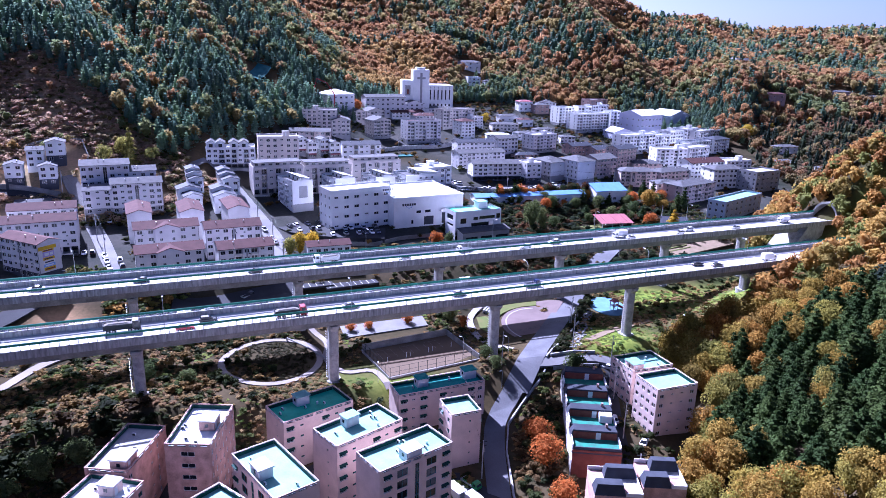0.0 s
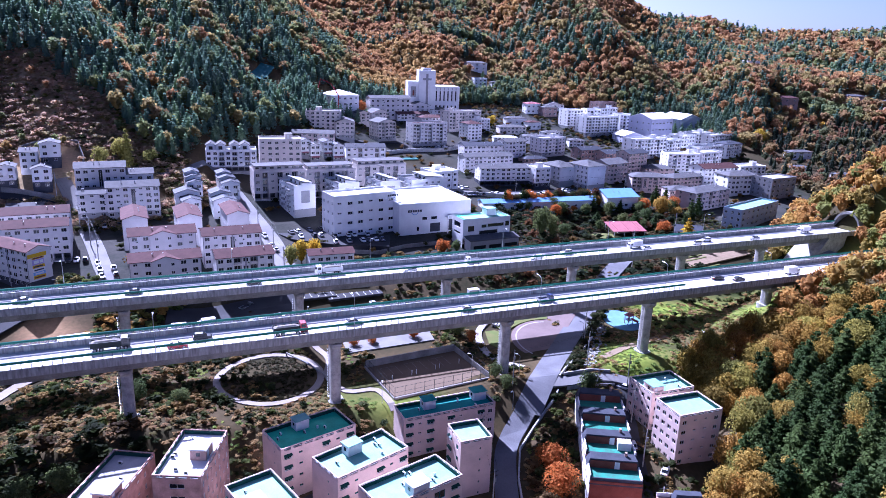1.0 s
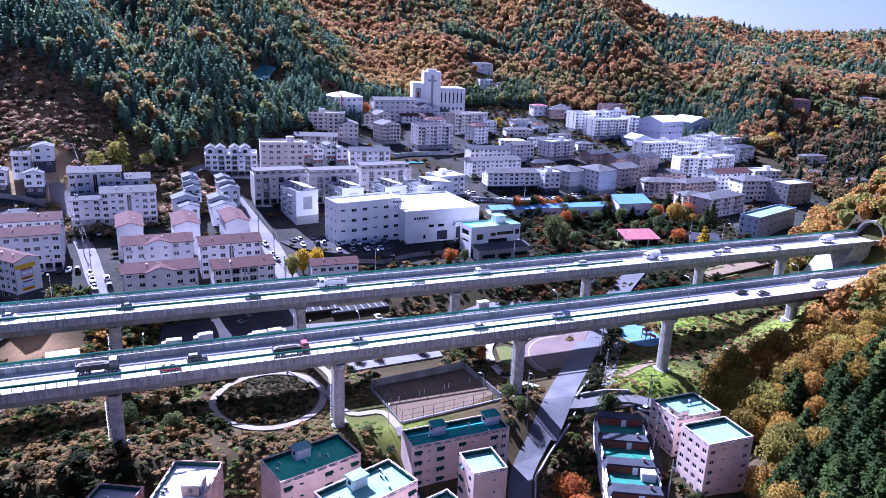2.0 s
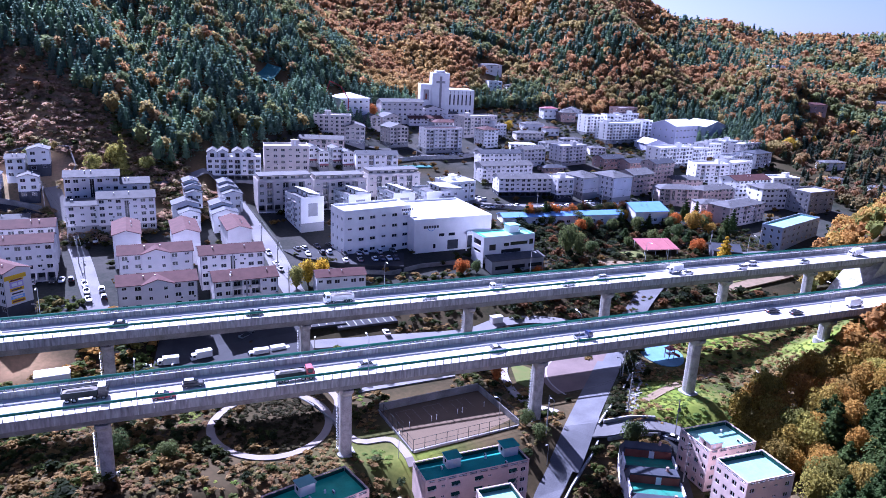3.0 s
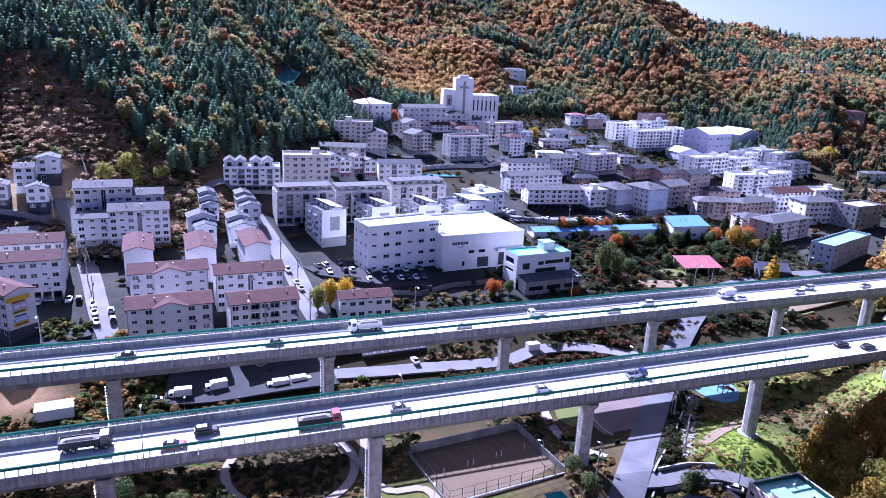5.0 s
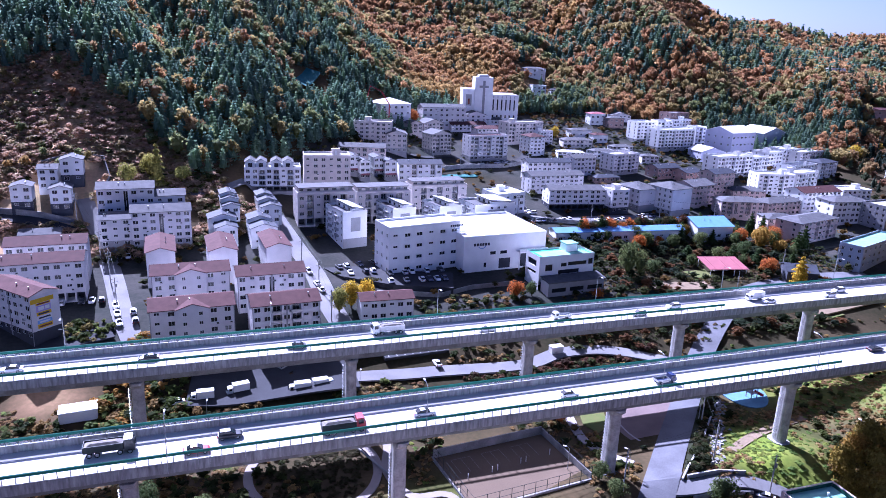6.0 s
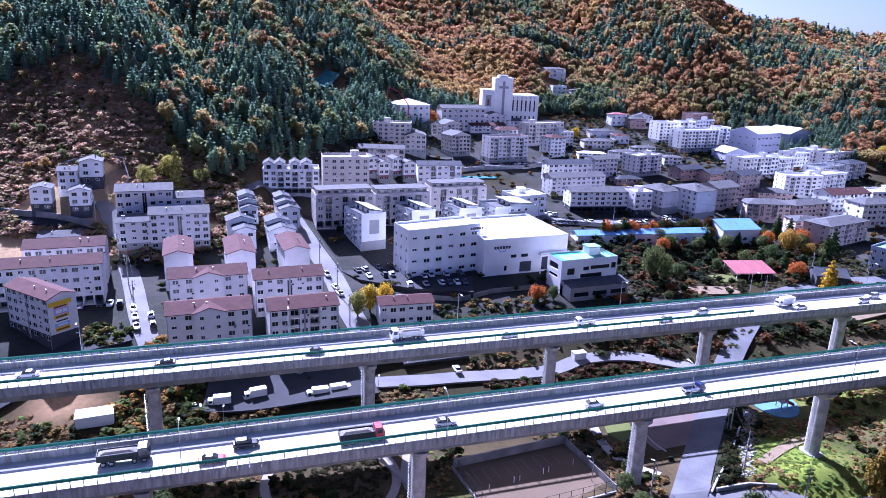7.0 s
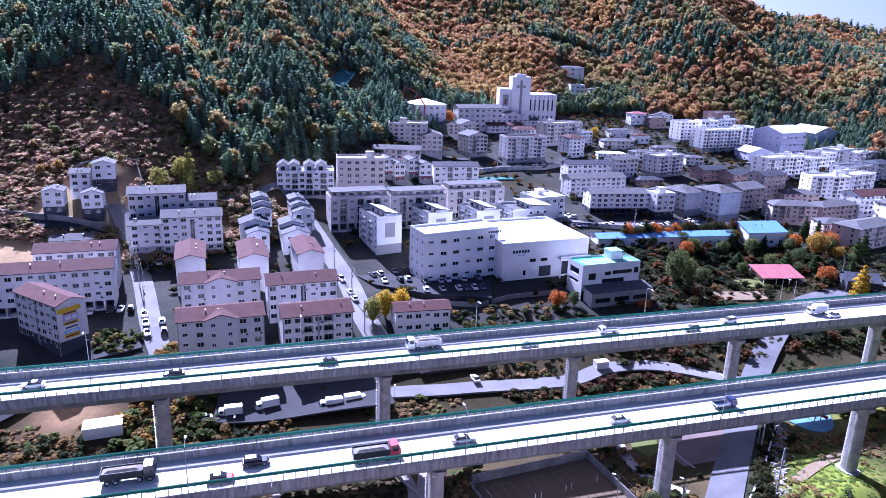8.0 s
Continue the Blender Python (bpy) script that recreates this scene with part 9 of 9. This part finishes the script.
def car(colour, suv=False, label=""):
    body = PAINTS[colour]
    root = thing("car", Matrix(), label or f"{colour} {'estate car' if suv else 'saloon car'} with dark windows", "car")
    k = Mesher()
    t = 1.0 if suv else 0.9
    loft(k, [section(-2.3, 0.72, 0.42, 0.78), section(-2.15, 0.86, 0.3, t), section(-1.2, 0.92, 0.24, t + 0.05), section(0.8, 0.92, 0.24, t + 0.04), section(1.9, 0.87, 0.28, t - 0.1), section(2.3, 0.74, 0.38, 0.66)], body)
    part("body", k, root)
    k = Mesher()
    back = -2.05 if suv else -1.75
    h = 1.62 if suv else 1.42
    loft(k, [section(back, 0.76, t - 0.06, t + 0.06, 0.05), section(back + (0.25 if suv else 0.7), 0.68, t - 0.06, h, 0.08), section(0.15, 0.68, t - 0.06, h + 0.02, 0.08), section(1.05, 0.76, t - 0.06, t + 0.06, 0.05)], CARGLASS)
    part("glasshouse", k, root, label="dark car windows")
    k = Mesher()
    loft(k, [section(back + (0.3 if suv else 0.75), 0.62, h - 0.02, h + 0.045, 0.02), section(0.1, 0.62, h, h + 0.06, 0.02)], body)
    part("roof_panel", k, root)
    for y in (-0.6, 0.6):
        k = Mesher()
        k.box(2.16, 2.3, y - 0.18, y + 0.18, 0.56, 0.7, LAMP_CLEAR)
        part("headlight", k, root)
        k = Mesher()
        k.box(-2.33, -2.2, y - 0.18, y + 0.18, 0.66, 0.8, LAMP_RED)
        part("tail_light", k, root)
    add_wheels(root, [(x, y) for x in (-1.4, 1.4) for y in (-0.82, 0.82)], CAR_WHEEL, 0.33)
    return root


def truck(kind, colour, label):
    """kind: box, dump, flat or tank; x ahead."""
    body = PAINTS[colour]
    long = {"box": 6.0, "flat": 5.6, "dump": 8.6, "tank": 9.2, "pickup": 5.2}[kind]
    big = kind in ("dump", "tank")
    w, cab, hh = (1.22, 1.9, 2.9) if big else (0.95, 1.6, 2.1)
    root = thing("truck", Matrix(), label, "truck")
    f, b = long / 2, -long / 2
    floor = 1.05 if big else 0.75
    k = Mesher()
    loft(k, [section(f - cab, w, 0.55, hh, 0.1), section(f - 0.5, w, 0.5, hh, 0.1), section(f - 0.05, w * 0.97, 0.5, hh * 0.62, 0.1)], body)
    part("cab", k, root)
    k = Mesher()
    k.prism([(f - 0.49, -w + 0.15, hh - 0.2), (f - 0.49, w - 0.15, hh - 0.2), (f - 0.02, w - 0.15, hh * 0.64), (f - 0.02, -w + 0.15, hh * 0.64)],
            [(f - 0.44, -w + 0.15, hh - 0.18), (f - 0.44, w - 0.15, hh - 0.18), (f + 0.03, w - 0.15, hh * 0.64), (f + 0.03, -w + 0.15, hh * 0.64)], CARGLASS)
    part("windscreen", k, root)
    for y in (-w - 0.01, w + 0.01):
        k = Mesher()
        k.box(f - cab + 0.3, f - 0.6, y - 0.01, y + 0.01, hh * 0.62, hh - 0.25, CARGLASS)
        part("side_window", k, root)
    k = Mesher()
    k.box(b, f - cab, -w * 0.5, w * 0.5, floor - 0.35, floor, DARK_METAL)
    part("chassis", k, root)
    k = Mesher()
    e = f - cab - 0.12
    if kind == "box":
        k.box(b, e, -w - 0.05, w + 0.05, floor, 2.75, PAINTS["white"])
        part("cargo_box", k, root, label="white cargo box")
    elif kind == "tank":
        k.tube((b, 0, floor + 1.05), (e, 0, floor + 1.05), 1.05, 1.05, METAL, 14)
        part("tank", k, root, label="grey metal tank")
    else:
        tall = 1.25 if kind == "dump" else 0.45
        for x0, x1, y0, y1 in ((b, e, -w, -w + 0.08), (b, e, w - 0.08, w), (b, b + 0.08, -w + 0.08, w - 0.08), (e - 0.08, e, -w + 0.08, w - 0.08)):
            k.box(x0, x1, y0, y1, floor, floor + tall, DARK_METAL if colour in ("black", "red") else METAL)
        k.box(b, e, -w, w, floor - 0.06, floor + 0.02, body)
        part("bed", k, root)
        if kind == "dump":
            k = Mesher()
            k.prism([(b + 0.1, -w + 0.1, floor + 0.9), (e - 0.1, -w + 0.1, floor + 0.9), (e - 0.1, w - 0.1, floor + 0.9), (b + 0.1, w - 0.1, floor + 0.9)],
                    [(b + 1.2, -0.4, floor + 1.4), (e - 1.2, -0.4, floor + 1.4), (e - 1.2, 0.4, floor + 1.4), (b + 1.2, 0.4, floor + 1.4)], CARGO)
            part("load", k, root)
    r = 0.5 if big else 0.36
    axles = (f - 1.0, f - 2.6, b + 2.3, b + 1.0) if big else (f - 0.9, b + 1.2)
    kindw = TRUCK_WHEEL if big else CAR_WHEEL
    add_wheels(root, [(x, y) for x in axles for y in (-w + 0.16, w - 0.16)], kindw, r if big else 0.33)
    return root


CARS = {}


def vehicle(key, m):
    """The first of its kind is built, the others are copies of it."""
    if key not in CARS:
        kind, colour = key.split()
        if kind in ("car", "suv"):
            CARS[key] = car(colour, kind == "suv")
        else:
            CARS[key] = truck(kind, colour, {"box": "white box truck with a white cargo body", "dump": f"{colour} dump truck with earth load", "flat": f"{colour} flatbed truck with an open bed", "tank": f"{colour} cab lorry with a grey tank", "pickup": f"{colour} small pickup truck with open bed"}[kind])
        CARS[key].matrix_basis = m
        return CARS[key]
    return copy_thing(CARS[key], m)


for y0, back, items in ((189.0, 0, ((-70.8, 1.6, "dump black"), (-50.3, 1.3, "suv black"), (-56.2, -2.2, "car red"), (-29.4, -1.9, "dump red"), (-12.5, -0.2, "car silver"), (20.4, -0.6, "car white"), (45.4, -0.3, "pickup blue"), (112, 1.2, "car black"), (118, -2.0, "car black"), (-104, -1.6, "car white"), (-128, 1.2, "flat blue"), (142, -1.8, "box white"))),
                        (231.0, 180, ((-80.1, 0.2, "car black"), (-46.7, -1.0, "car black"), (-22.8, 2.6, "dump white"), (3.0, -2.4, "car silver"), (27.2, 1.2, "flat white"), (50.6, -1.8, "suv white"), (64.4, 0.8, "suv white"), (94.8, 1.2, "box white"), (97.5, -2.2, "car white"), (121.8, -2.0, "suv white"), (129, 1.0, "suv white"), (151.7, -2.0, "car silver"), (-108, 1.0, "car white"), (182, 1.0, "box white")))):
    for s, off, key in items:
        vehicle(key, pose(0, y0, 0, 0, 0, ROAD_ANGLE) @ pose(s, off, DECK_Z + 0.005, 0, 0, back))


def parked(x, y, a, key, lift=0.27):
    vehicle(key, pose(x, y, gz(x, y) + lift, 0, 0, a))


MIX = ("car white", "suv white", "car black", "car silver", "suv black", "car grey", "car white", "suv white", "car blue")
pick = random.Random(77)


def park_row(x, y, a, n, turn=90, step=2.8, gaps=0.2, level=None, lift=0.27):
    for i in range(n):
        if pick.random() < gaps:
            continue
        px, py = x + i * step * math.cos(radians(a)), y + i * step * math.sin(radians(a))
        key = MIX[pick.randrange(len(MIX))]
        z = (gz(px, py) if level is None else level) + lift
        vehicle(key, pose(px, py, z, 0, 0, a + turn + pick.uniform(-4, 4) + 180 * pick.randrange(2)))


LOT_Z = gz(-27, 305.6) + 0.61
lot_c = np.mean(np.array([(-54, 305), (-33, 333), (-22, 328), (-30, 303), (-4, 303), (-4, 286), (-25, 287), (-44, 294)], float), axis=0)
LOT_Z = gz(*lot_c) + 0.605
park_row(-46, 303, 32, 6, level=LOT_Z, lift=0.0)
park_row(-41, 297, 22, 4, level=LOT_Z, lift=0.0)
park_row(-26, 290, 14, 8, level=LOT_Z, lift=0.0, gaps=0.1)
park_row(-27, 298, 20, 8, level=LOT_Z, lift=0.0, gaps=0.25)
park_row(-49, 282, 115, 4, turn=0, step=5.6, gaps=0.1)
park_row(-56.5, 296, 120, 4, turn=0, step=5.8, gaps=0.3)
park_row(-103.5, 250, 118, 3, turn=0, step=5.8, gaps=0.0)
park_row(-99.5, 252, 118, 2, turn=0, step=5.8, gaps=0.0)
park_row(-128, 259, 20, 6, gaps=0.3)
park_row(34, 376, 21, 8, gaps=0.2)
park_row(62, 383, 23, 9, gaps=0.3)
park_row(30, 398, -60, 5, turn=80, gaps=0.1)
park_row(-48, 325, 20, 5, gaps=0.3)
park_row(15, 478, 25, 5, turn=20, step=5.5, gaps=0.2)
park_row(90, 396, 27, 5, gaps=0.2)
park_row(-125, 300, 21, 4, gaps=0.3)
park_row(186, 385, 25, 4, gaps=0.2)
for x, y, a, key in ((-70, 221.5, 200, "box white"), (-62, 226, 210, "box white"), (-46, 228, 200, "box white"), (-40, 231, 25, "box white"), (-52, 240, 50, "pickup grey"), (-76, 219, 205, "car white"), (-9, 246, 110, "car white"), (66.5, 195, 150, "car white"), (68.5, 192, 160, "car black"), (66, 158, 60, "car white"), (63, 149, 55, "car white"), (-35, 147, 30, "car white"), (-29, 150, 60, "car white"), (-47, 126, 70, "car white"), (-50.5, 119, 85, "car white"), (-48, 133, 95, "car black"), (-17, 151.5, 35, "car black"), (-8, 158, 35, "car silver"), (-5, 139, 35, "car white"), (13, 149, 10, "suv black"), (16.5, 144.5, 40, "car white"), (61, 168, 80, "car white"), (19.5, 147, -50, "flat green"), (-178, 309, 5, "car black"), (-182, 318, 10, "suv black")):
    parked(x, y, a, key, 0.3 if -80 < x < -34 and 215 < y < 245 else 0.1)


# ---- poles, lamps, wires and small things ----
def lamp_post(m, h, arm):
    root = thing("street_lamp", m, "slim grey street lamp with a curved arm", "street lamp", "road lamps")
    k = Mesher()
    k.tube((0, 0, 0), (0, 0, h), 0.10, 0.06, METAL, 8)
    k.tube((0, 0, h), (0, arm * 0.5, h + 0.45), 0.05, 0.045, METAL, 6)
    k.tube((0, arm * 0.5, h + 0.45), (0, arm, h + 0.5), 0.045, 0.04, METAL, 6)
    part("pole", k, root)
    k = Mesher()
    k.box(-0.16, 0.16, arm - 0.1, arm + 0.75, h + 0.42, h + 0.56, FRAME_WHITE)
    part("lamp_head", k, root)
    return root


first = lamp_post(pose(0, 189, 0, 0, 0, ROAD_ANGLE) @ pose(-102, -6.35, DECK_Z - 0.9), 10.5, 2.0)
for s in (-61, -14, 40, 84, 126, -146):
    copy_thing(first, pose(0, 189, 0, 0, 0, ROAD_ANGLE) @ pose(s, -6.35, DECK_Z - 0.9))
for s in (-98, -52, -8, 41, 86, 132):
    copy_thing(first, pose(0, 231, 0, 0, 0, ROAD_ANGLE) @ pose(s, 6.35, DECK_Z - 0.9, 0, 0, 180))
for x, y, a in ((-30, 231, 0), (-66, 213, 10), (22, 200, 70), (36, 199, 60), (62, 226, 60), (98, 214, 0), (-4, 181, 0), (-112, 236, 90), (32, 184, 140)):
    o = lamp_post(pose(x, y, gz(x, y), 0, 0, a), 5.5, 0.8)


def power_pole(x, y, a, h=11.0):
    root = thing("power_pole", pose(x, y, gz(x, y) - 0.3, 0, 0, a), "grey concrete power pole with cross arms", "power pole", "power poles")
    k = Mesher()
    k.tube((0, 0, 0), (0, 0, h), 0.19, 0.12, CONCRETE, 8)
    part("pole", k, root)
    for z in (h - 0.5, h - 1.6):
        k = Mesher()
        k.box(-1.0, 1.0, -0.06, 0.06, z, z + 0.1, DARK_METAL)
        part("cross_arm", k, root)
    k = Mesher()
    k.tube((0.35, 0, h - 3.2), (0.35, 0, h - 2.2), 0.24, 0.24, CONCRETE_OLD, 8)
    part("transformer", k, root)
    return Vector((x, y, gz(x, y) - 0.3 + h - 0.4))


def wires(points, name="power_line"):
    for p, q in zip(points, points[1:]):
        k = Mesher()
        for dx in (-0.8, 0.8):
            last = None
            for i in range(9):
                t = i / 8
                c = p.lerp(q, t) + Vector((dx, 0, -2.2 * t * (1 - t)))
                if last is not None:
                    k.tube(last, c, 0.022, 0.022, DARK_METAL, 3)
                last = c
        tagged(new(name, k.mesh(name)), "thin sagging black power wires between poles", "power line", kind="stuff")


wires([power_pole(22.5, 150, 20), power_pole(22, 170, 60), power_pole(33, 192, 60), power_pole(58, 205, 60), power_pole(62, 224, 60)])
wires([power_pole(-42.5, 262, 60), power_pole(-50, 283, 60), power_pole(-60, 304, 60), power_pole(-73, 326, 60)])
wires([power_pole(-108, 259, 60), power_pole(-119, 279, 60), power_pole(-131, 298, 60), power_pole(-147, 315, 60)])
wires([power_pole(100, 293, 60), power_pole(106, 312, 60), power_pole(135, 337, 30), power_pole(160, 341, 10)])
wires([power_pole(0, 372, 20), power_pole(28, 384, 20), power_pole(62, 378, 20), power_pole(100, 396, 20), power_pole(128, 398, 20)])
wires([power_pole(68, 196, 0), power_pole(64, 179, 0), power_pole(61, 160, 0), power_pole(59, 142, 0)])
wires([power_pole(-14, 452, 20), power_pole(2, 464, 20), power_pole(46, 500, 20), power_pole(62, 545, 20)])


def container(x, y, a, l, w, h, mat, label, name="container"):
    k = Mesher()
    k.box(-l / 2, l / 2, -w / 2, w / 2, 0, h, mat)
    k.box(-l / 2 - 0.08, l / 2 + 0.08, -w / 2 - 0.08, w / 2 + 0.08, h, h + 0.1, FRAME_WHITE)
    k.box(l / 2, l / 2 + 0.04, -w * 0.3, w * 0.3, 0.2, h - 0.2, METAL)
    return thing(name, pose(x, y, gz(x, y) + 0.02, 0, 0, a), label, "container", data=k)


container(15.5, 143.5, -55, 5.0, 2.4, 2.5, FRAME_WHITE, "white site container beside the road")
container(19.5, 140.5, -55, 4.0, 2.4, 2.5, FRAME_WHITE, "white site container beside the road")
container(-97, 211.5, 24, 8.5, 4.6, 2.8, FRAME_WHITE, "white sheeted shelter beside the road", "shelter")
container(28, 258, 20, 4.0, 2.2, 2.4, OFFWHITE, "pale grey container beside the service road")


def pavilion():
    """Open garden house under a broad red sheet roof."""
    x, y, a = 111.5, 341.2, 8
    root = thing("garden_house", pose(x, y, gz(x, y), 0, 0, a), "open garden house under a broad red sheet roof", "pavilion")
    k = Mesher()
    q = [(-8.8, -6, 2.6), (8.8, -6, 2.6), (8.8, 6, 4.6), (-8.8, 6, 4.6)]
    k.prism(q, [(p[0], p[1], p[2] + 0.18) for p in q], ROOF_PINK)
    part("roof", k, root)
    for i in range(3):
        k = Mesher()
        u = -5.8 + i * 5.8
        k.prism([(u - 0.06, -6, 2.78), (u + 0.06, -6, 2.78), (u + 0.06, 6, 4.78), (u - 0.06, 6, 4.78)], [(u - 0.06, -6, 2.9), (u + 0.06, -6, 2.9), (u + 0.06, 6, 4.9), (u - 0.06, 6, 4.9)], ROOF_PINK)
        part("roof_seam", k, root)
    k = Mesher()
    k.box(-0.12, 0.12, -0.12, 0.12, -0.5, 4.4, FRAME_WHITE)
    post = k.mesh("post")
    for u in (-8, -2.7, 2.7, 8):
        part("post", post, root, pose(u, 5.4, 0))
        part("post", post, root, pose(u, -5.4, -1.9))
    k = Mesher()
    k.box(-3, 8, 0.5, 5, -0.5, 3.0, BEIGE)
    part("room", k, root)


pavilion()


def play_set():
    x, y = 82, 239.5
    root = thing("play_tower", pose(x, y, gz(x, y) + 0.35, 0, 0, 20), "red and brown playground tower with slides", "playground")
    for u, v in ((-1, -1), (1, -1), (1, 1), (-1, 1)):
        k = Mesher()
        k.box(u - 0.1, u + 0.1, v - 0.1, v + 0.1, 0, 3.2, BROWNBRICK)
        part("post", k, root)
    k = Mesher()
    k.box(-1.1, 1.1, -1.1, 1.1, 1.5, 1.62, METAL)
    part("platform", k, root)
    k = Mesher()
    k.prism([(-1.4, -1.4, 3.2), (1.4, -1.4, 3.2), (1.4, 1.4, 3.2), (-1.4, 1.4, 3.2)], [(-0.05, -0.05, 4.4), (0.05, -0.05, 4.4), (0.05, 0.05, 4.4), (-0.05, 0.05, 4.4)], ROOF_PINK)
    part("roof", k, root)
    k = Mesher()
    k.tube((1.1, 0, 1.7), (3.6, -0.6, 0.4), 0.45, 0.45, PAINTS["red"], 10)
    part("slide", k, root)


play_set()


def crane():
    """Folding concrete pump boom in red beside the workshop."""
    x, y = -44, 512
    root = thing("boom_pump", pose(x, y, gz(x, y)), "red folding concrete pump boom on a site", "crane")
    for i, (p, q) in enumerate((((0, 0, 0), (0.3, 0, 16)), ((0.3, 0, 16), (-5, 0, 24)), ((-5, 0, 24), (-12, 0, 27)), ((-12, 0, 27), (-14, 0, 20)))):
        k = Mesher()
        k.tube(p, q, 0.45 - 0.07 * i, 0.4 - 0.07 * i, PAINTS["red"], 6)
        part("boom", k, root)


crane()
